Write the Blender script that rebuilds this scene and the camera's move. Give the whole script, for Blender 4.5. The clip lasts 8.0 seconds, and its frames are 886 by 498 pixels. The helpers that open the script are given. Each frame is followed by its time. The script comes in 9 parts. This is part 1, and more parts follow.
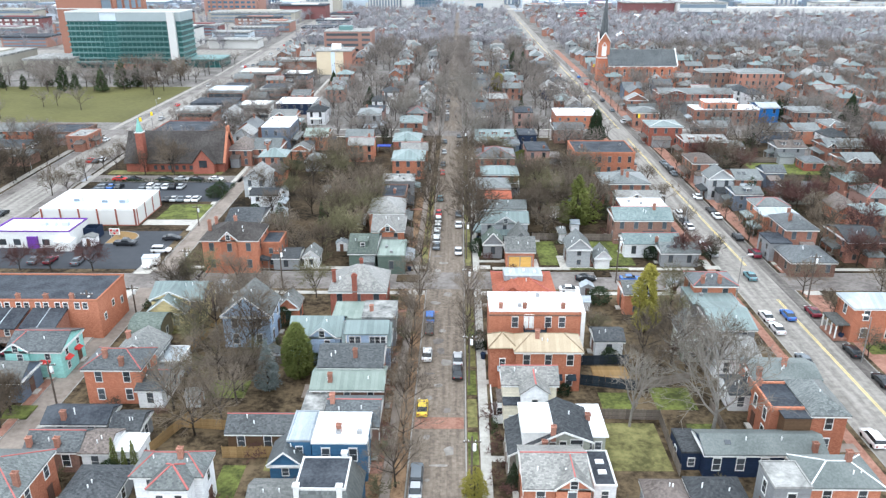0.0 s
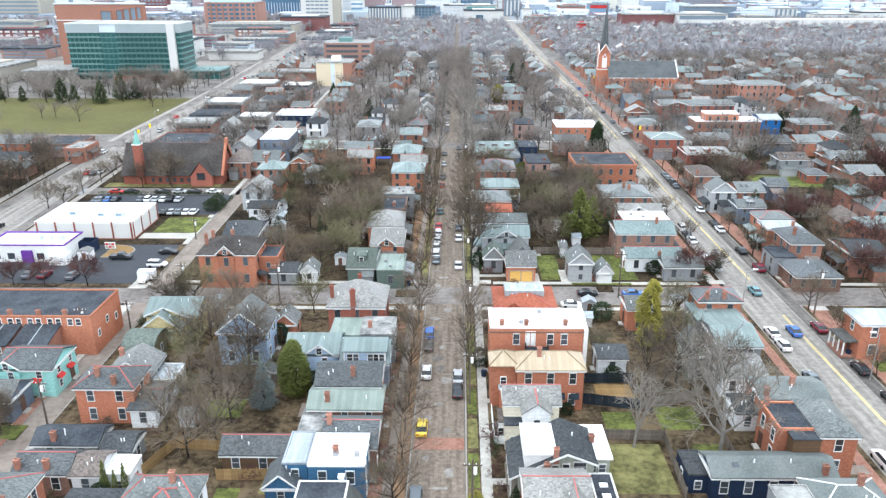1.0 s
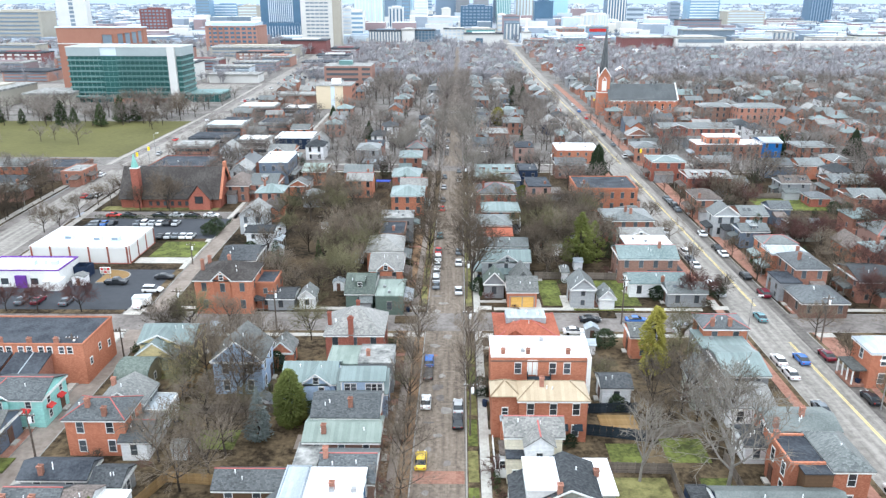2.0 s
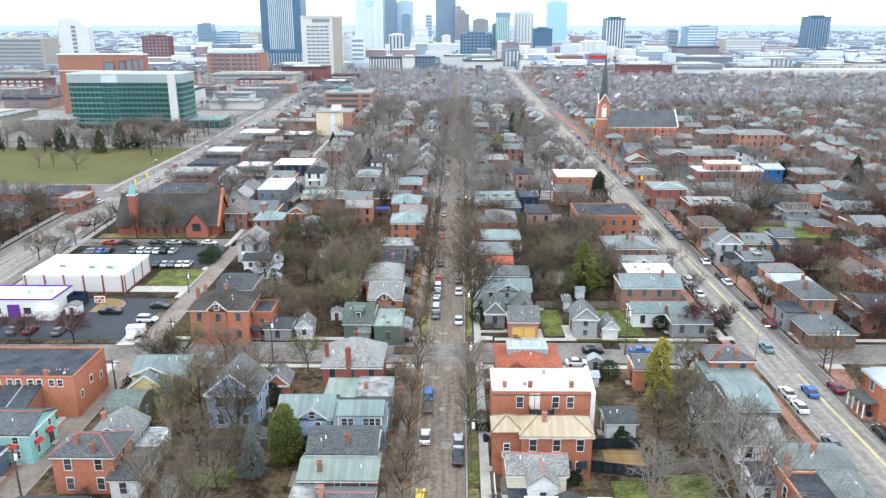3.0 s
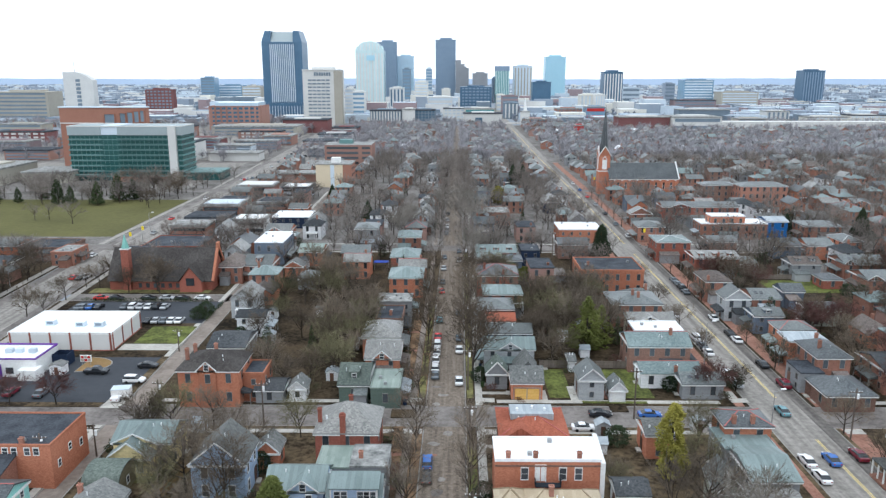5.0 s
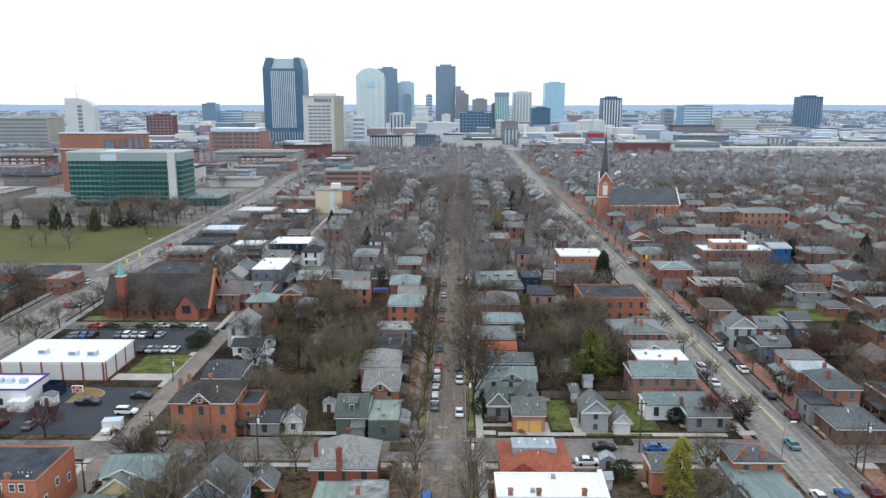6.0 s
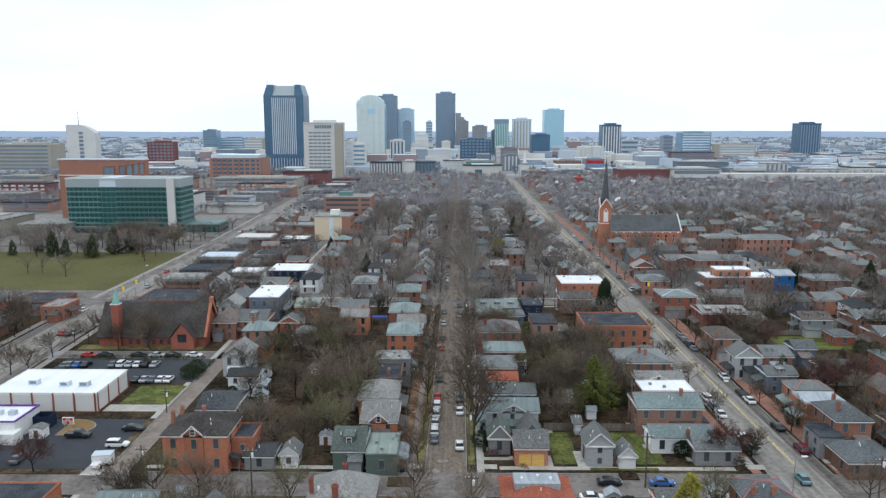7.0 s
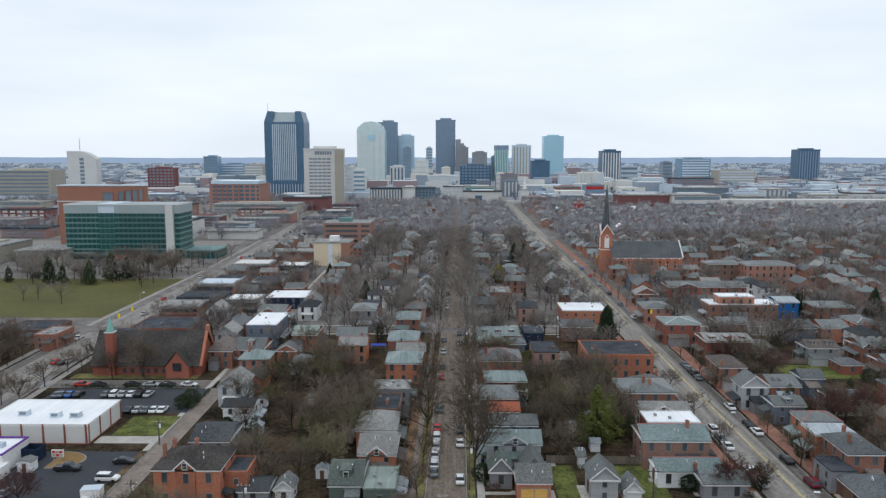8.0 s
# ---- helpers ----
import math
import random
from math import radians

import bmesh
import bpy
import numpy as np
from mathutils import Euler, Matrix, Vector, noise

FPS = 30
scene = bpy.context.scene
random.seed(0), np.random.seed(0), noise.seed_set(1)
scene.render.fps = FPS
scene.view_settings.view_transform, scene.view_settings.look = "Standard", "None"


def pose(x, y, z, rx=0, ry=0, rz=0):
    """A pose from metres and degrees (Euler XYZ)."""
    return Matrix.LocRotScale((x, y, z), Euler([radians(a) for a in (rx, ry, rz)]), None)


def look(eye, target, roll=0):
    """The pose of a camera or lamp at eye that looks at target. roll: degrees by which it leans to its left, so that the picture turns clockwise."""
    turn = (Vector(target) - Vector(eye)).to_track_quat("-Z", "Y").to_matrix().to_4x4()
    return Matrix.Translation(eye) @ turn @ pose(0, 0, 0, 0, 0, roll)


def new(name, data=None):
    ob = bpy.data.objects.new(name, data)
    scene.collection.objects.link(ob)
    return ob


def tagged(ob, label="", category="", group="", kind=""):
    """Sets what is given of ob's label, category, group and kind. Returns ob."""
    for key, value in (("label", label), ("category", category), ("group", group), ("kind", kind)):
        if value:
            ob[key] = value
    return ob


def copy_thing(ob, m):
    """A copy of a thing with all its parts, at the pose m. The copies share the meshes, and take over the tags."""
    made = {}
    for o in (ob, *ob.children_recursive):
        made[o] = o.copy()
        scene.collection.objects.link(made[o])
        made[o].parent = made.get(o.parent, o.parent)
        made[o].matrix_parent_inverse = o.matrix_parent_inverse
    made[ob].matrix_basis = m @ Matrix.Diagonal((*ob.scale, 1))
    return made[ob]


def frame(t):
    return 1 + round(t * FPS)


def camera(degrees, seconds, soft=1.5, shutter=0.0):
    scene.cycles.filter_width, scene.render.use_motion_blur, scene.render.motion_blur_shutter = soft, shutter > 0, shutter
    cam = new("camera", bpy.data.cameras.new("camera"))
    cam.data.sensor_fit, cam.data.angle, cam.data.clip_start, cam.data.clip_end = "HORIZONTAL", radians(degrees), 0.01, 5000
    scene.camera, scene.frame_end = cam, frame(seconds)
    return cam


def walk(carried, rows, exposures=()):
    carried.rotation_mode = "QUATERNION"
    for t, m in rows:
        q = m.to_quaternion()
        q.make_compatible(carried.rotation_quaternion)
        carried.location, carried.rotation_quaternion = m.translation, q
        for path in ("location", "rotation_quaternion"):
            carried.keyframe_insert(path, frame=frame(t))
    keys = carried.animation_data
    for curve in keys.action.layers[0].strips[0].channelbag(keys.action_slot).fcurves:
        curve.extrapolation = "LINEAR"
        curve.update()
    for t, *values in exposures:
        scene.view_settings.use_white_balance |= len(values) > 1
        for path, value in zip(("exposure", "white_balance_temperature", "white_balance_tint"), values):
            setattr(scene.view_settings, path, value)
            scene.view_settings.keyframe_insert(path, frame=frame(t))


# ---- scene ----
# ---- camera: a level flight up the brick street, tilting up from the roofs to the skyline ----
cam = camera(61.4, 8.0, soft=1.35)
ROWS = [
    (0, -2.11, 61.93, -21.36),
    (0.5, -0.95, 61.91, -21.12),
    (1, 0.24, 61.89, -20.56),
    (1.5, 1.46, 61.87, -19.80),
    (2, 2.71, 61.85, -18.92),
    (2.5, 3.98, 61.83, -17.97),
    (3, 5.28, 61.81, -16.99),
    (3.5, 6.60, 61.79, -16.02),
    (4, 7.95, 61.76, -15.05),
    (4.5, 9.31, 61.74, -14.10),
    (5, 10.68, 61.72, -13.15),
    (5.5, 12.07, 61.70, -12.20),
    (6, 13.48, 61.68, -11.23),
    (6.5, 14.89, 61.66, -10.25),
    (7, 16.30, 61.64, -9.25),
    (7.5, 17.73, 61.62, -8.25),
    (8, 19.15, 61.60, -7.28),
]
walk(cam, [(t, pose(0, y, z, 90 + p, 0, 0.6)) for t, y, z, p in ROWS],
     exposures=[(0.0, 1.14, 5740, 7), (1.5, 1.20, 5740, 7), (3.0, 1.02, 5740, 7), (4.5, 0.62, 5720, 7), (6.0, 0.22, 5740, 7), (7.0, 0.05, 5780, 7), (8.0, -0.21, 5840, 8)])

# ---- light: a bright overcast winter sky ----
world = bpy.data.worlds.new("overcast_sky")
world.use_nodes = True
scene.world = world
wn, wl = world.node_tree.nodes, world.node_tree.links
background = wn["Background"]
sky = wn.new("ShaderNodeTexSky")
sky.sky_type, sky.sun_disc = "NISHITA", False
sky.sun_elevation, sky.sun_rotation = radians(38), radians(200)
sky_scale = wn.new("ShaderNodeVectorMath")
sky_scale.operation = "SCALE"
sky_scale.inputs["Scale"].default_value = 0.10
wl.new(sky.outputs["Color"], sky_scale.inputs[0])
w_coord = wn.new("ShaderNodeTexCoord")
w_map = wn.new("ShaderNodeMapping")
w_map.inputs["Scale"].default_value = (1.0, 1.0, 5.0)
w_noise = wn.new("ShaderNodeTexNoise")
w_noise.inputs["Scale"].default_value = 2.2
w_noise.inputs["Detail"].default_value = 5.0
w_ramp = wn.new("ShaderNodeValToRGB")
w_ramp.color_ramp.elements[0].position, w_ramp.color_ramp.elements[0].color = 0.3, (0.98, 1.0, 1.02, 1)
w_ramp.color_ramp.elements[1].position, w_ramp.color_ramp.elements[1].color = 0.68, (1.20, 1.19, 1.17, 1)
wl.new(w_coord.outputs["Generated"], w_map.inputs["Vector"])
wl.new(w_map.outputs["Vector"], w_noise.inputs["Vector"])
wl.new(w_noise.outputs["Fac"], w_ramp.inputs["Fac"])
w_mix = wn.new("ShaderNodeMix")
w_mix.data_type = "RGBA"
w_mix.inputs["Factor"].default_value = 0.93
wl.new(sky_scale.outputs[0], w_mix.inputs["A"])
wl.new(w_ramp.outputs["Color"], w_mix.inputs["B"])
wl.new(w_mix.outputs["Result"], background.inputs["Color"])
background.inputs["Strength"].default_value = 1.0
sun = new("sun", bpy.data.lights.new("sun", "SUN"))
sun.data.energy, sun.data.angle, sun.data.color = 0.6, radians(25), (1.0, 0.96, 0.9)
sun.matrix_world = look((0, 0, 300), (60, 130, 0))


# ---- materials ----
M = {}


def material(name, dark, light, rough=0.8, pattern="", scale=1.0, big=0.08, metal=0.0, vary=0.0, tint=False, bump=0.3, spec=0.1, edge=0.12, streak=False):
    """A surface of two tones: fine grain, wide stains, and where asked courses of bricks, slates, boards or sheets."""
    if max(light) < 0.66:          # all but the pale tones are darkened evenly
        dark, light = tuple(0.78 * v for v in dark), tuple(0.78 * v for v in light)
    if pattern in ("slate", "seam"):
        spec, edge, scale = 0.3, max(edge, 0.2), scale * 2.2
    if not pattern and scale < 0.35 and bump < 0.35:
        edge = max(edge, 0.4)
    m = bpy.data.materials.new(name)
    m.use_nodes = True
    n, l = m.node_tree.nodes, m.node_tree.links
    b = n["Principled BSDF"]
    b.inputs["Roughness"].default_value, b.inputs["Metallic"].default_value = rough, metal
    b.inputs["Specular IOR Level"].default_value = spec
    coord = n.new("ShaderNodeTexCoord")
    fine, wide = n.new("ShaderNodeTexNoise"), n.new("ShaderNodeTexNoise")
    fine.inputs["Scale"].default_value, fine.inputs["Detail"].default_value = 2.4 * scale, 8.0
    fine.inputs["Roughness"].default_value = 0.65
    wide.inputs["Scale"].default_value, wide.inputs["Detail"].default_value = big, 4.0
    l.new(coord.outputs["Object"], fine.inputs["Vector"])
    geo = n.new("ShaderNodeNewGeometry")
    if streak:                     # wear along the wheel tracks
        along = n.new("ShaderNodeVectorMath")
        along.operation = "MULTIPLY"
        along.inputs[1].default_value = (7.0, 0.35, 1.0)
        l.new(geo.outputs["Position"], along.inputs[0])
        l.new(along.outputs["Vector"], wide.inputs["Vector"])
    else:
        l.new(geo.outputs["Position"], wide.inputs["Vector"])
    add = n.new("ShaderNodeMath")
    add.operation = "MULTIPLY_ADD"
    l.new(fine.outputs["Fac"], add.inputs[0])
    add.inputs[1].default_value = 0.5
    half = n.new("ShaderNodeMath")
    half.operation = "MULTIPLY"
    half.inputs[1].default_value = 0.5
    l.new(wide.outputs["Fac"], half.inputs[0])
    l.new(half.outputs[0], add.inputs[2])
    value = add.outputs[0]
    if pattern:
        sep, comb = n.new("ShaderNodeSeparateXYZ"), n.new("ShaderNodeCombineXYZ")
        l.new(coord.outputs["Object"], sep.inputs[0])
        total = n.new("ShaderNodeMath")
        total.operation = "ADD"
        l.new(sep.outputs["X"], total.inputs[0])
        l.new(sep.outputs["Y"], total.inputs[1])
        tex = n.new("ShaderNodeTexBrick")
        w, h, mortar = {"brick": (0.25, 0.08, 0.012), "slate": (0.30, 0.19, 0.012), "board": (6.0, 0.16, 0.018),
                        "seam": (0.55, 40.0, 0.03), "paver": (0.6, 0.6, 0.03), "shingle": (0.3, 0.22, 0.012)}[pattern]
        tex.inputs["Brick Width"].default_value, tex.inputs["Row Height"].default_value = w, h
        tex.inputs["Mortar Size"].default_value, tex.inputs["Scale"].default_value = mortar, 1.0
        tex.inputs["Color1"].default_value, tex.inputs["Color2"].default_value = (0.0, 0, 0, 1), (1, 1, 1, 1)
        tex.inputs["Mortar"].default_value = (0.25, 0.25, 0.25, 1)
        if pattern in ("brick", "board"):
            l.new(total.outputs[0], comb.inputs[0])
            l.new(sep.outputs["Z"], comb.inputs[1])
        else:
            l.new(sep.outputs["X"], comb.inputs[0])
            l.new(sep.outputs["Y"], comb.inputs[1])
        l.new(comb.outputs[0], tex.inputs["Vector"])
        mixv = n.new("ShaderNodeMix")
        mixv.inputs["Factor"].default_value = {"slate": 0.30, "shingle": 0.15, "brick": 0.22, "board": 0.12, "seam": 0.2, "paver": 0.12}[pattern]
        l.new(value, mixv.inputs["A"])
        l.new(tex.outputs["Color"], mixv.inputs["B"])
        value = mixv.outputs["Result"]
    ramp = n.new("ShaderNodeValToRGB")
    ramp.color_ramp.elements[0].position, ramp.color_ramp.elements[1].position = 0.5 - edge, 0.5 + edge
    ramp.color_ramp.elements[0].color, ramp.color_ramp.elements[1].color = (*dark, 1), (*light, 1)
    l.new(value, ramp.inputs["Fac"])
    colour = ramp.outputs["Color"]
    info = n.new("ShaderNodeObjectInfo")
    if tint:
        mul = n.new("ShaderNodeMix")
        mul.data_type, mul.blend_type = "RGBA", "MULTIPLY"
        mul.inputs["Factor"].default_value = 1.0
        l.new(colour, mul.inputs["A"])
        l.new(info.outputs["Color"], mul.inputs["B"])
        colour = mul.outputs["Result"]
    if vary:
        hsv, rng = n.new("ShaderNodeHueSaturation"), n.new("ShaderNodeMapRange")
        rng.inputs["To Min"].default_value, rng.inputs["To Max"].default_value = 1 - vary, 1 + vary
        l.new(info.outputs["Random"], rng.inputs["Value"])
        l.new(rng.outputs["Result"], hsv.inputs["Value"])
        l.new(colour, hsv.inputs["Color"])
        colour = hsv.outputs["Color"]
    l.new(colour, b.inputs["Base Color"])
    if bump:
        bp = n.new("ShaderNodeBump")
        bp.inputs["Strength"].default_value, bp.inputs["Distance"].default_value = bump, 0.03
        l.new(value, bp.inputs["Height"])
        l.new(bp.outputs["Normal"], b.inputs["Normal"])
    M[name] = m
    return m


def glass(name, colour, rough=0.08):
    m = material(name, colour, tuple(min(1, c * 1.5) for c in colour), rough, scale=0.3, bump=0.0, spec=0.6)
    return m


# walls
material("brick_orange", (0.43, 0.162, 0.096), (0.65, 0.285, 0.175), 0.85, "brick", vary=0.22)
material("brick_red", (0.28, 0.10, 0.07), (0.44, 0.165, 0.12), 0.85, "brick", vary=0.2)
material("brick_brown", (0.19, 0.115, 0.09), (0.36, 0.215, 0.165), 0.85, "brick", vary=0.2)
for key, c in (("white", (0.76, 0.77, 0.78)), ("cream", (0.74, 0.68, 0.54)), ("sage", (0.50, 0.52, 0.44)), ("grey", (0.33, 0.34, 0.35)),
               ("pale", (0.52, 0.54, 0.55)), ("blue", (0.07, 0.17, 0.30)), ("sky", (0.36, 0.46, 0.60)), ("navy", (0.025, 0.04, 0.08)),
               ("bright_blue", (0.03, 0.16, 0.45)), ("yellow", (0.68, 0.56, 0.30)), ("olive", (0.32, 0.28, 0.18)), ("aqua", (0.36, 0.68, 0.63)),
               ("slateblue", (0.17, 0.21, 0.27)), ("green", (0.15, 0.20, 0.17)), ("brown", (0.16, 0.10, 0.06))):
    material("wood_" + key, tuple(v * 0.78 for v in c), tuple(min(0.85, v * 1.12) for v in c), 0.7, "board", vary=0.08)
material("slate_wall", (0.11, 0.13, 0.15), (0.30, 0.32, 0.34), 0.6, "slate", vary=0.1)
# roofs
material("slate_pale", (0.145, 0.147, 0.14), (0.39, 0.378, 0.35), 0.38, "slate", vary=0.15, big=0.3)
material("slate_grey", (0.078, 0.088, 0.088), (0.225, 0.243, 0.235), 0.38, "slate", vary=0.2, big=0.25)
material("slate_dark", (0.042, 0.048, 0.053), (0.155, 0.168, 0.172), 0.38, "slate", vary=0.2, big=0.25)
material("slate_teal", (0.11, 0.16, 0.16), (0.30, 0.37, 0.36), 0.38, "slate", vary=0.15, big=0.25)
material("shingle_dark", (0.045, 0.05, 0.055), (0.12, 0.125, 0.13), 0.9, "shingle", vary=0.25)
material("felt_green", (0.13, 0.15, 0.145), (0.25, 0.272, 0.262), 0.8, scale=1.5, vary=0.06, big=0.2)
material("shingle_grey", (0.115, 0.123, 0.12), (0.27, 0.27, 0.258), 0.9, "shingle", vary=0.25)
material("shingle_brown", (0.10, 0.085, 0.075), (0.26, 0.22, 0.20), 0.9, "shingle", vary=0.25)
material("shingle_green", (0.08, 0.10, 0.09), (0.20, 0.23, 0.20), 0.9, "shingle", vary=0.15)
material("metal_white", (0.70, 0.72, 0.74), (0.88, 0.88, 0.88), 0.5, "seam", big=0.2, bump=0.15)
material("metal_grey", (0.30, 0.34, 0.37), (0.55, 0.60, 0.63), 0.45, "seam", vary=0.15, big=0.2, bump=0.15)
material("metal_teal", (0.135, 0.175, 0.17), (0.28, 0.345, 0.335), 0.45, "seam", vary=0.18, big=0.2, bump=0.15)
material("metal_green", (0.17, 0.22, 0.19), (0.36, 0.42, 0.37), 0.5, "seam", vary=0.12, big=0.3, bump=0.15)
material("metal_tan", (0.40, 0.31, 0.20), (0.62, 0.51, 0.36), 0.5, "seam", big=0.3, bump=0.15)
material("tile_terracotta", (0.28, 0.085, 0.05), (0.47, 0.16, 0.10), 0.8, "shingle", big=0.3)
material("tar_dark", (0.035, 0.04, 0.05), (0.10, 0.11, 0.125), 0.85, big=0.3, vary=0.1)
material("tar_pale", (0.15, 0.155, 0.15), (0.52, 0.515, 0.49), 0.85, big=0.4, scale=0.5, edge=0.13)
material("cap_red", (0.42, 0.12, 0.11), (0.60, 0.22, 0.20), 0.7)
material("cap_tan", (0.25, 0.19, 0.12), (0.38, 0.30, 0.20), 0.7)
# a duller orange brick, which also stands for haze on houses further off
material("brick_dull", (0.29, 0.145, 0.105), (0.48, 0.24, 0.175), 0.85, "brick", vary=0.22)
material("cap_white", (0.65, 0.66, 0.66), (0.85, 0.85, 0.85), 0.6)
material("trim_white", (0.62, 0.62, 0.60), (0.82, 0.82, 0.80), 0.6, vary=0.05)
material("trim_dull", (0.24, 0.225, 0.205), (0.42, 0.40, 0.37), 0.7, vary=0.2)
# base tone raised to hold some of the sky the panes reflect
material("pane", (0.035, 0.042, 0.05), (0.12, 0.135, 0.15), 0.08, scale=0.3, bump=0, spec=0.6, vary=0.6)
material("door_paint", (0.10, 0.06, 0.05), (0.22, 0.12, 0.08), 0.5, vary=0.3)
material("garage_yellow", (0.62, 0.36, 0.08), (0.78, 0.50, 0.16), 0.6, "board")
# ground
# kept very dark, so its colour holds the shade under the trees
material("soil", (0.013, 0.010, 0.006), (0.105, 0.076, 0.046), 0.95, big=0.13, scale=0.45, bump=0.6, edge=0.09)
# the same soil with distance haze put into a paler colour
material("soil_far_hazed", (0.12, 0.11, 0.10), (0.30, 0.28, 0.26), 0.95, big=0.1, scale=0.3, bump=0.4, edge=0.10)
material("yard", (0.034, 0.025, 0.016), (0.19, 0.142, 0.085), 0.95, big=0.2, scale=0.45, bump=0.6, edge=0.09)
# blue-grey because the haze over the distance is put into this colour
material("far_land_hazed", (0.242, 0.264, 0.297), (0.418, 0.446, 0.484), 0.95, big=0.012, scale=0.03, bump=0.0)
material("lawn", (0.062, 0.07, 0.026), (0.20, 0.225, 0.062), 0.95, big=0.3, scale=0.7, bump=0.5, edge=0.10)
material("park_grass", (0.06, 0.062, 0.028), (0.215, 0.20, 0.075), 0.95, big=0.035, scale=0.2, bump=0.3, edge=0.10)
material("lawn_dry", (0.10, 0.095, 0.04), (0.29, 0.27, 0.11), 0.95, big=0.25, scale=0.5, bump=0.5, edge=0.10)
material("leaf_litter", (0.10, 0.06, 0.035), (0.36, 0.235, 0.14), 0.95, big=0.4, scale=1.2, bump=0.6, edge=0.10)
material("paving_brick", (0.155, 0.126, 0.10), (0.335, 0.278, 0.225), 0.92, "paver", big=0.2, scale=0.8, edge=0.13, bump=0.15, streak=True)
material("asphalt", (0.14, 0.122, 0.112), (0.30, 0.272, 0.25), 0.7, big=0.15, scale=0.4, edge=0.11)
material("asphalt_pale", (0.215, 0.198, 0.178), (0.40, 0.372, 0.335), 0.7, big=0.13, scale=0.4, edge=0.10, streak=True)
material("asphalt_lane", (0.11, 0.098, 0.09), (0.24, 0.22, 0.20), 0.75, big=0.15, scale=0.4, edge=0.11, streak=True)
material("asphalt_fresh", (0.045, 0.05, 0.06), (0.10, 0.105, 0.115), 0.85, big=0.15, scale=0.3)
material("lane_gravel", (0.215, 0.178, 0.15), (0.37, 0.315, 0.27), 0.9, big=0.2, scale=0.4)
material("concrete", (0.42, 0.40, 0.36), (0.64, 0.61, 0.55), 0.85, "paver", big=0.25)
material("brick_walk", (0.28, 0.14, 0.10), (0.44, 0.25, 0.19), 0.9, "paver", big=0.3)
material("walk_worn", (0.29, 0.27, 0.24), (0.46, 0.43, 0.39), 0.88, "paver", big=0.25)
material("kerb_stone", (0.28, 0.27, 0.25), (0.43, 0.41, 0.38), 0.9)
material("line_yellow", (0.50, 0.39, 0.15), (0.70, 0.57, 0.28), 0.8)
# wood, plants
material("bark", (0.028, 0.022, 0.018), (0.10, 0.082, 0.068), 0.95, vary=0.25)
material("bark_pale", (0.19, 0.17, 0.15), (0.38, 0.355, 0.32), 0.9, vary=0.1)
material("twig", (0.07, 0.054, 0.04), (0.235, 0.188, 0.14), 0.95, vary=0.30, bump=0)
material("twig_ash", (0.105, 0.085, 0.065), (0.28, 0.23, 0.178), 0.95, vary=0.2, bump=0)
# paler copy of twig, with haze put into its colour
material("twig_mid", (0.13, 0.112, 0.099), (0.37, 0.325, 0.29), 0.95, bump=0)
material("twig_russet", (0.075, 0.036, 0.032), (0.18, 0.10, 0.088), 0.95, vary=0.15, bump=0)
# these two hold the haze of distance in a paler, bluer twig colour
material("twig_far_hazed", (0.238, 0.229, 0.243), (0.497, 0.481, 0.502), 0.95, bump=0)
material("twig_distant_hazed", (0.20, 0.225, 0.27), (0.34, 0.375, 0.44), 0.95, bump=0)
# brick dulled and paled to hold the haze of distance
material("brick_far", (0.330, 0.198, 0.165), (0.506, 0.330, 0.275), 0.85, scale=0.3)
material("twig_pale", (0.20, 0.18, 0.155), (0.33, 0.30, 0.26), 0.95, vary=0.1, bump=0)
material("twig_green", (0.095, 0.087, 0.05), (0.255, 0.232, 0.135), 0.95, vary=0.2, bump=0)
material("leaf_olive", (0.055, 0.072, 0.018), (0.19, 0.21, 0.062), 0.8, scale=2, vary=0.1, bump=0)
material("leaf_gold", (0.18, 0.165, 0.03), (0.40, 0.36, 0.08), 0.8, scale=2, vary=0.1, bump=0)
material("leaf_dark", (0.02, 0.035, 0.018), (0.065, 0.09, 0.045), 0.8, scale=2, vary=0.25, bump=0)
material("leaf_blue", (0.10, 0.125, 0.115), (0.28, 0.31, 0.30), 0.8, scale=2, vary=0.1, bump=0)
material("leaf_pine", (0.06, 0.075, 0.018), (0.20, 0.215, 0.06), 0.8, scale=2, vary=0.15, bump=0)
material("leaf_green", (0.08, 0.095, 0.02), (0.26, 0.27, 0.07), 0.8, scale=2, vary=0.15, bump=0)
material("hedge_green", (0.03, 0.05, 0.02), (0.09, 0.12, 0.05), 0.85, scale=2, vary=0.2, bump=0)
material("fence_wood", (0.16, 0.13, 0.11), (0.30, 0.26, 0.22), 0.9, "board", vary=0.2)
material("fence_dark", (0.02, 0.03, 0.04), (0.05, 0.06, 0.075), 0.8, "board", vary=0.2)
material("fence_gold", (0.30, 0.19, 0.08), (0.46, 0.31, 0.15), 0.9, "board", vary=0.15)
material("pole_wood", (0.10, 0.08, 0.065), (0.20, 0.165, 0.14), 0.9)
material("pole_metal", (0.35, 0.36, 0.36), (0.5, 0.5, 0.5), 0.5, metal=0.6)
material("lamp_head", (0.70, 0.72, 0.72), (0.85, 0.85, 0.85), 0.4)
# vehicles
paint = material("car_paint", (0.93, 0.93, 0.93), (1, 1, 1), 0.25, tint=True, bump=0, spec=0.5)
glass("car_glass", (0.02, 0.025, 0.03), 0.05)
material("tyre", (0.015, 0.015, 0.015), (0.03, 0.03, 0.03), 0.9)
material("car_lamp", (0.6, 0.6, 0.58), (0.8, 0.8, 0.78), 0.2)
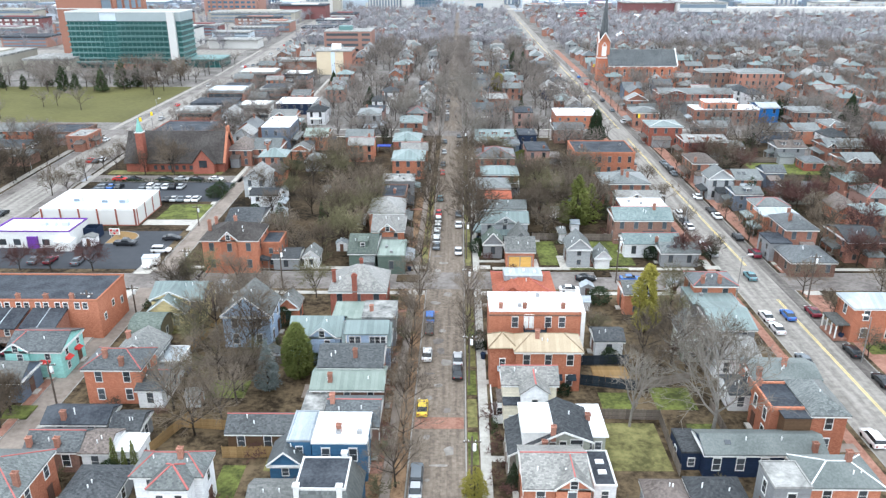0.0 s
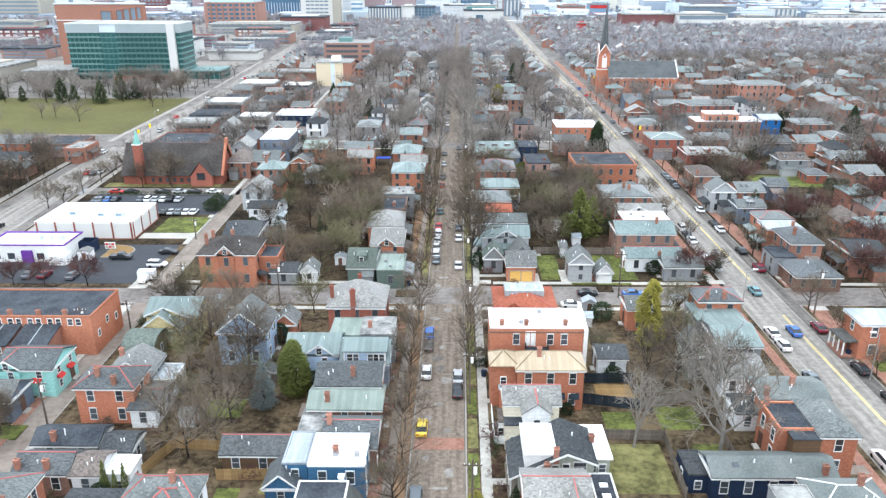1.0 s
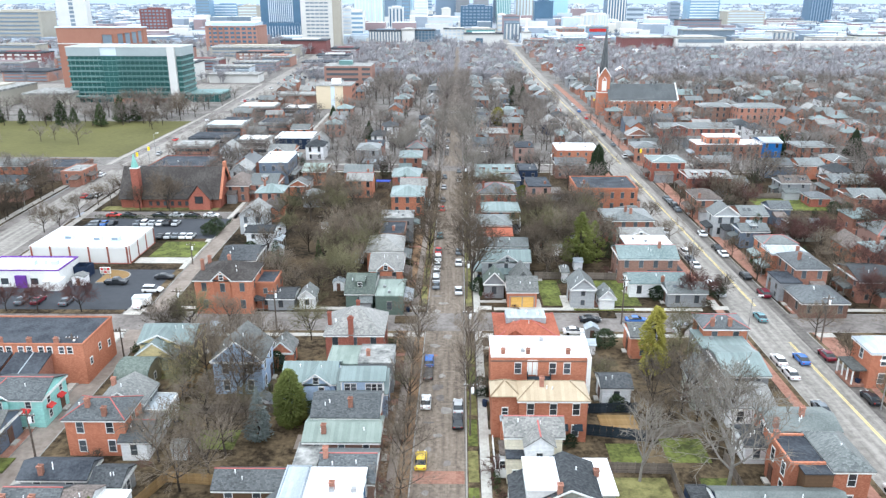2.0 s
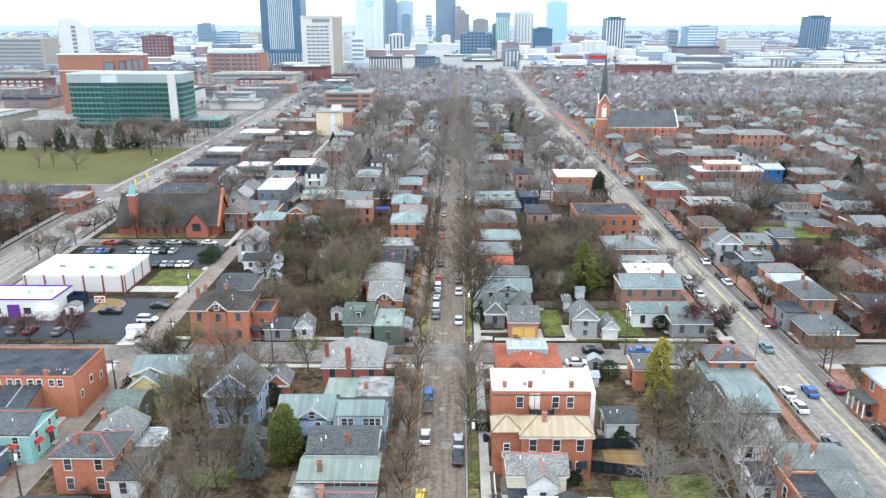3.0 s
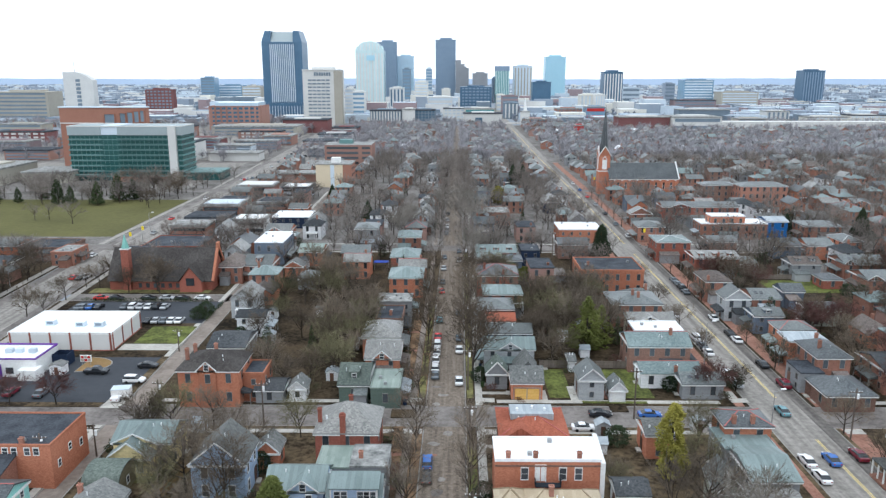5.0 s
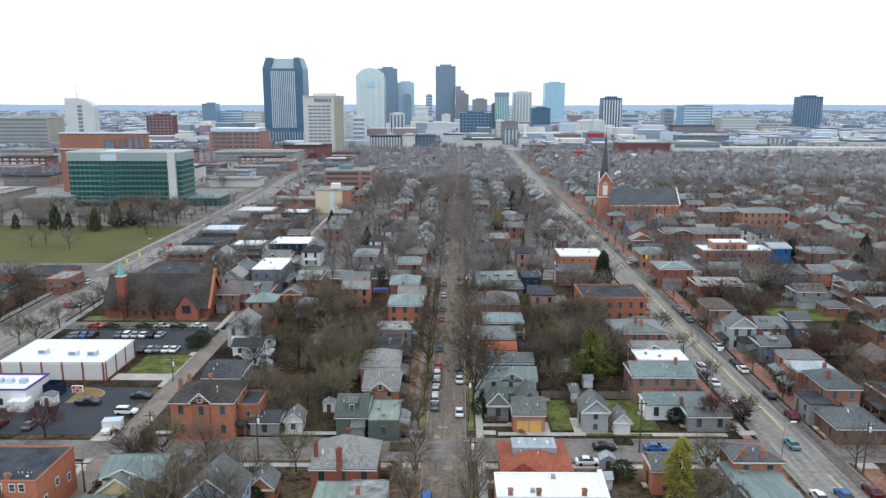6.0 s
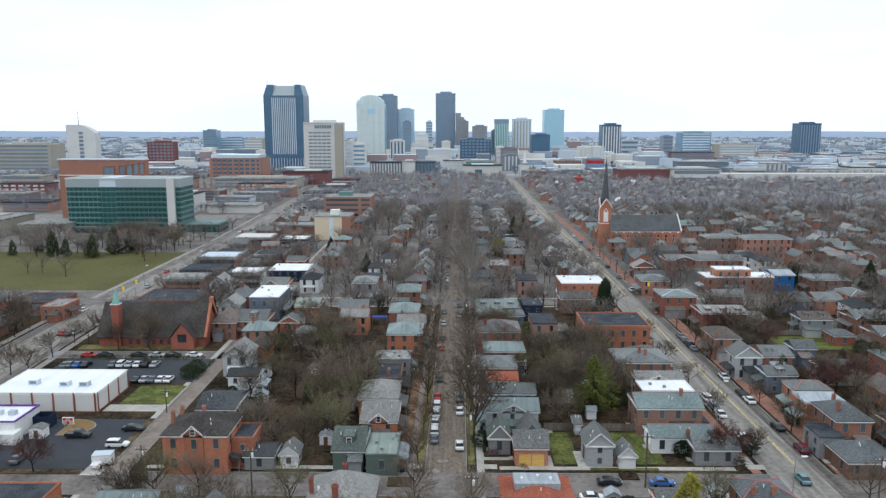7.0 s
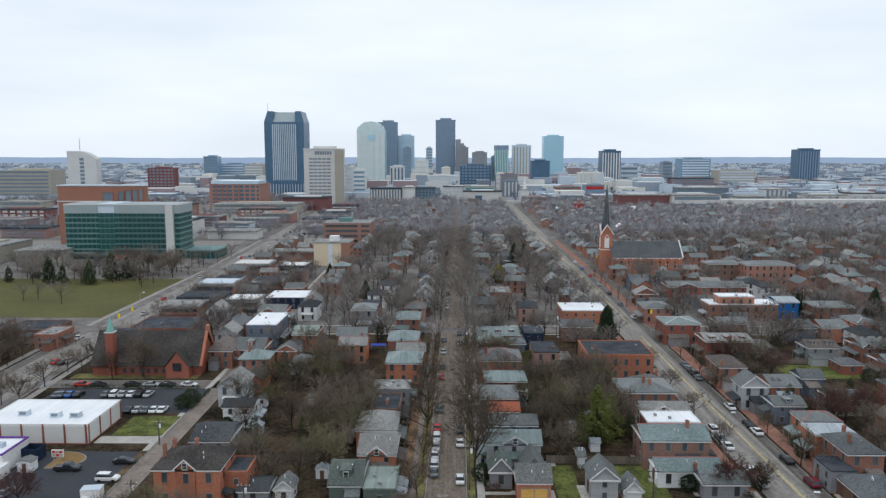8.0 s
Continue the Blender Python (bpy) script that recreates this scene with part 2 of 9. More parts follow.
material("tail_lamp", (0.3, 0.02, 0.02), (0.4, 0.04, 0.03), 0.25)
# large buildings; skyline stone, glass and brick are paled bluish to hold haze
glass("glass_teal", (0.03, 0.10, 0.095), 0.15)
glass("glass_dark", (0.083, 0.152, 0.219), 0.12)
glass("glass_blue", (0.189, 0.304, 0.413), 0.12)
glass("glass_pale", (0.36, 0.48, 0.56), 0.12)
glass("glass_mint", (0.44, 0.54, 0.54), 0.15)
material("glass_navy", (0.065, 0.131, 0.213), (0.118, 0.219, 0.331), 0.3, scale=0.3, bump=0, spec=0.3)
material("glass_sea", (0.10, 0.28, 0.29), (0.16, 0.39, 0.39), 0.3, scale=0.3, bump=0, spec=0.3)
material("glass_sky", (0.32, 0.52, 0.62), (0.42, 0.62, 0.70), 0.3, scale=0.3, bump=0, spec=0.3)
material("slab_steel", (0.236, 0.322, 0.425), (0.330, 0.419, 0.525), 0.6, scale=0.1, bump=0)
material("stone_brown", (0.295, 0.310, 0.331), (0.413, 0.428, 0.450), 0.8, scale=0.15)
material("screen_grey", (0.36, 0.42, 0.43), (0.48, 0.54, 0.55), 0.5, scale=0.2)
material("steel_teal", (0.13, 0.25, 0.24), (0.22, 0.36, 0.35), 0.5, scale=0.2)
material("stone_pale", (0.52, 0.52, 0.50), (0.70, 0.69, 0.66), 0.8, scale=0.15, vary=0.08)
material("stone_beige", (0.42, 0.39, 0.33), (0.58, 0.55, 0.47), 0.8, scale=0.15, vary=0.08)
material("stone_cream", (0.56, 0.54, 0.48), (0.74, 0.72, 0.66), 0.8, scale=0.15)
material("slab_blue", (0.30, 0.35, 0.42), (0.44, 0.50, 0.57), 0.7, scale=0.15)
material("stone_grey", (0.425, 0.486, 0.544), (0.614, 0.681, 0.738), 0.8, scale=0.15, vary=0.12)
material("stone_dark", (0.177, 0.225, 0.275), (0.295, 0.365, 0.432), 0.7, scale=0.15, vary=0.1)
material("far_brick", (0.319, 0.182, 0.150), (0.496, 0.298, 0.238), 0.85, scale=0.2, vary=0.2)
# brick greyed and paled, with distance haze in its colour
material("far_rose_hazed", (0.319, 0.243, 0.250), (0.448, 0.352, 0.363), 0.85, scale=0.2, vary=0.2)
material("brick_office", (0.36, 0.17, 0.12), (0.50, 0.26, 0.19), 0.85, scale=0.2, vary=0.08)
material("plaster_tan", (0.56, 0.47, 0.33), (0.70, 0.60, 0.44), 0.8, scale=0.3)
material("shingle_church", (0.052, 0.046, 0.043), (0.12, 0.11, 0.103), 0.9, "shingle", big=0.15)
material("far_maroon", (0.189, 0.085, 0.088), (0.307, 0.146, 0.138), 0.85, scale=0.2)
material("copper_green", (0.20, 0.46, 0.40), (0.32, 0.60, 0.52), 0.6)
material("purple_paint", (0.13, 0.04, 0.28), (0.22, 0.08, 0.42), 0.6)
material("signal_yellow", (0.75, 0.55, 0.02), (0.9, 0.7, 0.05), 0.5)
material("orange_fabric", (0.75, 0.16, 0.03), (0.9, 0.25, 0.06), 0.6)
material("blue_tarp", (0.03, 0.06, 0.40), (0.06, 0.12, 0.60), 0.5)
material("red_paint", (0.45, 0.03, 0.03), (0.65, 0.07, 0.06), 0.6)
# blue haze put into the ridge's colour and an added faint glow
hills = material("far_hills_hazed", (0.28, 0.34, 0.43), (0.36, 0.43, 0.52), 1.0, scale=0.002, bump=0, spec=0.0)
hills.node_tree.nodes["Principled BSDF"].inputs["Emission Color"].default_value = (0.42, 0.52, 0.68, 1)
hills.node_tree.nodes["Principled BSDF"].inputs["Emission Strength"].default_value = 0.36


# ---- mesh helpers ----
def box(x0, y0, z0, x1, y1, z1):
    v = [(x, y, z) for z in (z0, z1) for y in (y0, y1) for x in (x0, x1)]
    f = [(0, 2, 3, 1), (4, 5, 7, 6), (0, 1, 5, 4), (2, 6, 7, 3), (0, 4, 6, 2), (1, 3, 7, 5)]
    return v, f


def join(*pieces):
    v, f = [], []
    for pv, pf in pieces:
        k = len(v)
        v += list(pv)
        f += [tuple(i + k for i in face) for face in pf]
    return v, f


def shift(vf, dx=0.0, dy=0.0, dz=0.0):
    return [(x + dx, y + dy, z + dz) for x, y, z in vf[0]], vf[1]


def bar(p, q, w, h=None):
    """A four-sided bar from p to q."""
    p, q = Vector(p), Vector(q)
    d = (q - p).normalized()
    side = d.cross(Vector((0, 0, 1)))
    side = Vector((1, 0, 0)) if side.length < 1e-4 else side.normalized()
    up = side.cross(d).normalized()
    a, b = side * w / 2, up * (h or w) / 2
    v = [tuple(c + s * a + u * b) for c in (p, q) for s, u in ((-1, -1), (1, -1), (1, 1), (-1, 1))]
    return v, [(3, 2, 1, 0), (4, 5, 6, 7), (0, 1, 5, 4), (1, 2, 6, 5), (2, 3, 7, 6), (3, 0, 4, 7)]


def tube(x, y, z0, z1, r0, r1, n=8):
    v = [(x + r * math.cos(2 * math.pi * i / n), y + r * math.sin(2 * math.pi * i / n), z) for z, r in ((z0, r0), (z1, r1)) for i in range(n)]
    f = [(i, (i + 1) % n, n + (i + 1) % n, n + i) for i in range(n)] + [tuple(range(n - 1, -1, -1)), tuple(range(n, 2 * n))]
    return v, f


def mesh_of(name, vf, *mats, slots=None):
    me = bpy.data.meshes.new(name)
    me.from_pydata(vf[0], [], vf[1])
    for mt in mats:
        me.materials.append(M[mt] if isinstance(mt, str) else mt)
    if slots is not None:
        me.polygons.foreach_set("material_index", slots)
    me.update()
    return me


def part(name, data, mat="", parent=None, label="", at=(0, 0, 0), rz=0.0):
    """One mesh object under a thing or part; data: a mesh, or vertices and faces."""
    if isinstance(data, tuple):
        data = mesh_of(name, data, mat)
    ob = new(name, data)
    ob.parent = parent
    ob.matrix_basis = pose(*at, 0, 0, rz)
    return tagged(ob, label)


def thing(name, x, y, z, label, category, group="", rz=0.0):
    ob = new(name)
    ob.empty_display_size = 0.5
    ob.matrix_basis = pose(x, y, z, 0, 0, rz)
    return tagged(ob, label, category, group)


GROUND = 0.14     # the blocks stand a kerb above the roads


# ---- the ground, the roads and the blocks ----
def third_x(y):
    return np.interp(y, (-60, 112, 220, 380, 600, 1012, 1400), (62.6, 63.5, 64.2, 66.3, 67.2, 73.5, 79))


def main_x(y):
    return -2.5 + 0.0115 * y


def lane_x(y):
    return -58.9 - 0.011 * y


def high_x(y):
    return np.interp(y, (-60, 177, 240, 400, 650, 902, 1300), (-112, -116, -120, -120, -129, -139, -150))


def east_x(y):
    return np.interp(y, (-60, 95, 213, 375, 612, 1012), (112, 116.5, 120.5, 125.6, 128.5, 135))


def slab(xa, xb, y0, y1, z0, z1, steps=1):
    """A slab between two lines xa(y) and xb(y)."""
    ys = np.linspace(y0, y1, steps + 1)
    v, f = [], []
    for y in ys:
        a, b = float(xa(y)), float(xb(y))
        v += [(a, y, z0), (b, y, z0), (b, y, z1), (a, y, z1)]
    for i in range(steps):
        k, m = 4 * i, 4 * i + 4
        f += [(k + 3, k + 2, m + 2, m + 3), (k, m, m + 1, k + 1), (k, k + 3, m + 3, m), (k + 1, m + 1, m + 2, k + 2)]
    f += [(0, 1, 2, 3), (4 * steps + 3, 4 * steps + 2, 4 * steps + 1, 4 * steps)]
    return v, f


def setting(name, vf, mat, label, category):
    return tagged(part(name, vf, mat), label, category, kind="structure")


def off(fn, d):
    return lambda y: fn(y) + d


ground = setting("ground", ([(-4900, -400, 0), (4900, -400, 0), (4900, 4950, 0), (-4900, 4950, 0)], [(0, 1, 2, 3)]), "far_land_hazed",
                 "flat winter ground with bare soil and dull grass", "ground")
N_END = 1000
setting("road", slab(off(main_x, -3.7), off(main_x, 3.7), -60, 940, -0.2, 0.012, 12), "paving_brick", "worn brown brick street between two rows of houses", "road")
setting("road", slab(off(third_x, -6.4), off(third_x, 5.0), -60, 1350, -0.2, 0.016, 24), "asphalt_pale", "wide pale grey asphalt street with a yellow centre line", "road")
setting("road", slab(off(high_x, -8.5), off(high_x, 8.5), -60, 1300, -0.2, 0.016, 24), "asphalt_pale", "very wide pale asphalt avenue", "road")
setting("road", slab(off(lane_x, -2.0), off(lane_x, 2.0), -60, 760, -0.2, 0.02, 10), "lane_gravel", "narrow tan lane with broken edges", "road")
setting("road", slab(off(east_x, -3.0), off(east_x, 3.0), -60, 960, -0.2, 0.02, 16), "asphalt", "narrow grey side street", "road")
CROSS = (138.4, 276, 414, 552, 690, 828, 950)
for yc in CROSS:
    for xa, xb in ((-420, float(third_x(yc)) - 6.41), (float(third_x(yc)) + 5.01, 520)):
        setting("road", box(xa, yc - 4.2, -0.2, xb, yc + 4.2, 0.024), "asphalt", "brown-grey asphalt cross street", "road")
setting("road", box(-108, 209.6, -0.2, -62, 216, 0.02), "asphalt", "grey asphalt side street beside the church", "road")
for d0, d1 in ((-6.85, -4.5), (4.5, 6.85)):
    if d0 > 0:
        setting("parking_lane", slab(off(third_x, 2.7), off(third_x, 4.98), -60, 560, -0.1, 0.0195, 16), "asphalt_lane", "darker grey parking lane along the kerb", "road")
    setting("parking_lane", slab(off(high_x, d0 * 1.23), off(high_x, d1 * 1.23), -60, 560, -0.1, 0.0185, 16), "asphalt", "darker grey lane along the kerb", "road")
# painted lines of the wide streets
for d in (-0.16, 0.16):
    for ya, yb in ((-40, 130), (147, 268), (284, 900)):
        tagged(part("centre_line", slab(off(third_x, d - 0.09), off(third_x, d + 0.09), ya, yb, 0.017, 0.0235, 12), "line_yellow"), "yellow painted double centre line", "road marking", kind="structure")


# blocks, each a slab a kerb above the roads
EDGES = [("west", lambda y: -420.0, off(high_x, -8.5)), ("lots", off(high_x, 8.5), off(lane_x, -2.0)), ("inner", off(lane_x, 2.0), off(main_x, -3.7)),
         ("middle", off(main_x, 3.7), off(third_x, -6.4)), ("east", off(third_x, 5.0), off(east_x, -3.0)), ("outer", off(east_x, 3.0), lambda y: 520.0)]
BANDS = [(-60, 134.2), (142.6, 271.8), (280.2, 409.8), (418.2, 547.8), (556.2, 685.8), (694.2, 823.8), (832.2, 945.8)]
for k, (b0, b1) in enumerate(BANDS):
    for key, xa, xb in EDGES:
        spans = [(b0, b1)] if not (key == "lots" and k == 1) else [(142.6, 209.6), (216, 271.8)]
        for s0, s1 in spans:
            kerb = setting("kerb", slab(xa, xb, s0, s1, -0.1, 0.13, 5), "kerb_stone", "weathered stone kerb round a city block", "kerb")
            # darker soil holds tree shade in its colour, far soil holds haze
            setting("block_ground", slab(off(xa, 0.2), off(xb, -0.2), s0 + 0.2, s1 - 0.2, 0.0, GROUND, 5), "soil_far_hazed" if k > 1 else "soil" if k > 0 or key in ("west", "outer") else "yard",
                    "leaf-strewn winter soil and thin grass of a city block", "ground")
# pavements along the streets
for b0, b1 in BANDS[:4]:
    for fn, d0, d1, mt, lab in ((main_x, -7.0, -5.7, "lane_gravel", "worn tan pavement under leaves"), (main_x, 5.7, 7.1, "concrete", "pale concrete pavement slabs"),
                                (third_x, 5.9, 9.5, "brick_walk", "red brick pavement"), (third_x, -9.2, -7.5, "brick_walk", "red brick pavement"),
                                (high_x, 9.6, 11.6, "walk_worn", "worn concrete pavement slabs"), (high_x, -11.6, -9.6, "walk_worn", "worn concrete pavement slabs"),
                                (lane_x, -3.6, -2.3, "concrete", "pale concrete pavement slabs")):
        setting("pavement", slab(off(fn, d0), off(fn, d1), b0 + 0.3, b1 - 0.3, 0.1, GROUND + 0.012, 5), mt, lab, "pavement")
for yc in CROSS[:2]:
    for s in (-1, 1):
        ya = yc + s * 5.6
        for xa, xb in ((-106, -63), (-56, -10), (9, 52), (78, 112)):
            setting("pavement", box(xa, min(ya, ya + s * 1.4), 0.1, xb, max(ya, ya + s * 1.4), GROUND + 0.016), "concrete", "pale concrete pavement slabs", "pavement")
# corner aprons of the crossing
for x, y in ((-8.6, 144.3), (5.2, 144.3), (-8.4, 131.2), (4.9, 131.0), (54.3, 144.6), (70.0, 144.5), (69.9, 131.8)):
    setting("corner_apron", box(x, y, 0.1, x + 3.4, y + 1.9, GROUND + 0.022), "concrete", "pale concrete corner apron", "pavement")


def lawn(x0, y0, x1, y1, mat="lawn", label="short green winter lawn"):
    setting("lawn", box(x0, y0, 0.05, x1, y1, GROUND + 0.028), mat, label, "lawn")


lawn(20.5, 77.4, 29.0, 88.0, "lawn_dry", "patchy yellow-green back lawn")
lawn(22.5, 90.5, 27.0, 96.0)
lawn(30.5, 91.5, 36.5, 97.5)
lawn(33.5, 84.0, 37.5, 88.0)
lawn(19.5, 146.5, 24.0, 161.0)
lawn(31.5, 146.5, 40.0, 161.0)
lawn(25.5, 144.0, 38.0, 145.0)
lawn(94.0, 219.5, 115.0, 233.0, "lawn", "open mown green field")
lawn(-74.6, 175.8, -63.5, 188.0, "lawn", "square of bright green lawn")
lawn(-105, 217.5, -70, 222, "lawn_dry", "dull lawn in front of the church")
lawn(-37, 94, -31, 99, "lawn", "small green back lawn")
lawn(-29.5, 70.5, -26.5, 78, "lawn", "narrow strip of green lawn")
for i in range(7):
    ya = 70 + i * 8.4
    lawn(main_x(ya) + 4.1, ya, main_x(ya) + 5.5, ya + 7.2, "lawn" if i % 2 else "lawn_dry", "grass verge between kerb and pavement")
for i in range(10):
    ya = 146 + i * 12.2
    lawn(main_x(ya) + 4.1, ya, main_x(ya) + 5.4, ya + 11, "lawn_dry", "grass verge between kerb and pavement")
    lawn(main_x(ya) - 5.4, ya, main_x(ya) - 4.1, ya + 11, "yard" if i > 4 else "lawn_dry", "grass verge between kerb and pavement")
setting("lawn", slab(lambda y: -420.0, off(high_x, -12), 294, 382, 0.05, GROUND + 0.03, 4), "park_grass", "wide yellow-green park lawn", "lawn")
# car parks
setting("car_park", box(-104, 143.5, 0.05, -63.2, 167.0, GROUND + 0.02), "asphalt_fresh", "fresh dark asphalt car park", "car park")
setting("car_park", box(-103, 190.5, 0.05, -63.2, 209.0, GROUND + 0.02), "asphalt_fresh", "dark asphalt car park", "car park")
setting("car_park", box(-76.5, 171.5, 0.05, -63.4, 175.5, GROUND + 0.03), "concrete", "pale concrete drive", "car park")
setting("car_park", box(-84, 102.5, 0.05, -63.2, 110.5, GROUND + 0.02), "asphalt_fresh", "dark asphalt court behind the row of houses", "car park")
setting("car_park", box(-180, 420, 0.05, -146, 545, GROUND + 0.03), "asphalt_pale", "pale asphalt car park", "car park")
setting("car_park", box(-112, 440, 0.05, -76, 545, GROUND + 0.03), "asphalt_pale", "pale asphalt car park", "car park")
for x0, y0, x1, y1 in ((-400, 560, -148, 683), (-400, 697, -150, 821), (-420, 835, -152, 943), (-118, 560, -74, 683), (-122, 697, -76, 821), (-126, 835, -78, 943), (-330, 479, -262, 545)):
    setting("car_park", box(x0, y0, 0.05, x1, y1, GROUND + 0.02), "asphalt_pale", "pale worn asphalt yards between shops", "car park")
setting("car_park", box(-66.5, 141, 0.05, -63.0, 147, GROUND + 0.03), "concrete", "pale concrete forecourt", "car park")
# planted island of the restaurant's drive
arc = [(-80.0, 158.3)] + [(-80.0 + 6.2 * math.sin(a), 162.5 - 4.2 * math.cos(a)) for a in np.linspace(0.05, 3.09, 14)] + [(-80.0, 166.7)]
for name, grow, top, mt, lab in (("island_kerb", 1.0, 0.13, "kerb_stone", "pale kerb round a planted island"), ("island_bed", 0.94, 0.15, "fence_gold", "tan mulch bed of a planted island")):
    ring = [(-78.0 + (x + 78.0) * grow, 162.5 + (y - 162.5) * grow) for x, y in arc]
    k = len(ring)
    setting(name, ([(x, y, GROUND + top) for x, y in ring] + [(x, y, 0.05) for x, y in ring], [tuple(range(k))] + [(i, k + i, k + (i + 1) % k, (i + 1) % k) for i in range(k)]), mt, lab, "traffic island")
setting("brick_path", slab(off(lane_x, -3.5), off(lane_x, -2.1), 84, 99, 0.05, GROUND + 0.045, 2), "brick_walk", "red brick path beside the lane", "pavement")
setting("verge", slab(off(lane_x, -3.9), off(lane_x, -2.35), 147.2, 167.5, 0.05, GROUND + 0.05, 2), "yard", "strip of brown soil beside the lane", "ground")
setting("car_park_edge", box(-104, 141.6, 0.05, -67, 143.4, GROUND + 0.03), "yard", "strip of brown soil before the car park", "ground")
setting("path", box(14.3, 144.0, 0.05, 19.0, 150.0, GROUND + 0.03), "concrete", "concrete drive before a garage", "path")
setting("path", box(23.5, 144.5, 0.05, 25.5, 152.0, GROUND + 0.034), "concrete", "concrete garden path", "path")
setting("motorway", slab(lambda y: -300 + 0.1 * (y - 960), lambda y: 900, 985, 1010, -0.05, 0.3, 2), "concrete", "pale concrete motorway between far blocks", "road")
setting("flyover", box(300, 868, 0.0, 900, 886, 10.0), "stone_pale", "pale concrete raised motorway with plain side walls", "road")
setting("flyover", box(236, 874, 0.0, 299.5, 890, 8.5), "stone_pale", "pale concrete raised motorway with plain side walls", "road")
# low hills at the edge of sight
def ridge(y, lo, hi, seed):
    rnd = random.Random(seed)
    v, f = [], []
    n = 90
    for i in range(n + 1):
        x = -3900 + 7800 * i / n
        t = hi - (hi - lo) * (0.5 + 0.5 * math.sin(i * 0.23 + seed)) * 0.6 - rnd.random() * (hi - lo) * 0.4
        v += [(x, y, 0), (x, y + 12, t), (x, y + 150, t * 0.97), (x, y + 160, 0)]
    for i in range(n):
        for j in range(3):
            k = 4 * i + j
            f.append((k, k + 4, k + 5, k + 1))
    return v, f


tagged(part("backdrop", ridge(4600, 34, 43, 2), "far_hills_hazed"), "blue-grey line of distant wooded country", "backdrop", kind="structure")


# ---- houses ----
def window_mesh(w, h):
    """A frame with its head and sill, all one piece, and the pane that sits in it."""
    x, z, y = w / 2, h / 2, -0.08
    out = [(-x - 0.08, -z - 0.12), (x + 0.08, -z - 0.12), (x + 0.08, z + 0.15), (-x - 0.08, z + 0.15)]
    inn = [(-x, -z), (x, -z), (x, z), (-x, z)]
    v = [(p, 0.02, q) for p, q in out] + [(p, y, q) for p, q in out] + [(p, y, q) for p, q in inn] + [(p, -0.02, q) for p, q in inn]
    f = []
    for k in range(4):
        m = (k + 1) % 4
        f += [(k, m, 4 + m, 4 + k), (4 + k, 4 + m, 8 + m, 8 + k), (8 + k, 8 + m, 12 + m, 12 + k)]
    k = len(v)
    v += [(-x, -0.065, 0.03), (x, -0.065, 0.03), (x, -0.065, -0.03), (-x, -0.065, -0.03)]
    f += [(k + 3, k + 2, k + 1, k)]
    frame_mesh = mesh_of("window", (v, f), "trim_white")
    slim = [(p - math.copysign(0.04, p), q, r - math.copysign(0.05, r)) if i < 8 else (p, q, r) for i, (p, q, r) in enumerate(v[:16])]
    whole = mesh_of("window", (slim, f[:12] + [(12, 13, 14, 15)]), "trim_dull", "pane", slots=[0] * 12 + [1])
    return frame_mesh, mesh_of("pane", box(-x, -0.03, -z, x, 0.0, z), "pane"), whole


WIN = {"tall": window_mesh(0.95, 1.75), "small": window_mesh(0.8, 1.1), "wide": window_mesh(1.5, 1.2)}
DOOR = mesh_of("door", join(box(-0.45, -0.05, 0, 0.45, 0.03, 2.1), box(-0.58, -0.08, 0, -0.45, 0.03, 2.25), box(0.45, -0.08, 0, 0.58, 0.03, 2.25), box(-0.62, -0.1, 2.1, 0.62, 0.03, 2.3)), "door_paint")
CHIMNEY = {}
WORDS = {"brick_orange": "orange brick", "brick_red": "red brick", "brick_brown": "brown brick", "slate_wall": "slate-hung", "slate_pale": "mottled pale slate",
         "slate_grey": "grey slate", "slate_dark": "dark slate", "slate_teal": "blue-green slate", "metal_white": "white coated", "metal_grey": "grey metal",
         "metal_teal": "teal-grey metal", "metal_green": "dull green metal", "metal_tan": "tan metal", "tile_terracotta": "terracotta", "tar_dark": "black tarred",
         "tar_pale": "patched pale", "brick_far": "dull brick", "brick_dull": "dull orange brick"}
FOOTPRINTS, HOMES = [], []


def words(key):
    if key in WORDS:
        return WORDS[key]
    kind, _, c = key.partition("_")
    c = c.replace("_", " ").replace("slateblue", "slate-blue").replace("sky", "light blue")
    return c + (" clapboard" if kind == "wood" else " shingle")


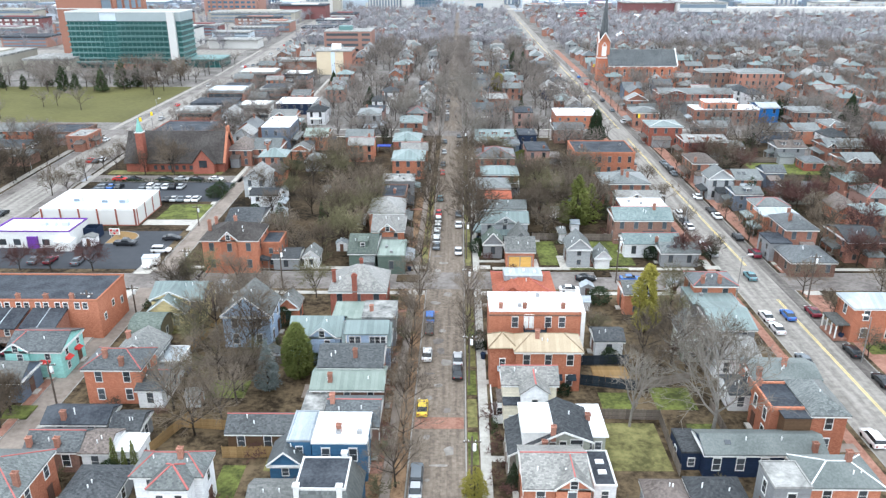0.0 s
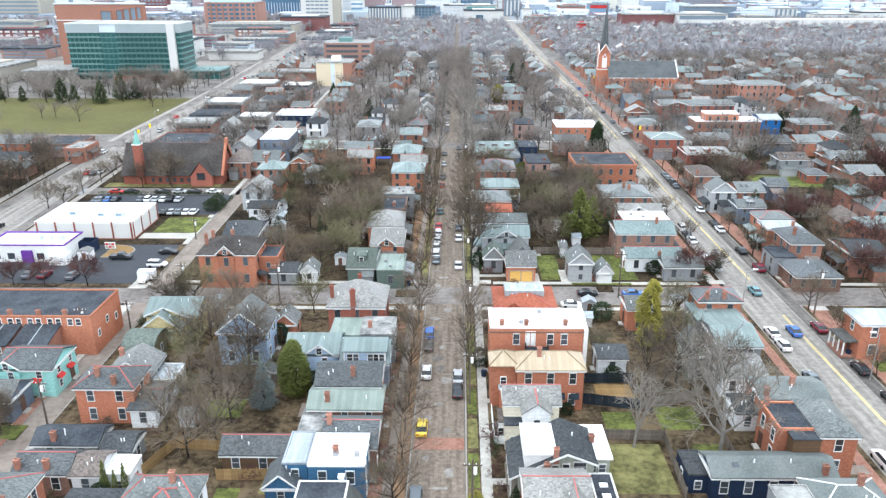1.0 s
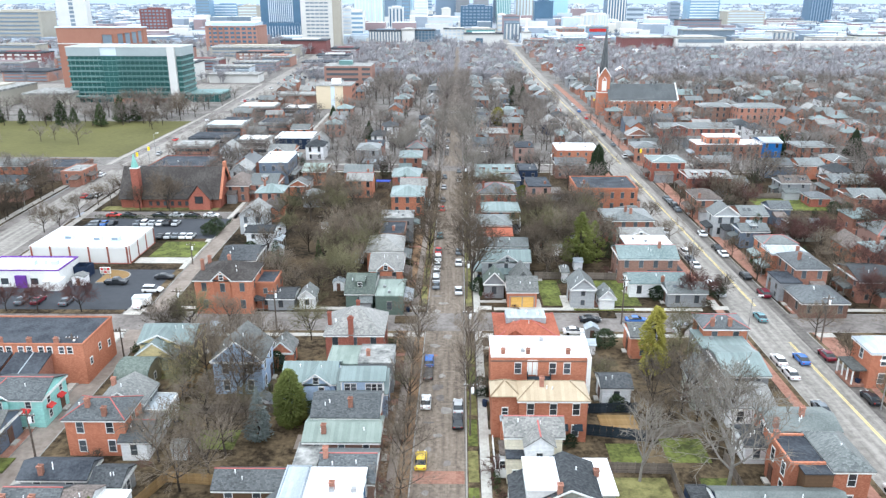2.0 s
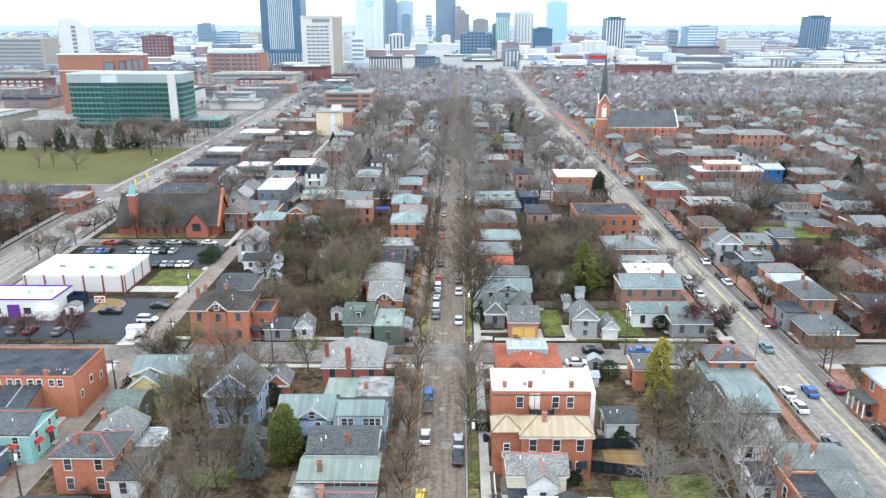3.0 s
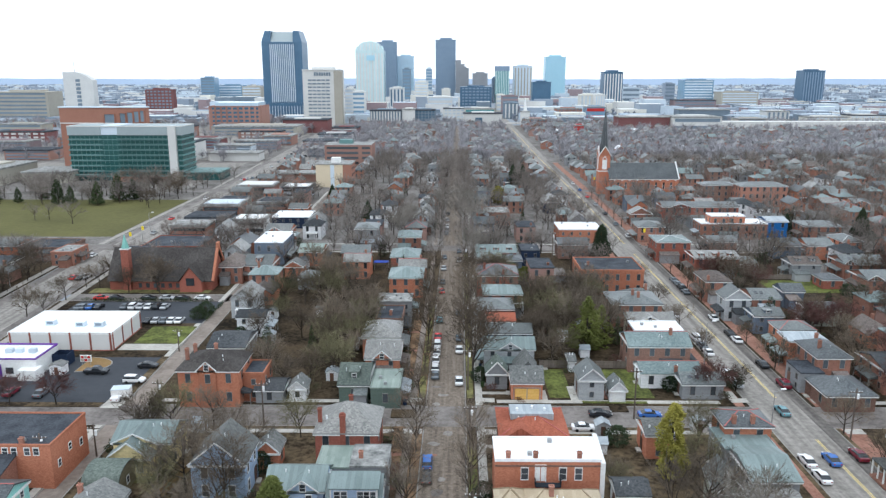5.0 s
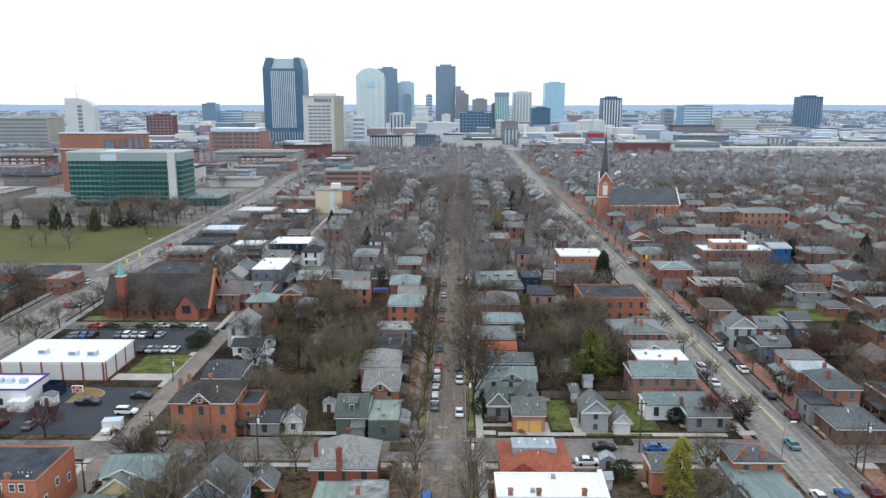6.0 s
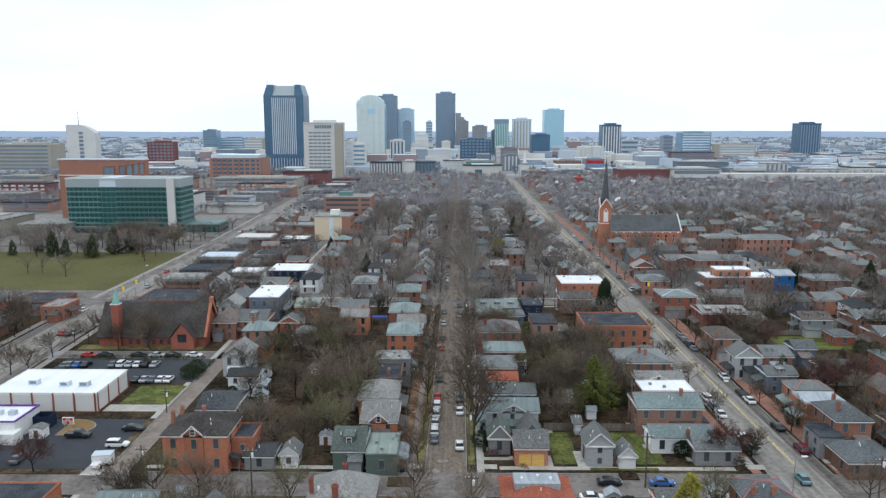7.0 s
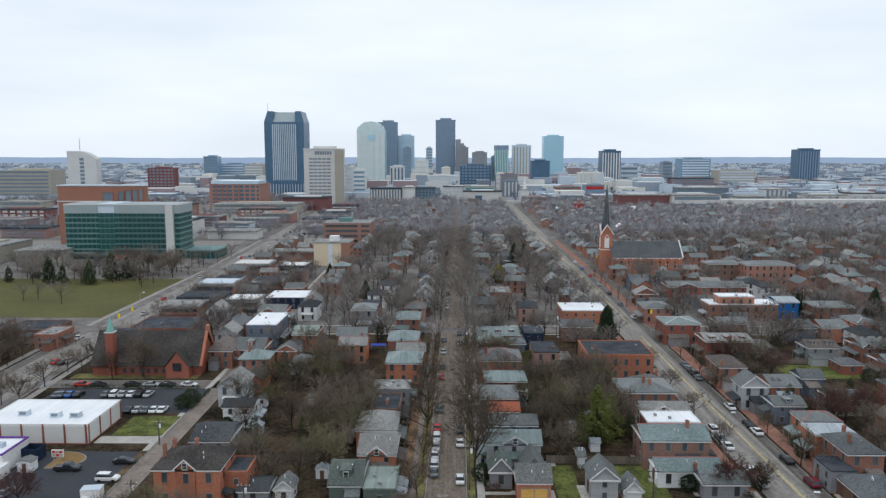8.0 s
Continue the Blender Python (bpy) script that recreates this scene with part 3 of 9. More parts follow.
def roof_shape(w, d, h, rise, kind, o=0.35, th=0.16):
    """Roof solid and the ridge lines, about the middle of a plan w by d."""
    x, y = w / 2 + o, d / 2 + o
    lo, hi = h - th, h + rise
    if kind == "gable_x":
        v = [(-x, -y, lo), (x, -y, lo), (x, y, lo), (-x, y, lo), (-x, -y, h), (x, -y, h), (x, y, h), (-x, y, h), (-x, 0, hi), (x, 0, hi), (-x, 0, hi - th * 1.4), (x, 0, hi - th * 1.4)]
        f = [(4, 5, 9, 8), (6, 7, 8, 9), (0, 1, 5, 4), (2, 3, 7, 6), (0, 4, 8, 10), (3, 10, 8, 7), (1, 11, 9, 5), (2, 6, 9, 11), (0, 10, 11, 1), (2, 11, 10, 3)]
        return (v, f), [((-x, 0, hi), (x, 0, hi))]
    if kind == "gable_y":
        (v, f), lines = roof_shape(d, w, h, rise, "gable_x", o, th)
        turn = lambda p: (-p[1], p[0], p[2])
        return ([turn(p) for p in v], f), [tuple(turn(p) for p in ln) for ln in lines]
    if kind == "hip":
        r = max(w - d, 0) / 2 + 0.15
        ry = max(d - w, 0) / 2 + 0.15
        top = [(-r, -ry, hi), (r, -ry, hi), (r, ry, hi), (-r, ry, hi)]
        v = [(-x, -y, lo), (x, -y, lo), (x, y, lo), (-x, y, lo), (-x, -y, h), (x, -y, h), (x, y, h), (-x, y, h)] + top
        f = [(3, 2, 1, 0), (0, 1, 5, 4), (1, 2, 6, 5), (2, 3, 7, 6), (3, 0, 4, 7), (4, 5, 9, 8), (5, 6, 10, 9), (6, 7, 11, 10), (7, 4, 8, 11), (8, 9, 10, 11)]
        lines = [(v[4], top[0]), (v[5], top[1]), (v[6], top[2]), (v[7], top[3]), ((-r, 0, hi), (r, 0, hi))]
        return (v, f), lines
    raise ValueError(kind)


def wall_shape(w, d, h, rise, kind):
    x, y = w / 2, d / 2
    if kind in ("hip", "flat"):
        return box(-x, -y, -0.2, x, y, h)
    v, f = box(-x, -y, -0.2, x, y, h - 0.02)
    up = rise * 0.9
    if kind == "gable_x":
        g = [(-x, -y, h - 0.02), (-x, y, h - 0.02), (-x, 0, h + up), (x, -y, h - 0.02), (x, y, h - 0.02), (x, 0, h + up)]
        gf = [(1, 0, 2), (3, 4, 5), (0, 3, 5, 2), (4, 1, 2, 5)]
    else:
        g = [(-x, -y, h - 0.02), (x, -y, h - 0.02), (0, -y, h + up), (-x, y, h - 0.02), (x, y, h - 0.02), (0, y, h + up)]
        gf = [(0, 1, 2), (4, 3, 5), (1, 4, 5, 2), (3, 0, 2, 5)]
    return join((v, f), (g, gf))


def chimney_shape(h):
    return join(box(-0.31, -0.28, -h, 0.31, 0.28, 0.0), box(-0.38, -0.35, -0.02, 0.38, 0.35, 0.12), tube(-0.13, 0, 0.1, 0.36, 0.1, 0.08, 6), tube(0.13, 0, 0.1, 0.33, 0.1, 0.08, 6))


def add_window(parent, kind, at, rz, glazed=True):
    fr, pn, whole = WIN[kind]
    wdw = part("window", fr if glazed else whole, parent=parent, at=at, rz=rz)
    if glazed:
        part("pane", pn, parent=wdw)
    return wdw


def house(x0, y0, x1, y1, h, rise, kind, wall, roof, cap="", chimneys=(), cross=None, dormer=False, skylights=0, win=True, garage=False, porch="", rim="", label="", detail=True):
    w, d = x1 - x0, y1 - y0
    cx, cy = (x0 + x1) / 2, (y0 + y1) / 2
    FOOTPRINTS.append((x0 - 0.6, y0 - 0.6, x1 + 0.6, y1 + 0.6))
    shape = {"hip": "hipped", "gable_x": "gabled", "gable_y": "gabled", "flat": "flat"}[kind]
    storeys = "one-storey" if h < 4.1 else "two-storey" if h < 8.5 else "three-storey"
    noun = "outbuilding" if w * d < 32 and h < 3.5 else "house"
    extra = " and brick chimney" if chimneys else " and dormer" if dormer else ""
    text = label or f"{storeys} {words(wall)} {noun} with {words(roof)} {shape} roof{extra}"
    ob = thing(noun, cx, cy, GROUND, text if len(text.split()) < 12 else text.replace(extra, ""), noun, "houses of the quarter")
    rnd = random.Random(int(x0 * 31 + y0 * 57))
    detail = detail and y0 < 118
    HOMES.append((x0, y0, x1, y1))
    # further off, haze is put into most orange brick as a duller tone
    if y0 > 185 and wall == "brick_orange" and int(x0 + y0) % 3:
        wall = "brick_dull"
    part("wall", wall_shape(w, d, h, rise, kind), wall, ob)
    if kind == "flat":
        x, y = w / 2, d / 2
        part("roof", box(-x + 0.18, -y + 0.18, h - 0.05, x - 0.18, y - 0.18, h + 0.06), roof, ob)
        pm = {"white": "cap_white", "brick": wall}.get(rim, roof if roof in ("metal_white",) else wall)
        timber = wall.startswith("wood") or wall == "slate_wall"
        up, inn = (0.11, 0.12) if timber else (0.28, 0.2)
        if timber:
            pm = "trim_white" if rim or wall in ("wood_white", "wood_sage", "wood_cream") else roof
        part("parapet", join(box(-x - 0.08, -y - 0.08, h - 0.16, x + 0.08, -y + inn, h + up), box(-x - 0.08, y - inn, h - 0.16, x + 0.08, y + 0.08, h + up),
                             box(-x - 0.08, -y + inn, h - 0.16, -x + inn, y - inn, h + up), box(x - inn, -y + inn, h - 0.16, x + 0.08, y - inn, h + up)), pm, ob)
        if w * d > 40:
            for i in range(2):
                part("roof_vent", box(-0.3, -0.3, 0, 0.3, 0.3, 0.5), "pole_metal", ob, at=(rnd.uniform(-x + 1, x - 1), rnd.uniform(-y + 1, y - 1), h + 0.05))
        tops = lambda px, py: h
    else:
        (rv, rf), lines = roof_shape(w, d, h, rise, kind)
        rf_ob = part("roof", (rv, rf), roof, ob)
        if cap:
            for p, q in lines:
                part("ridge_cap", bar((p[0], p[1], p[2] + 0.02), (q[0], q[1], q[2] + 0.02), 0.15, 0.08), "cap_" + cap, rf_ob, f"{cap} ridge tiles")
        x, y = w / 2 + 0.3, d / 2 + 0.3
        part("cornice", join(box(-x, -y, h - 0.42, x, -y + 0.3, h - 0.17), box(-x, y - 0.3, h - 0.42, x, y, h - 0.17), box(-x, -y + 0.3, h - 0.42, -x + 0.3, y - 0.3, h - 0.17),
                             box(x - 0.3, -y + 0.3, h - 0.42, x, y - 0.3, h - 0.17)), "trim_white", ob)
        if kind == "gable_y":
            part("bargeboard", join(*[bar((s * (w / 2 + 0.36), -d / 2 - 0.38, h - 0.08), (0, -d / 2 - 0.38, h + rise - 0.08), 0.06, 0.22) for s in (-1, 1)]), "trim_white", ob)

        def tops(px, py):
            run = abs(py) / (d / 2) if kind != "gable_y" else abs(px) / (w / 2)
            return h + rise * max(0.0, 1 - run)
        if y0 < 170:
            for i in range(2):
                vx, vy = rnd.uniform(-w * 0.35, w * 0.35), -rnd.uniform(0.1, 0.3) * d
                part("vent_pipe", tube(vx, vy, tops(vx, vy) - 0.3, tops(vx, vy) + 0.55, 0.09, 0.09, 6), "lamp_head", ob)
        for i in range(skylights):
            part("skylight", bar((-w * 0.3 + i * 1.4, -d * 0.18, tops(0, d * 0.18) + 0.1), (-w * 0.3 + i * 1.4, -d * 0.3, tops(0, d * 0.3) + 0.1), 0.8, 0.1), "pane", ob)
    if kind == "flat" and skylights:
        for i in range(skylights):
            part("skylight", box(-0.5, -0.35, 0, 0.5, 0.35, 0.2), "lamp_head", ob, at=(0, -d * 0.15 + i * d * 0.3, h + 0.05))
    if cross:
        ca, cb = cross[0] - cx, cross[1] - cx
        cw, mid = cb - ca, (ca + cb) / 2
        gr = min(rise * 0.92, cw * 0.55)
        dd = d * 0.5
        gw = wall_shape(cw, dd, h, gr, "gable_y")
        part("gable_wall", shift(gw, mid, -d / 2 + dd / 2 - 0.3, 0), wall, ob)
        (gv, gf), ln = roof_shape(cw, dd, h, gr, "gable_y", 0.3)
        gob = part("gable_roof", shift((gv, gf), mid, -d / 2 + dd / 2 - 0.3, 0.01), roof, ob)
        part("bargeboard", join(*[bar((mid + s * (cw / 2 + 0.3), -d / 2 - 0.62, h - 0.06), (mid, -d / 2 - 0.62, h + gr - 0.06), 0.06, 0.2) for s in (-1, 1)]), "trim_white", ob)
        if cap:
            part("ridge_cap", bar((mid, -d / 2 - 0.55, h + gr + 0.03), (mid, dd / 2 - d * 0.25, h + gr + 0.03), 0.15, 0.08), "cap_" + cap, gob, f"{cap} ridge tiles")
        add_window(ob, "small", (mid, -d / 2 - 0.32, h + gr * 0.28), 0)
    if dormer:
        k = max(1, int(w / 4.2))
        for i in range(k):
            mid = (i + 0.5) / k * w - w / 2
            dm = part("dormer", box(mid - 0.9, -d * 0.36, h, mid + 0.9, -d * 0.02, h + rise * 0.82), wall, ob)
            part("dormer_roof", box(mid - 1.05, -d * 0.36 - 0.2, h + rise * 0.82, mid + 1.05, 0, h + rise * 0.82 + 0.12), roof, dm)
            add_window(dm, "small", (mid, -d * 0.36 - 0.01, h + rise * 0.45), 0)
    for px, py in chimneys:
        lx, ly = px - cx, py - cy
        hh = 1.3 if kind != "flat" else 1.0
        top = tops(lx, ly) + hh
        part("chimney", chimney_shape(round(hh + 0.9, 1)), "brick_dull" if wall != "brick_red" else wall, ob, "brick chimney with clay pots", at=(lx, ly, top))
    if win:
        base = h if kind != "flat" else h - 0.5
        ns = 1 if h < 4.1 else 2 if h < 8.5 else 3
        step = base / ns
        kindw = "tall" if step > 2.6 else "small"
        n = max(1, int(w / 3.0)) if w > 2.4 else 0
        sides = [(0, n)]
        m = max(1, int(d / 3.2))
        sides.append((-90 if cx > 0 else 90, m))
        for s in range(ns):
            for rz, count in sides:
                for i in range(count):
                    u = (i + 0.5) / count - 0.5
                    if rz == 0 and cross and s == ns - 1 and cross[0] - cx - 0.6 < u * w < cross[1] - cx + 0.6:
                        at = (u * w, -d / 2 - 0.31, step * (s + 0.55))
                    elif rz == 0:
                        at = (u * w, -d / 2 - 0.005, step * (s + 0.55))
                    else:
                        at = ((-w / 2 - 0.005) if cx > 0 else (w / 2 + 0.005), u * d, step * (s + 0.55))
                    if s == 0 and garage and rz == 0:
                        continue
                    if s == 0 and rz != 0 and i == count // 2 and h > 3.2:
                        part("door", DOOR, parent=ob, at=(at[0], at[1], 0.25), rz=rz)
                        part("step", box(-0.7, -0.8, 0, 0.7, 0, 0.22), "concrete", ob, at=(at[0], at[1], 0), rz=rz)
                        continue
                    add_window(ob, kindw, at, rz, detail)
    if y0 > 140 and w > 5 and h > 3.8:
        ys, tint = rnd.uniform(0.5, 0.9) * d, rnd.choice(("shingle_dark", "metal_grey", "slate_grey", "shingle_brown", "metal_teal"))
        side = 1 if cx < main_x(cy) or main_x(cy) + 30 < cx < third_x(cy) else -1
        xa, xb = sorted((side * (w / 2 + 0.02), side * (w / 2 + 1.9)))
        veranda = part("veranda", ([(xa, -ys / 2, 2.8 + 0.3 * side), (xb, -ys / 2, 2.8 - 0.3 * side), (xb, ys / 2, 2.8 - 0.3 * side), (xa, ys / 2, 2.8 + 0.3 * side)] +
                                    [(xa, -ys / 2, 2.3), (xb, -ys / 2, 2.3), (xb, ys / 2, 2.3), (xa, ys / 2, 2.3)], [(0, 1, 2, 3), (7, 6, 5, 4), (0, 4, 5, 1), (1, 5, 6, 2), (2, 6, 7, 3), (3, 7, 4, 0)]), tint, ob, "sloping roof of a street-side porch")
        for u in (-0.46, 0, 0.46):
            part("post", box(side * (w / 2 + 1.7) - 0.07, u * ys - 0.07, 0, side * (w / 2 + 1.7) + 0.07, u * ys + 0.07, 2.35), "trim_dull", veranda)
        if rnd.random() < 0.6 and not garage:
            lw, ld, lh = rnd.uniform(0.35, 0.6) * w, rnd.uniform(1.8, 3.0), rnd.uniform(2.4, 3.0)
            lx = rnd.uniform(-w / 2 + lw / 2, w / 2 - lw / 2)
            lean = part("lean_to", box(lx - lw / 2, -d / 2 - ld, -0.2, lx + lw / 2, -d / 2 - 0.01, lh), rnd.choice((wall, "wood_grey", "wood_pale")), ob, "low back addition")
            part("lean_to_roof", ([(lx - lw / 2 - 0.2, -d / 2 - ld - 0.25, lh), (lx + lw / 2 + 0.2, -d / 2 - ld - 0.25, lh), (lx + lw / 2 + 0.2, -d / 2 - 0.01, lh + 0.8), (lx - lw / 2 - 0.2, -d / 2 - 0.01, lh + 0.8),
                                   (lx - lw / 2 - 0.2, -d / 2 - ld - 0.25, lh - 0.12), (lx + lw / 2 + 0.2, -d / 2 - ld - 0.25, lh - 0.12), (lx + lw / 2 + 0.2, -d / 2 - 0.01, lh - 0.12), (lx - lw / 2 - 0.2, -d / 2 - 0.01, lh - 0.12)],
                                  [(0, 1, 2, 3), (7, 6, 5, 4), (0, 4, 5, 1), (1, 5, 6, 2), (2, 6, 7, 3), (3, 7, 4, 0)]), tint, lean)
    if garage:
        k = 2 if w > 5.5 else 1
        for i in range(k):
            gw = w * 0.8 / k - 0.15
            part("garage_door", box(-gw / 2, -0.06, 0, gw / 2, 0.02, 2.2), "garage_yellow" if wall != "wood_white" else "trim_white", ob, at=(((i + 0.5) / k - 0.5) * w * 0.8, -d / 2 - 0.01, 0.05))
    if porch == "W":
        po = part("porch", box(-w / 2 - 2.4, -d * 0.42, 2.9, -w / 2, d * 0.42, 3.15), "shingle_grey", ob, "grey porch roof on white posts")
        for i in range(4):
            part("post", box(-0.1, -0.1, 0, 0.1, 0.1, 2.9), "trim_white", po, at=(-w / 2 - 2.2, -d * 0.4 + i * d * 0.8 / 3, 0))
        part("porch_floor", box(-w / 2 - 2.4, -d * 0.42, 0, -w / 2, d * 0.42, 0.45), "brick_walk", po)
    return ob


# between the brick street and the wide street, south of the crossing
house(8.6, 66.8, 15.7, 74.3, 6, 1.92, "gable_x", "brick_orange", "slate_pale", cross=(12.1, 16.0), cap='red')
house(17.0, 69.3, 19.6, 75.9, 4.2, 0, "flat", "wood_white", "tar_dark", skylights=2)


def wing(ob, x0, y0, x1, y1, h, rise, kind, wall, roof, cap=""):
    """A lower or projecting part of a house, with its own roof."""
    at = ((x0 + x1) / 2 - ob.matrix_basis.translation.x, (y0 + y1) / 2 - ob.matrix_basis.translation.y, 0)
    w, d = x1 - x0, y1 - y0
    FOOTPRINTS.append((x0 - 0.4, y0 - 0.4, x1 + 0.4, y1 + 0.4))
    body = part("wing_wall", wall_shape(w, d, h, rise, kind), wall, ob, at=at)
    if kind == "flat":
        part("wing_roof", box(-w / 2 - 0.2, -d / 2 - 0.2, h, w / 2 + 0.2, d / 2 + 0.2, h + 0.16), roof, body)
    else:
        shape, lines = roof_shape(w, d, h, rise, kind, 0.3)
        part("wing_roof", shape, roof, body)
        if cap:
            part("ridge_cap", join(*[bar(p, q, 0.2, 0.14) for p, q in lines]), cap, body)
    n = max(1, int(w / 2.1))
    for i in range(n):
        for z in (1.5, 4.4) if h > 4.6 else (1.5,):
            add_window(body, "small", ((i + 0.5) / n * w - w / 2, -d / 2 - 0.005, z), 0)
    return body


def sage_house():
    """Long lean roof to the street, a white-roofed box set into it and a white-roofed wing behind."""
    x0, x1, y0, y1 = 7.3, 17.6, 76.2, 83.2
    ob = thing("house", (x0 + x1) / 2, (y0 + y1) / 2, GROUND, "sage clapboard house with dark uneven gable and white flat roofs", "house", "houses of the quarter")
    FOOTPRINTS.append((x0 - 0.6, y0 - 0.6, 20.6, y1 + 1.2))
    HOMES.append((x0, y0, 20.0, y1))
    cx, d = (x0 + x1) / 2, (y1 - y0) / 2

    def prism(pts, ya, yb):
        n = len(pts)
        v = [(x - cx, y, z) for y in (ya, yb) for x, z in pts]
        return v, [tuple(range(n)), tuple(range(2 * n - 1, n - 1, -1))] + [(i, n + i, n + (i + 1) % n, (i + 1) % n) for i in range(n)]
    part("wall", prism([(x0 + 1.4, -0.2), (x1, -0.2), (x1, 5.5), (14.2, 6.9), (x0 + 1.4, 3.75)], -d, d), "wood_sage", ob)
    part("roof", prism([(x0, 3.3), (14.2, 6.95), (x1 + 0.4, 5.45), (x1 + 0.4, 5.65), (14.2, 7.2), (x0, 3.55)], -d - 0.5, d + 0.3), "shingle_dark", ob, "dark shingle roof, longer to the street")
    part("bargeboard", join(bar((x0 - cx, -d - 0.52, 3.4), (14.2 - cx, -d - 0.52, 7.05), 0.06, 0.26), bar((x1 + 0.4 - cx, -d - 0.52, 5.5), (14.2 - cx, -d - 0.52, 7.05), 0.06, 0.26)), "trim_white", ob)
    bx = part("upper_room", box(9.2 - cx, -d + 0.3, 3.0, 13.0 - cx, d - 0.4, 6.5), "trim_white", ob, "white upper room breaking through the roof")
    part("upper_roof", box(9.0 - cx, -d + 0.1, 6.5, 13.1 - cx, d - 0.2, 6.68), "metal_white", bx, "white flat roof")
    wing = part("side_wing", box(16.9 - cx, -d + 1.2, -0.2, 19.8 - cx, d + 1.1, 5.3), "wood_sage", ob)
    part("wing_roof", box(16.7 - cx, -d + 0.9, 5.3, 20.1 - cx, d + 1.3, 5.5), "metal_white", wing, "white flat roof")
    part("chimney", chimney_shape(2.0), "brick_dull", ob, "brick chimney with clay pots", at=(12.9 - cx, -d - 0.1, 7.6))
    part("chimney", chimney_shape(4.6), "brick_dull", ob, "brick chimney with clay pots", at=(11.8 - cx, -d - 0.75, 5.9))
    part("chimney", chimney_shape(1.4), "brick_dull", ob, "brick chimney with clay pots", at=(18.0 - cx, 1.0, 6.4))
    for x, z, kind in ((12.9, 4.6, "small"), (14.2, 4.8, "small"), (15.9, 5.0, "wide"), (11.6, 1.7, "tall"), (14.0, 1.7, "tall"), (16.2, 1.7, "tall")):
        add_window(ob, kind, (x - cx, -d - 0.005, z), 0)
    for x, z in ((17.7, 3.9), (18.9, 3.9), (18.3, 1.5)):
        add_window(wing, "small", (x - cx, -d + 1.195, z), 0)
    part("porch_floor", box(x0 - cx, -d, -0.1, x0 + 1.4 - cx, d, 0.4), "fence_wood", ob)
    for i in range(4):
        part("porch_post", box(-0.08, -0.08, 0.4, 0.08, 0.08, 3.5), "trim_white", ob, at=(x0 + 0.25 - cx, -d + 0.2 + i * (2 * d - 0.4) / 3, 0))
    part("vent_pipe", tube(15.4 - cx, 0.5, 6.2, 7.2, 0.09, 0.09, 6), "lamp_head", ob)


sage_house()
cream_house = house(7.5, 88.4, 15.0, 92.4, 6.2, 1.78, "gable_x", "wood_cream", "slate_pale", cap="red", win=False)
wing(cream_house, 9.9, 86.3, 13.6, 90.2, 6.0, 1.6, "gable_y", "wood_white", "slate_pale", "cap_red")
wing(cream_house, 7.6, 86.6, 9.85, 88.35, 3.9, 0, "flat", "wood_cream", "tar_dark")
wing(cream_house, 6.9, 88.7, 7.45, 91.8, 3.0, 0, "flat", "wood_white", "shingle_brown")
porch_fence = part("porch_fence", join(box(-5.1, -2.6, 0, -5.0, 5.6, 1.25), box(-5.0, -2.6, 0, -2.1, -2.5, 1.25)), "trim_white", cream_house, "white painted board fence")
for i in range(9):
    part("post", box(-5.13, -2.62 + i * 1.0, 0, -4.99, -2.48 + i * 1.0, 1.4), "trim_white", porch_fence)
part("porch_deck", box(-4.98, -2.48, 0, -3.9, 2.2, 0.5), "shingle_brown", cream_house)
tan_house = house(9.9, 96.4, 19.7, 101.4, 7, 1.63, "hip", "brick_orange", "metal_tan", chimneys=((13.2, 98.2),), cap="tan")
wing(tan_house, 6.1, 97.5, 9.85, 101.4, 7, 1.4, "hip", "brick_orange", "metal_tan", "cap_tan")
wing(tan_house, 7.4, 96.2, 9.8, 97.45, 3.6, 0, "flat", "brick_orange", "metal_grey")
for ax in (1.6, 3.7):
    part("awning", ([(-0.62, 0, 0.7), (0.62, 0, 0.7), (0.62, -0.8, 0), (-0.62, -0.8, 0), (-0.62, 0, 0), (0.62, 0, 0)], [(3, 2, 1, 0), (0, 4, 3), (1, 2, 5), (2, 3, 4, 5)]), "fence_dark", tan_house, "black fabric window awning", at=(ax, -2.51, 2.3))
flats = house(6.3, 105.0, 20.9, 111.6, 9.4, 0, "flat", "brick_orange", "metal_white", chimneys=((8.1, 105.4), (11.9, 105.4), (18.0, 105.4)), win=False)
for wx, kind in ((-3.2, "tall"), (2.1, "tall"), (4.3, "tall"), (-4.6, "small")):
    add_window(flats, kind, (wx, -3.305, 7.4 if kind == "tall" else 3.9), 0)
part("balcony_door", join(box(-0.62, -0.06, 0, -0.06, 0.02, 2.3), box(0.06, -0.06, 0, 0.62, 0.02, 2.3), box(-0.8, -0.1, 2.3, 0.8, 0.02, 2.5), box(-0.8, -0.1, -0.1, -0.66, 0.02, 2.3), box(0.66, -0.1, -0.1, 0.8, 0.02, 2.3)), "trim_white", flats, "white double door", at=(-1.0, -3.305, 6.3))
part("balcony", join(box(-1.8, -1.1, 5.9, 1.8, 0, 6.05), box(-1.8, -1.1, 6.05, -1.72, 0, 6.9), box(1.72, -1.1, 6.05, 1.8, 0, 6.9)), "fence_dark", flats, "dark balcony", at=(0, -3.31, 0))
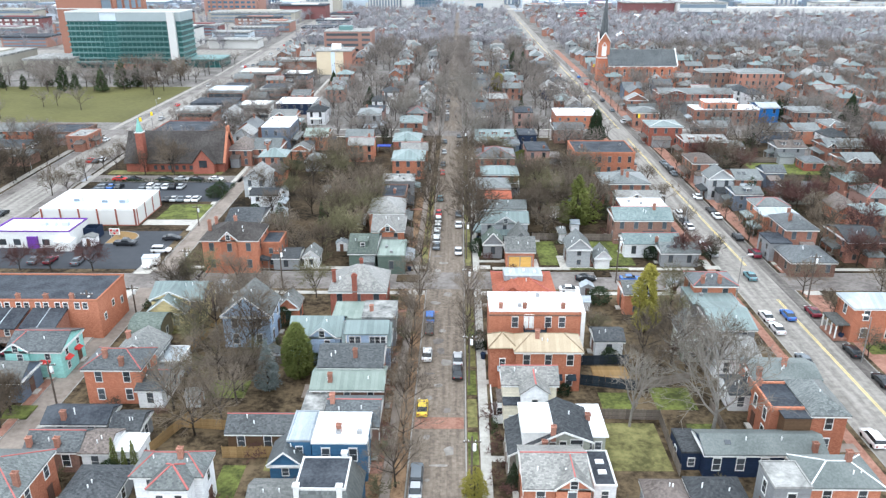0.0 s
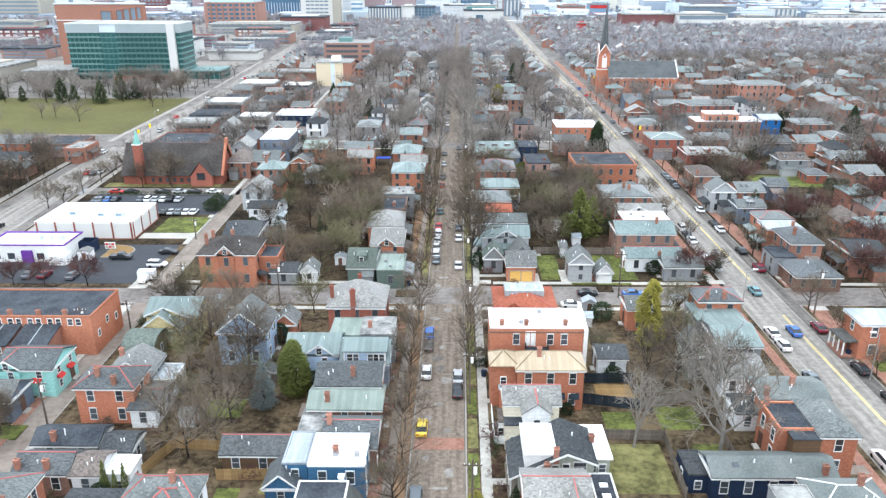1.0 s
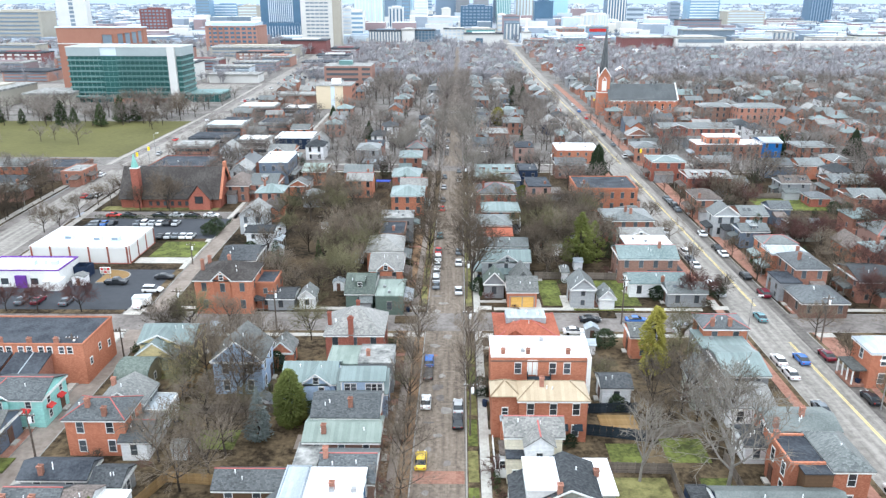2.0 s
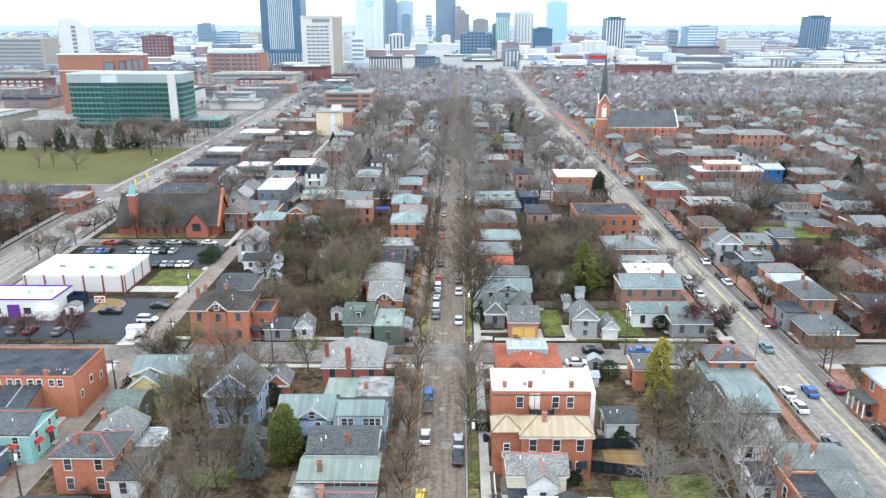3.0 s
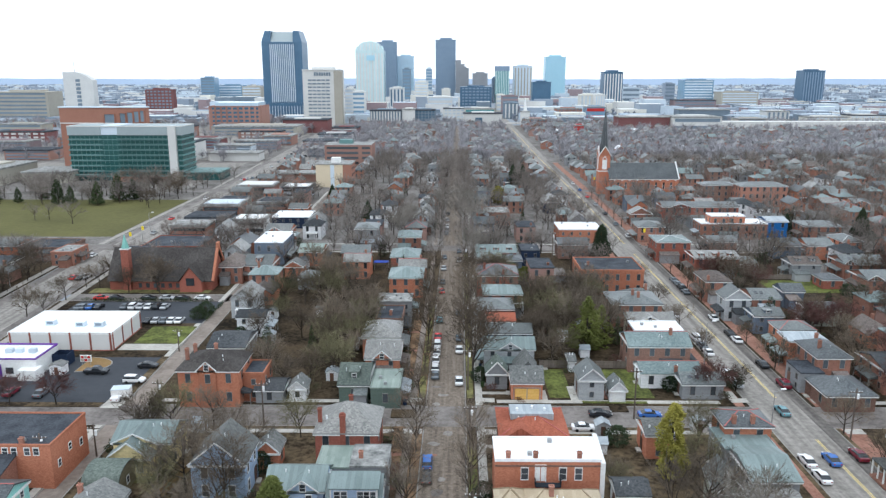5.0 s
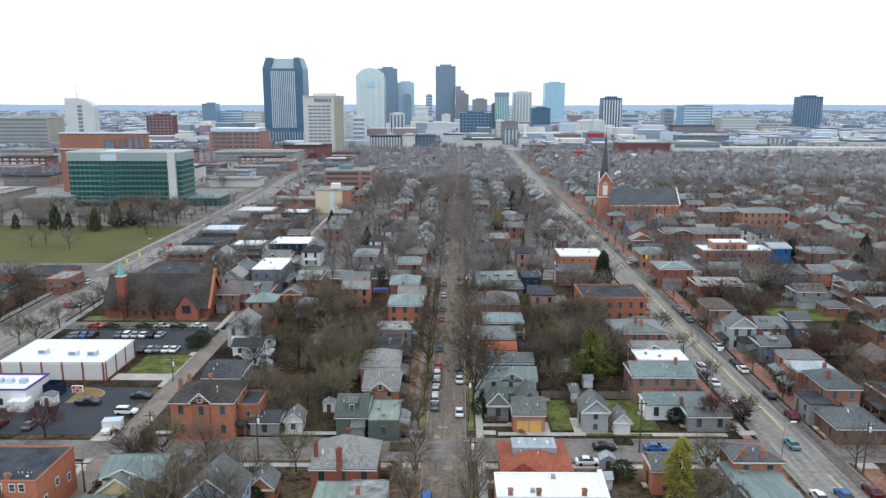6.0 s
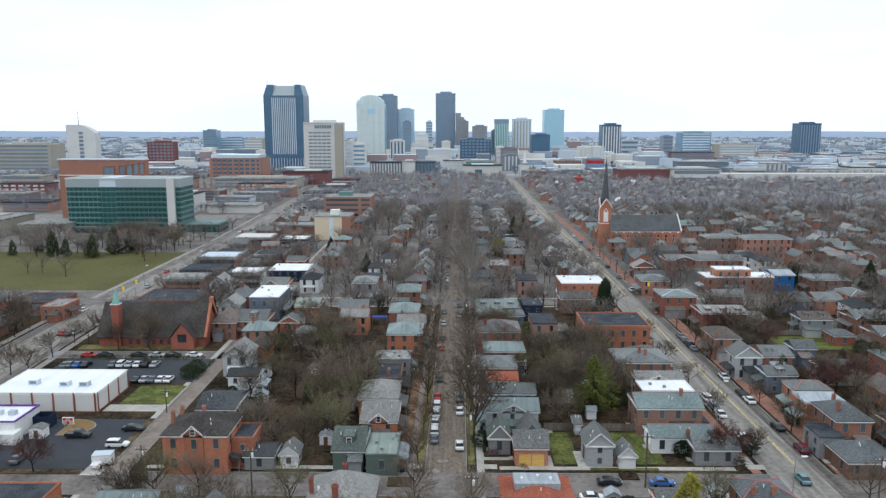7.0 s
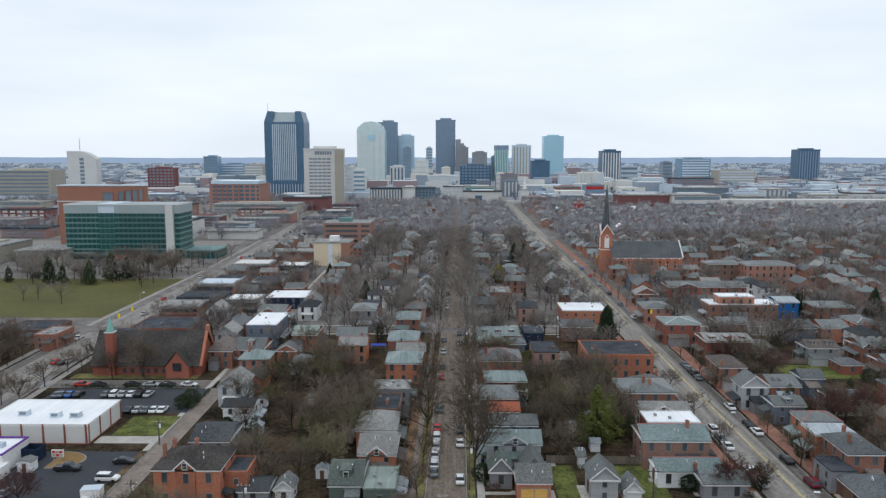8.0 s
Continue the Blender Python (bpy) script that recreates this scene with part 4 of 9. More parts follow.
part("side_wall", ([(7.32, -3.6, -0.2), (7.95, -3.6, -0.2), (7.95, 3.5, -0.2), (7.32, 3.5, -0.2), (7.32, -3.6, 9.2), (7.95, -3.6, 9.2), (7.95, 3.5, 10.1), (7.32, 3.5, 10.1)], [(3, 2, 1, 0), (4, 5, 6, 7), (0, 1, 5, 4), (1, 2, 6, 5), (2, 3, 7, 6), (3, 0, 4, 7)]), "trim_white", flats, "white painted end wall")
part("cornice_line", box(-7.4, -3.42, 8.5, 7.3, -3.3, 8.75), "brick_brown", flats)
tiled = house(8.2, 121.3, 19.1, 132.0, 4.6, 1.78, "hip", "brick_orange", "tile_terracotta", cap='red')
part("roof_deck", box(-3.6, -0.9, 5.4, 3.6, 2.9, 6.5), "metal_grey", tiled, "flat grey metal deck on the roof")
for vx, vy in ((-2.4, 0.3), (0.2, 1.2), (2.2, 0.4)):
    part("deck_vent", join(tube(vx, vy, 6.5, 6.95, 0.16, 0.16, 8), tube(vx, vy, 6.95, 7.1, 0.26, 0.05, 8)), "lamp_head", tiled)
part("front_gable", ([(-4.9, -5.75, 4.55), (0.4, -5.75, 4.55), (-2.3, -5.75, 6.3), (-2.3, -1.2, 6.3)], [(0, 1, 2), (1, 3, 2), (0, 2, 3), (0, 3, 1)]), "tile_terracotta", tiled)
house(23.9, 106.4, 28.4, 111.0, 3.4, 1.11, "gable_x", "wood_white", "shingle_dark")
house(32.1, 122.7, 36.2, 128.6, 4.4, 1.33, "gable_x", "brick_orange", "shingle_grey")
house(44.0, 120.8, 51.4, 126.7, 7, 1.18, "hip", "brick_orange", "slate_dark", chimneys=((45.4, 121.2), (48.4, 121.2)), cap='red')
house(42.4, 116.1, 50.6, 123.3, 5.4, 0, "flat", "wood_grey", "metal_teal")
house(43.3, 107.3, 50.0, 118.1, 5.2, 1.2, "gable_x", "wood_grey", "metal_teal")
house(37.9, 105.5, 41.4, 111.7, 4.4, 2.4, "gable_y", "wood_sage", "shingle_grey")
house(41.6, 100.4, 48.4, 109.2, 3.6, 1.2, "gable_x", "wood_white", "slate_pale")
house(43.6, 90.7, 52.8, 96.5, 5.8, 0.9, "gable_x", "brick_orange", "felt_green", chimneys=((44.2, 91.2), (48.5, 93.2)))
house(47.3, 81.0, 51.9, 89.3, 6.4, 1.5, "hip", "brick_orange", "slate_grey")
flat_back = house(42.6, 82.6, 47.25, 89.0, 6.1, 0, "flat", "brick_orange", "tar_dark", rim="brick", chimneys=((43.1, 88.4),))
clad = part("clad_room", box(-1.2, -5.0, 2.6, 2.3, -3.25, 5.9), "wood_brown", flat_back, "brown clad upper room")
part("clad_roof", box(-1.4, -5.2, 5.9, 2.32, -3.25, 6.05), "tar_dark", clad)
part("stair_flight", join(*[box(-2.6 + i * 0.27, -4.6, 0.15 + i * 0.19, -2.33 + i * 0.27, -3.5, 0.28 + i * 0.19) for i in range(5)]), "fence_wood", flat_back)
house(32.3, 76.3, 47.3, 81.1, 3.7, 1.25, "gable_x", "wood_navy", "felt_green", chimneys=((45.9, 76.5),), skylights=1)
house(29.8, 77.7, 32.4, 82.7, 2.8, 0, "flat", "wood_navy", "shingle_dark")
house(41.1, 67.5, 49.2, 73.0, 5.8, 1.4, "hip", "brick_orange", "felt_green", chimneys=((46.4, 70.3),), cap="white")
house(36.7, 66.8, 40.9, 71.4, 6.2, 0, "flat", "wood_grey", "tar_pale")
house(28.4, 67.6, 34.4, 71.8, 3.4, 1.48, "hip", "wood_grey", "shingle_dark")
house(23.2, 67.6, 27.7, 71.8, 3.0, 1.48, "hip", "wood_grey", "shingle_brown")
house(40.7, 91.3, 43.9, 96.3, 3, 1.11, "gable_x", "wood_white", "shingle_dark")
# between the lane and the brick street, south of the crossing
mansard = house(-17.2, 65.3, -11.6, 70.9, 6.7, 0, "flat", "slate_wall", "tar_dark", rim='white')
for name, a, b, c, e in (("slate_skirt", (2.86, -2.86, 6.5), (2.86, 2.86, 6.5), (4.3, 4.2, 3.6), (4.3, -4.2, 3.6)), ("slate_skirt", (-2.86, -2.86, 6.5), (2.86, -2.86, 6.5), (4.3, -4.2, 3.6), (-3.6, -4.2, 3.6)), ("slate_skirt", (2.86, 2.86, 6.5), (-2.86, 2.86, 6.5), (-3.6, 4.2, 3.6), (4.3, 4.2, 3.6))):
    part(name, ([a, b, c, e, (a[0] * 0.9, a[1] * 0.9, 3.5), (b[0] * 0.9, b[1] * 0.9, 3.5)], [(0, 3, 2, 1), (0, 4, 3), (1, 2, 5), (3, 4, 5, 2)]), "slate_grey", mansard, "steep slate skirt of the mansard roof")
part("lower_wall", box(-2.8, -4.0, -0.2, 4.1, 4.0, 3.6), "wood_blue", mansard)
for px, py in ((-2.6, -3.0), (2.2, -3.1), (2.0, 2.9)):
    part("white_chimney", join(box(px - 0.3, py - 0.3, 5.0, px + 0.3, py + 0.3, 7.4), box(px - 0.38, py - 0.38, 7.3, px + 0.38, py + 0.38, 7.5)), "trim_white", mansard, "white painted chimney")
house(-23.3, 67.0, -18.2, 71.4, 3, 1.11, "gable_x", "wood_grey", "shingle_grey")
house(-17.1, 75.0, -10.3, 81.6, 5.8, 0, "flat", "wood_blue", "metal_white", chimneys=((-14.0, 77.4),))
house(-20.6, 76.8, -17.6, 83.4, 4.8, 0, "flat", "wood_blue", "metal_grey")
house(-22.6, 75.0, -18.7, 79.3, 2.6, 2.0, "gable_y", "wood_blue", "slate_dark")
house(-29.6, 81.1, -18.9, 85.4, 3, 1.48, "gable_x", "wood_brown", "slate_dark", cap='red')
house(-16.2, 80.5, -9.5, 87.4, 4.6, 1.78, "gable_x", "brick_brown", "slate_dark", chimneys=((-15.7, 83.5),), cap='red')
house(-20.3, 83.2, -17.2, 89.8, 4, 0, "flat", "wood_grey", "tar_pale")
house(-19.6, 89.1, -9.6, 95.2, 4.8, 1.0, "gable_x", "brick_brown", "metal_green", chimneys=((-17.1, 90.3),))
house(-19.2, 93.6, -10.1, 100.4, 5.8, 1.78, "gable_x", "brick_orange", "slate_dark", chimneys=((-14.0, 95.0),))
blue_house = house(-16.8, 102.3, -9.6, 108.3, 4.6, 2.6, "gable_x", "wood_sky", "metal_teal")
shed_dormer = part("dormer", box(-3.2, -2.9, 4.3, 3.2, -0.2, 6.5), "wood_sky", blue_house, "broad dormer with two window groups")
part("dormer_roof", ([(-3.5, -3.2, 6.45), (3.5, -3.2, 6.45), (3.5, 0.1, 7.3), (-3.5, 0.1, 7.3), (-3.5, -3.2, 6.62), (3.5, -3.2, 6.62), (3.5, 0.1, 7.47), (-3.5, 0.1, 7.47)], [(3, 2, 1, 0), (4, 5, 6, 7), (0, 1, 5, 4), (1, 2, 6, 5), (2, 3, 7, 6), (3, 0, 4, 7)]), "metal_teal", shed_dormer)
part("corner_board", join(box(-3.28, -2.98, 4.3, -3.08, -2.85, 6.5), box(3.08, -2.98, 4.3, 3.28, -2.85, 6.5), box(-3.28, -2.97, 6.3, 3.28, -2.86, 6.48)), "trim_white", shed_dormer)
for wx in (-2.3, -1.35, 0.9, 1.8, 2.6):
    add_window(shed_dormer, "small", (wx, -2.905, 5.45), 0)
house(-25.7, 104.1, -17.7, 111.0, 5.2, 1.92, "gable_x", "wood_sky", "metal_teal", cross=(-22.5, -18.5))
house(-19.9, 110.2, -14.9, 116.8, 5.2, 0, "flat", "wood_grey", "metal_green")
house(-14.8, 110.3, -9.2, 116.9, 5.4, 0, "flat", "wood_grey", "tar_pale", chimneys=((-13.4, 112.8),))
red_house = house(-21.5, 119.3, -11.6, 128.5, 6.2, 3.3, "hip", "brick_red", "slate_pale", chimneys=((-16.4, 125.2), (-21.0, 121.6)))
part("tall_chimney", join(box(-0.42, -0.36, 3.0, 0.42, 0.36, 9.0), box(-0.5, -0.44, 8.9, 0.5, 0.44, 9.3), box(-0.3, -0.25, 9.3, 0.3, 0.25, 9.6)), "brick_red", red_house, "tall red brick chimney on the front", at=(-0.5, -4.55, 0))
house(-30.9, 118.4, -27.3, 122.7, 3.2, 2, "gable_y", "brick_orange", "shingle_grey")
house(-38.1, 109.6, -30.2, 117.1, 6, 3.6, "gable_y", "wood_sky", "shingle_grey")
house(-53.6, 118.6, -44.6, 126.3, 4.8, 1.78, "gable_x", "wood_yellow", "metal_teal", cross=(-53.4, -46.7))
house(-53.4, 116.0, -46.9, 121.5, 3.4, 2.7, "gable_y", "wood_yellow", "metal_teal")


def bow_barn(x0, y0, x1, y1, h, rise):
    """A small barn under a bowed roof."""
    ob = thing("barn", (x0 + x1) / 2, (y0 + y1) / 2, GROUND, "olive clapboard barn with a bowed dark green roof", "barn")
    FOOTPRINTS.append((x0 - 0.6, y0 - 0.6, x1 + 0.6, y1 + 0.6))
    HOMES.append((x0, y0, x1, y1))
    w, d, n = (x1 - x0) / 2, (y1 - y0) / 2, 12
    arc = [(-math.cos(math.pi * i / n), math.sin(math.pi * i / n) ** 0.85) for i in range(n + 1)]
    side = [(-d, -0.2), (-d, h)] + [(u * d, h + rise * k) for u, k in arc[1:-1]] + [(d, h), (d, -0.2)]
    k = len(side)
    part("wall", ([(x, y, z) for x in (-w, w) for y, z in side], [tuple(range(k - 1, -1, -1)), tuple(range(k, 2 * k))] + [(i, (i + 1) % k, k + (i + 1) % k, k + i) for i in range(k)]), "wood_olive", ob)
    shell = [(u * (d + 0.35), h - 0.1 + (rise + 0.15) * q) for u, q in arc] + [(u * (d + 0.1), h - 0.1 + rise * q) for u, q in reversed(arc)]
    k = len(shell)
    part("roof", ([(x, y, z) for x in (-w - 0.3, w + 0.3) for y, z in shell], [tuple(range(k - 1, -1, -1)), tuple(range(k, 2 * k))] + [(i, (i + 1) % k, k + (i + 1) % k, k + i) for i in range(k)]), "shingle_green", ob, "bowed dark green shingle roof")
    add_window(ob, "small", (w + 0.005, 0.3, 1.7), 90)
    part("eave_board", box(-w - 0.3, -d - 0.42, h - 0.3, w + 0.3, -d - 0.3, h - 0.05), "trim_dull", ob)


bow_barn(-54.0, 109.4, -49.0, 115.4, 2.6, 2.0)
house(-52.2, 99.4, -45.6, 105.3, 4.2, 2, "gable_y", "wood_grey", "shingle_grey", chimneys=((-51.7, 104.1),))
house(-46.7, 99.8, -42.3, 104.9, 2.8, 0, "flat", "wood_white", "metal_grey")
house(-53.5, 92.3, -45.2, 98.2, 6, 1.63, "hip", "brick_orange", "slate_dark", chimneys=((-50.7, 93.9), (-47.9, 92.7)), cap='red')
house(-45.6, 91.2, -42.0, 98.2, 3.2, 1.18, "gable_x", "wood_white", "slate_dark", cap='red')
house(-55.1, 83.0, -46.6, 87.3, 3, 1.2, "gable_x", "wood_grey", "tar_dark", chimneys=((-52.4, 83.4),))
house(-45.3, 81.6, -41.6, 85.9, 3, 1.2, "gable_x", "wood_grey", "shingle_dark")
house(-54.0, 76.4, -47.3, 80.9, 3.4, 1.48, "gable_x", "brick_brown", "slate_dark", chimneys=((-53.5, 76.8), (-49.9, 76.8)), cap='red')
house(-46.9, 76.3, -43.5, 81.0, 3.3, 1.33, "gable_x", "wood_white", "shingle_brown")
house(-43.1, 77.0, -39.9, 80.9, 2.8, 0, "flat", "wood_white", "metal_white")
white_house = house(-36.7, 68.4, -28.7, 72.6, 6, 1.63, "hip", "wood_white", "slate_grey", chimneys=((-31.4, 70.0),), cap="red")
wing(white_house, -34.0, 66.2, -29.7, 70.4, 5.98, 1.5, "hip", "wood_white", "slate_grey", "cap_red")
house(-56.0, 64.4, -48.2, 72.8, 6, 1.92, "hip", "brick_orange", "slate_grey", chimneys=((-48.7, 66.0),), cap='red')
house(-45.4, 67.5, -39.4, 73.8, 3, 1.48, "hip", "wood_grey", "shingle_dark")
aqua_house = house(-69.0, 99.6, -60.7, 106.9, 4.8, 1.63, "gable_x", "wood_aqua", "slate_dark", cross=(-69.3, -65.6), cap='red')
house(-72.0, 92.4, -63.4, 98.2, 3.6, 1.78, "gable_x", "wood_slateblue", "shingle_grey")
row = house(-83.9, 112.9, -60.4, 124.0, 7, 0, "flat", "brick_orange", "tar_dark", chimneys=((-81.5, 113.6), (-78.0, 113.6), (-74.1, 113.3), (-69.3, 113.3), (-64.9, 113.4)), win=False)
for i in range(13):
    add_window(row, "small", (-10.6 + i * 1.68 + 0.3 * (i % 2), -5.555, 6.1), 0)
for i in range(3):
    add_window(row, "small", (11.755, -3.5 + i * 3.4, 3.2 + (i % 2)), 90)
for wx0, wx1 in ((-84.0, -79.2), (-78.0, -72.4), (-71.4, -65.8)):
    wing = thing("house_wing", (wx0 + wx1) / 2, 110.1, GROUND, "brick back wing with a dark sloping roof and porch", "house wing", "back wings of the row")
    FOOTPRINTS.append((wx0 - 0.4, 106.5, wx1 + 0.4, 112.9))
    hw = (wx1 - wx0) / 2
    part("wall", ([(-hw, -2.2, -0.2), (hw, -2.2, -0.2), (hw, 2.75, -0.2), (-hw, 2.75, -0.2), (-hw, -2.2, 4.4), (hw, -2.2, 4.4), (hw, 2.75, 5.5), (-hw, 2.75, 5.5)], [(3, 2, 1, 0), (4, 5, 6, 7), (0, 1, 5, 4), (1, 2, 6, 5), (2, 3, 7, 6), (3, 0, 4, 7)]), "brick_dull", wing)
    part("roof", ([(-hw - 0.25, -2.7, 4.3), (hw + 0.25, -2.7, 4.3), (hw + 0.25, 2.75, 5.55), (-hw - 0.25, 2.75, 5.55), (-hw - 0.25, -2.7, 4.48), (hw + 0.25, -2.7, 4.48), (hw + 0.25, 2.75, 5.73), (-hw - 0.25, 2.75, 5.73)], [(3, 2, 1, 0), (4, 5, 6, 7), (0, 1, 5, 4), (1, 2, 6, 5), (2, 3, 7, 6), (3, 0, 4, 7)]), "tar_dark", wing, "dark tarred lean-to roof")
    part("roof_seam", bar((0, -2.7, 4.52), (0, 2.75, 5.77), 0.16, 0.08), "metal_grey", wing)
    porch_roof = part("porch_roof", box(-hw * 0.8, -4.1, 2.5, hw * 0.8, -2.21, 2.66), "shingle_brown", wing)
    for px in (-hw * 0.75, 0, hw * 0.75):
        part("post", box(px - 0.07, -4.0, 0, px + 0.07, -3.86, 2.5), "trim_dull", porch_roof)
    for px in (-hw * 0.5, hw * 0.5):
        add_window(wing, "small", (px, -2.205, 3.5), 0)
    part("fence_panel", box(-hw, -5.0, 0, -hw + 0.1, -2.2, 1.7), "fence_wood", wing)
# between the lane and the brick street, north of the crossing
house(-51.5, 141.9, -40.0, 151.5, 7.4, 2.3, "hip", "brick_orange", "shingle_church", chimneys=((-50.6, 149.9), (-50.6, 145.3), (-46.0, 148.5)), cross=(-47.6, -44.2), label="tall orange brick house with dark mansard roof and front gable")
house(-39.9, 144.4, -35.9, 151.3, 5.6, 0, "flat", "brick_orange", "tar_dark")
house(-53.4, 165.2, -45.4, 176.0, 3.2, 1.63, "gable_x", "wood_grey", "shingle_dark")
house(-31.1, 144.4, -28.0, 148.7, 2.6, 1.6, "gable_y", "wood_white", "shingle_grey")
house(-37.4, 143.5, -32.1, 149.3, 2.8, 1.04, "gable_x", "wood_grey", "shingle_dark")
house(-21.3, 143.3, -15.7, 154.1, 4, 2.37, "gable_x", "wood_green", "shingle_green", dormer=True)
house(-15.1, 141.7, -9.5, 151.0, 4, 0, "flat", "wood_green", "metal_green")
house(-17.5, 154.9, -10.5, 165.7, 4.8, 1.92, "gable_x", "brick_orange", "slate_pale", cross=(-15.8, -12.3))
house(-19.4, 166.4, -11.2, 177.2, 5.2, 1.92, "hip", "brick_orange", "slate_pale")
house(-17.8, 179.2, -11.4, 189.8, 5, 0, "flat", "brick_brown", "tar_dark", chimneys=((-14.4, 182.4),))
house(-19.1, 194.9, -10.0, 202.4, 4.6, 0, "flat", "wood_grey", "tar_pale")
house(-17.3, 213.2, -7.9, 224.0, 6, 1.78, "hip", "brick_orange", "metal_teal")
house(-18.9, 239.6, -9.9, 250.4, 5.6, 1.63, "hip", "brick_red", "metal_teal")
house(-18.5, 267.4, -10.6, 278.2, 6, 1.18, "hip", "brick_orange", "metal_teal")
house(-51.3, 180.7, -44.5, 186.6, 5, 1.11, "gable_x", "wood_white", "shingle_dark")
house(-49.8, 248.6, -42.3, 259.4, 5, 1.63, "gable_x", "brick_orange", "metal_green")
house(-51.7, 235.1, -46.0, 240.3, 3.4, 1.8, "gable_y", "brick_orange", "shingle_grey")
house(-44.8, 221.5, -39.6, 228.8, 3.4, 1.48, "hip", "wood_grey", "slate_grey")
house(-68.9, 282.2, -59.8, 293.0, 5, 1.78, "gable_x", "brick_orange", "shingle_grey", cross=(-67.7, -63.4))
house(-73.5, 311.3, -58.1, 326.1, 4.6, 0, "flat", "wood_navy", "metal_white")
house(-70.2, 329.0, -62.4, 339.8, 5.4, 1.33, "gable_x", "brick_orange", "shingle_grey")
house(-34.5, 274.3, -26.5, 285.1, 7.5, 1.2, "hip", "wood_grey", "slate_grey", chimneys=((-32.2, 284.7),))
house(-63.0, 230.7, -54.7, 241.5, 5, 2.22, "gable_x", "brick_orange", "slate_grey", dormer=True)
house(-65.1, 250.9, -55.4, 268.9, 7.5, 0, "flat", "wood_slateblue", "metal_white")
house(-106.1, 258.4, -85.3, 276.4, 4.2, 0, "flat", "brick_red", "tar_dark")
house(-70.3, 227.5, -62.9, 238.3, 5.4, 2.66, "hip", "brick_orange", "shingle_brown")
house(-166.2, 256.3, -147.8, 267.1, 5, 1.33, "gable_x", "brick_orange", "shingle_grey")
house(-157.7, 235.4, -139.1, 246.2, 4, 1.18, "gable_x", "wood_grey", "shingle_dark")
house(-132.0, 248.7, -125.0, 260.3, 4.5, 0, "flat", "brick_orange", "tar_pale")
house(-147.3, 257.0, -131.4, 271.3, 4, 0, "flat", "brick_brown", "tar_dark")
# between the brick street and the wide street, north of the crossing
house(7.3, 150.4, 11.4, 154.7, 3.4, 2.6, "gable_y", "wood_grey", "shingle_green")
coach_house = house(11.9, 145.6, 17.9, 151.6, 3.6, 2.3, "gable_x", "brick_orange", "shingle_grey", garage=True)
cross_wall = part("rear_gable", shift(wall_shape(4.4, 7.0, 3.6, 2.9, "gable_y"), 0.4, 4.2, 0), "wood_grey", coach_house)
part("rear_roof", shift(roof_shape(4.4, 7.0, 3.6, 2.95, "gable_y", 0.3)[0], 0.4, 4.2, 0), "shingle_grey", cross_wall)
part("door_frame", join(box(-2.62, -3.09, 0, -2.46, -2.98, 2.5), box(2.46, -3.09, 0, 2.62, -2.98, 2.5), box(-2.62, -3.09, 2.36, 2.62, -2.98, 2.52), box(-0.09, -3.09, 0, 0.09, -2.98, 2.4)), "trim_dull", coach_house)
house(25.0, 145.5, 29.8, 151.4, 4.2, 2.4, "gable_y", "wood_pale", "slate_grey")
house(30.8, 144.6, 33.8, 148.9, 2.5, 1.8, "gable_y", "wood_white", "slate_grey", garage=True)
house(25.2, 159.5, 26.4, 163.8, 2.6, 0.8, "gable_x", "wood_white", "shingle_grey")
house(7.2, 160.0, 17.8, 165.9, 5, 1.78, "gable_x", "wood_pale", "metal_teal", cross=(10.5, 14.9))
house(8.4, 169.1, 18.1, 175.0, 5.4, 1.33, "gable_x", "wood_slateblue", "slate_grey")
house(8.8, 179.7, 15.3, 185.6, 4.6, 1.18, "gable_x", "brick_orange", "tile_terracotta")
house(7.0, 186.5, 15.6, 195.8, 5.4, 1.33, "hip", "brick_brown", "slate_grey")
house(15.9, 197.2, 19.1, 202.2, 3.4, 0, "flat", "wood_white", "metal_white")
house(8.7, 198.2, 18.7, 206.8, 5.8, 1.33, "hip", "brick_orange", "metal_teal")
house(7.5, 214.9, 19.1, 225.7, 6.3, 2.07, "hip", "brick_red", "slate_dark", chimneys=((9.7, 218.2), (15.0, 215.3)), cap='red')
house(8.0, 239.1, 16.0, 245.0, 5.4, 1.33, "hip", "wood_grey", "metal_teal")
house(16.2, 241.9, 22.8, 248.7, 4, 1.04, "hip", "wood_slateblue", "slate_dark")
house(8.5, 247.4, 21.3, 258.2, 5.4, 1.18, "gable_x", "brick_red", "metal_teal", dormer=True)
house(37.4, 217.6, 55.4, 233.1, 7, 0, "flat", "brick_orange", "tar_dark", chimneys=((40.4, 223.7),), rim='brick')
house(40.5, 189.0, 52.7, 199.8, 6, 1.48, "hip", "brick_orange", "slate_grey", chimneys=((46.2, 193.1), (47.4, 192.0)))
house(42.5, 179.3, 53.0, 185.2, 5, 1.18, "gable_x", "wood_cream", "slate_pale", cross=(45.0, 49.3))
house(41.6, 171.0, 52.6, 177.6, 5.2, 0, "flat", "brick_red", "metal_white")
house(37.7, 159.4, 50.6, 167.7, 6, 1.78, "gable_x", "brick_brown", "slate_teal", chimneys=((47.1, 162.6),), cap='red')
house(38.4, 151.2, 50.3, 157.0, 3.3, 1.5, "gable_x", "wood_white", "slate_teal", chimneys=((45.2, 151.3),), cap='red')
house(45.1, 146.0, 53.0, 151.0, 3.3, 1.5, "gable_x", "wood_grey", "slate_grey", skylights=2)
house(40.5, 284.2, 56.5, 298.0, 5.2, 0, "flat", "brick_orange", "metal_white")
house(36.8, 259.8, 47.0, 267.5, 5.2, 1.6, "gable_x", "brick_brown", "slate_dark")
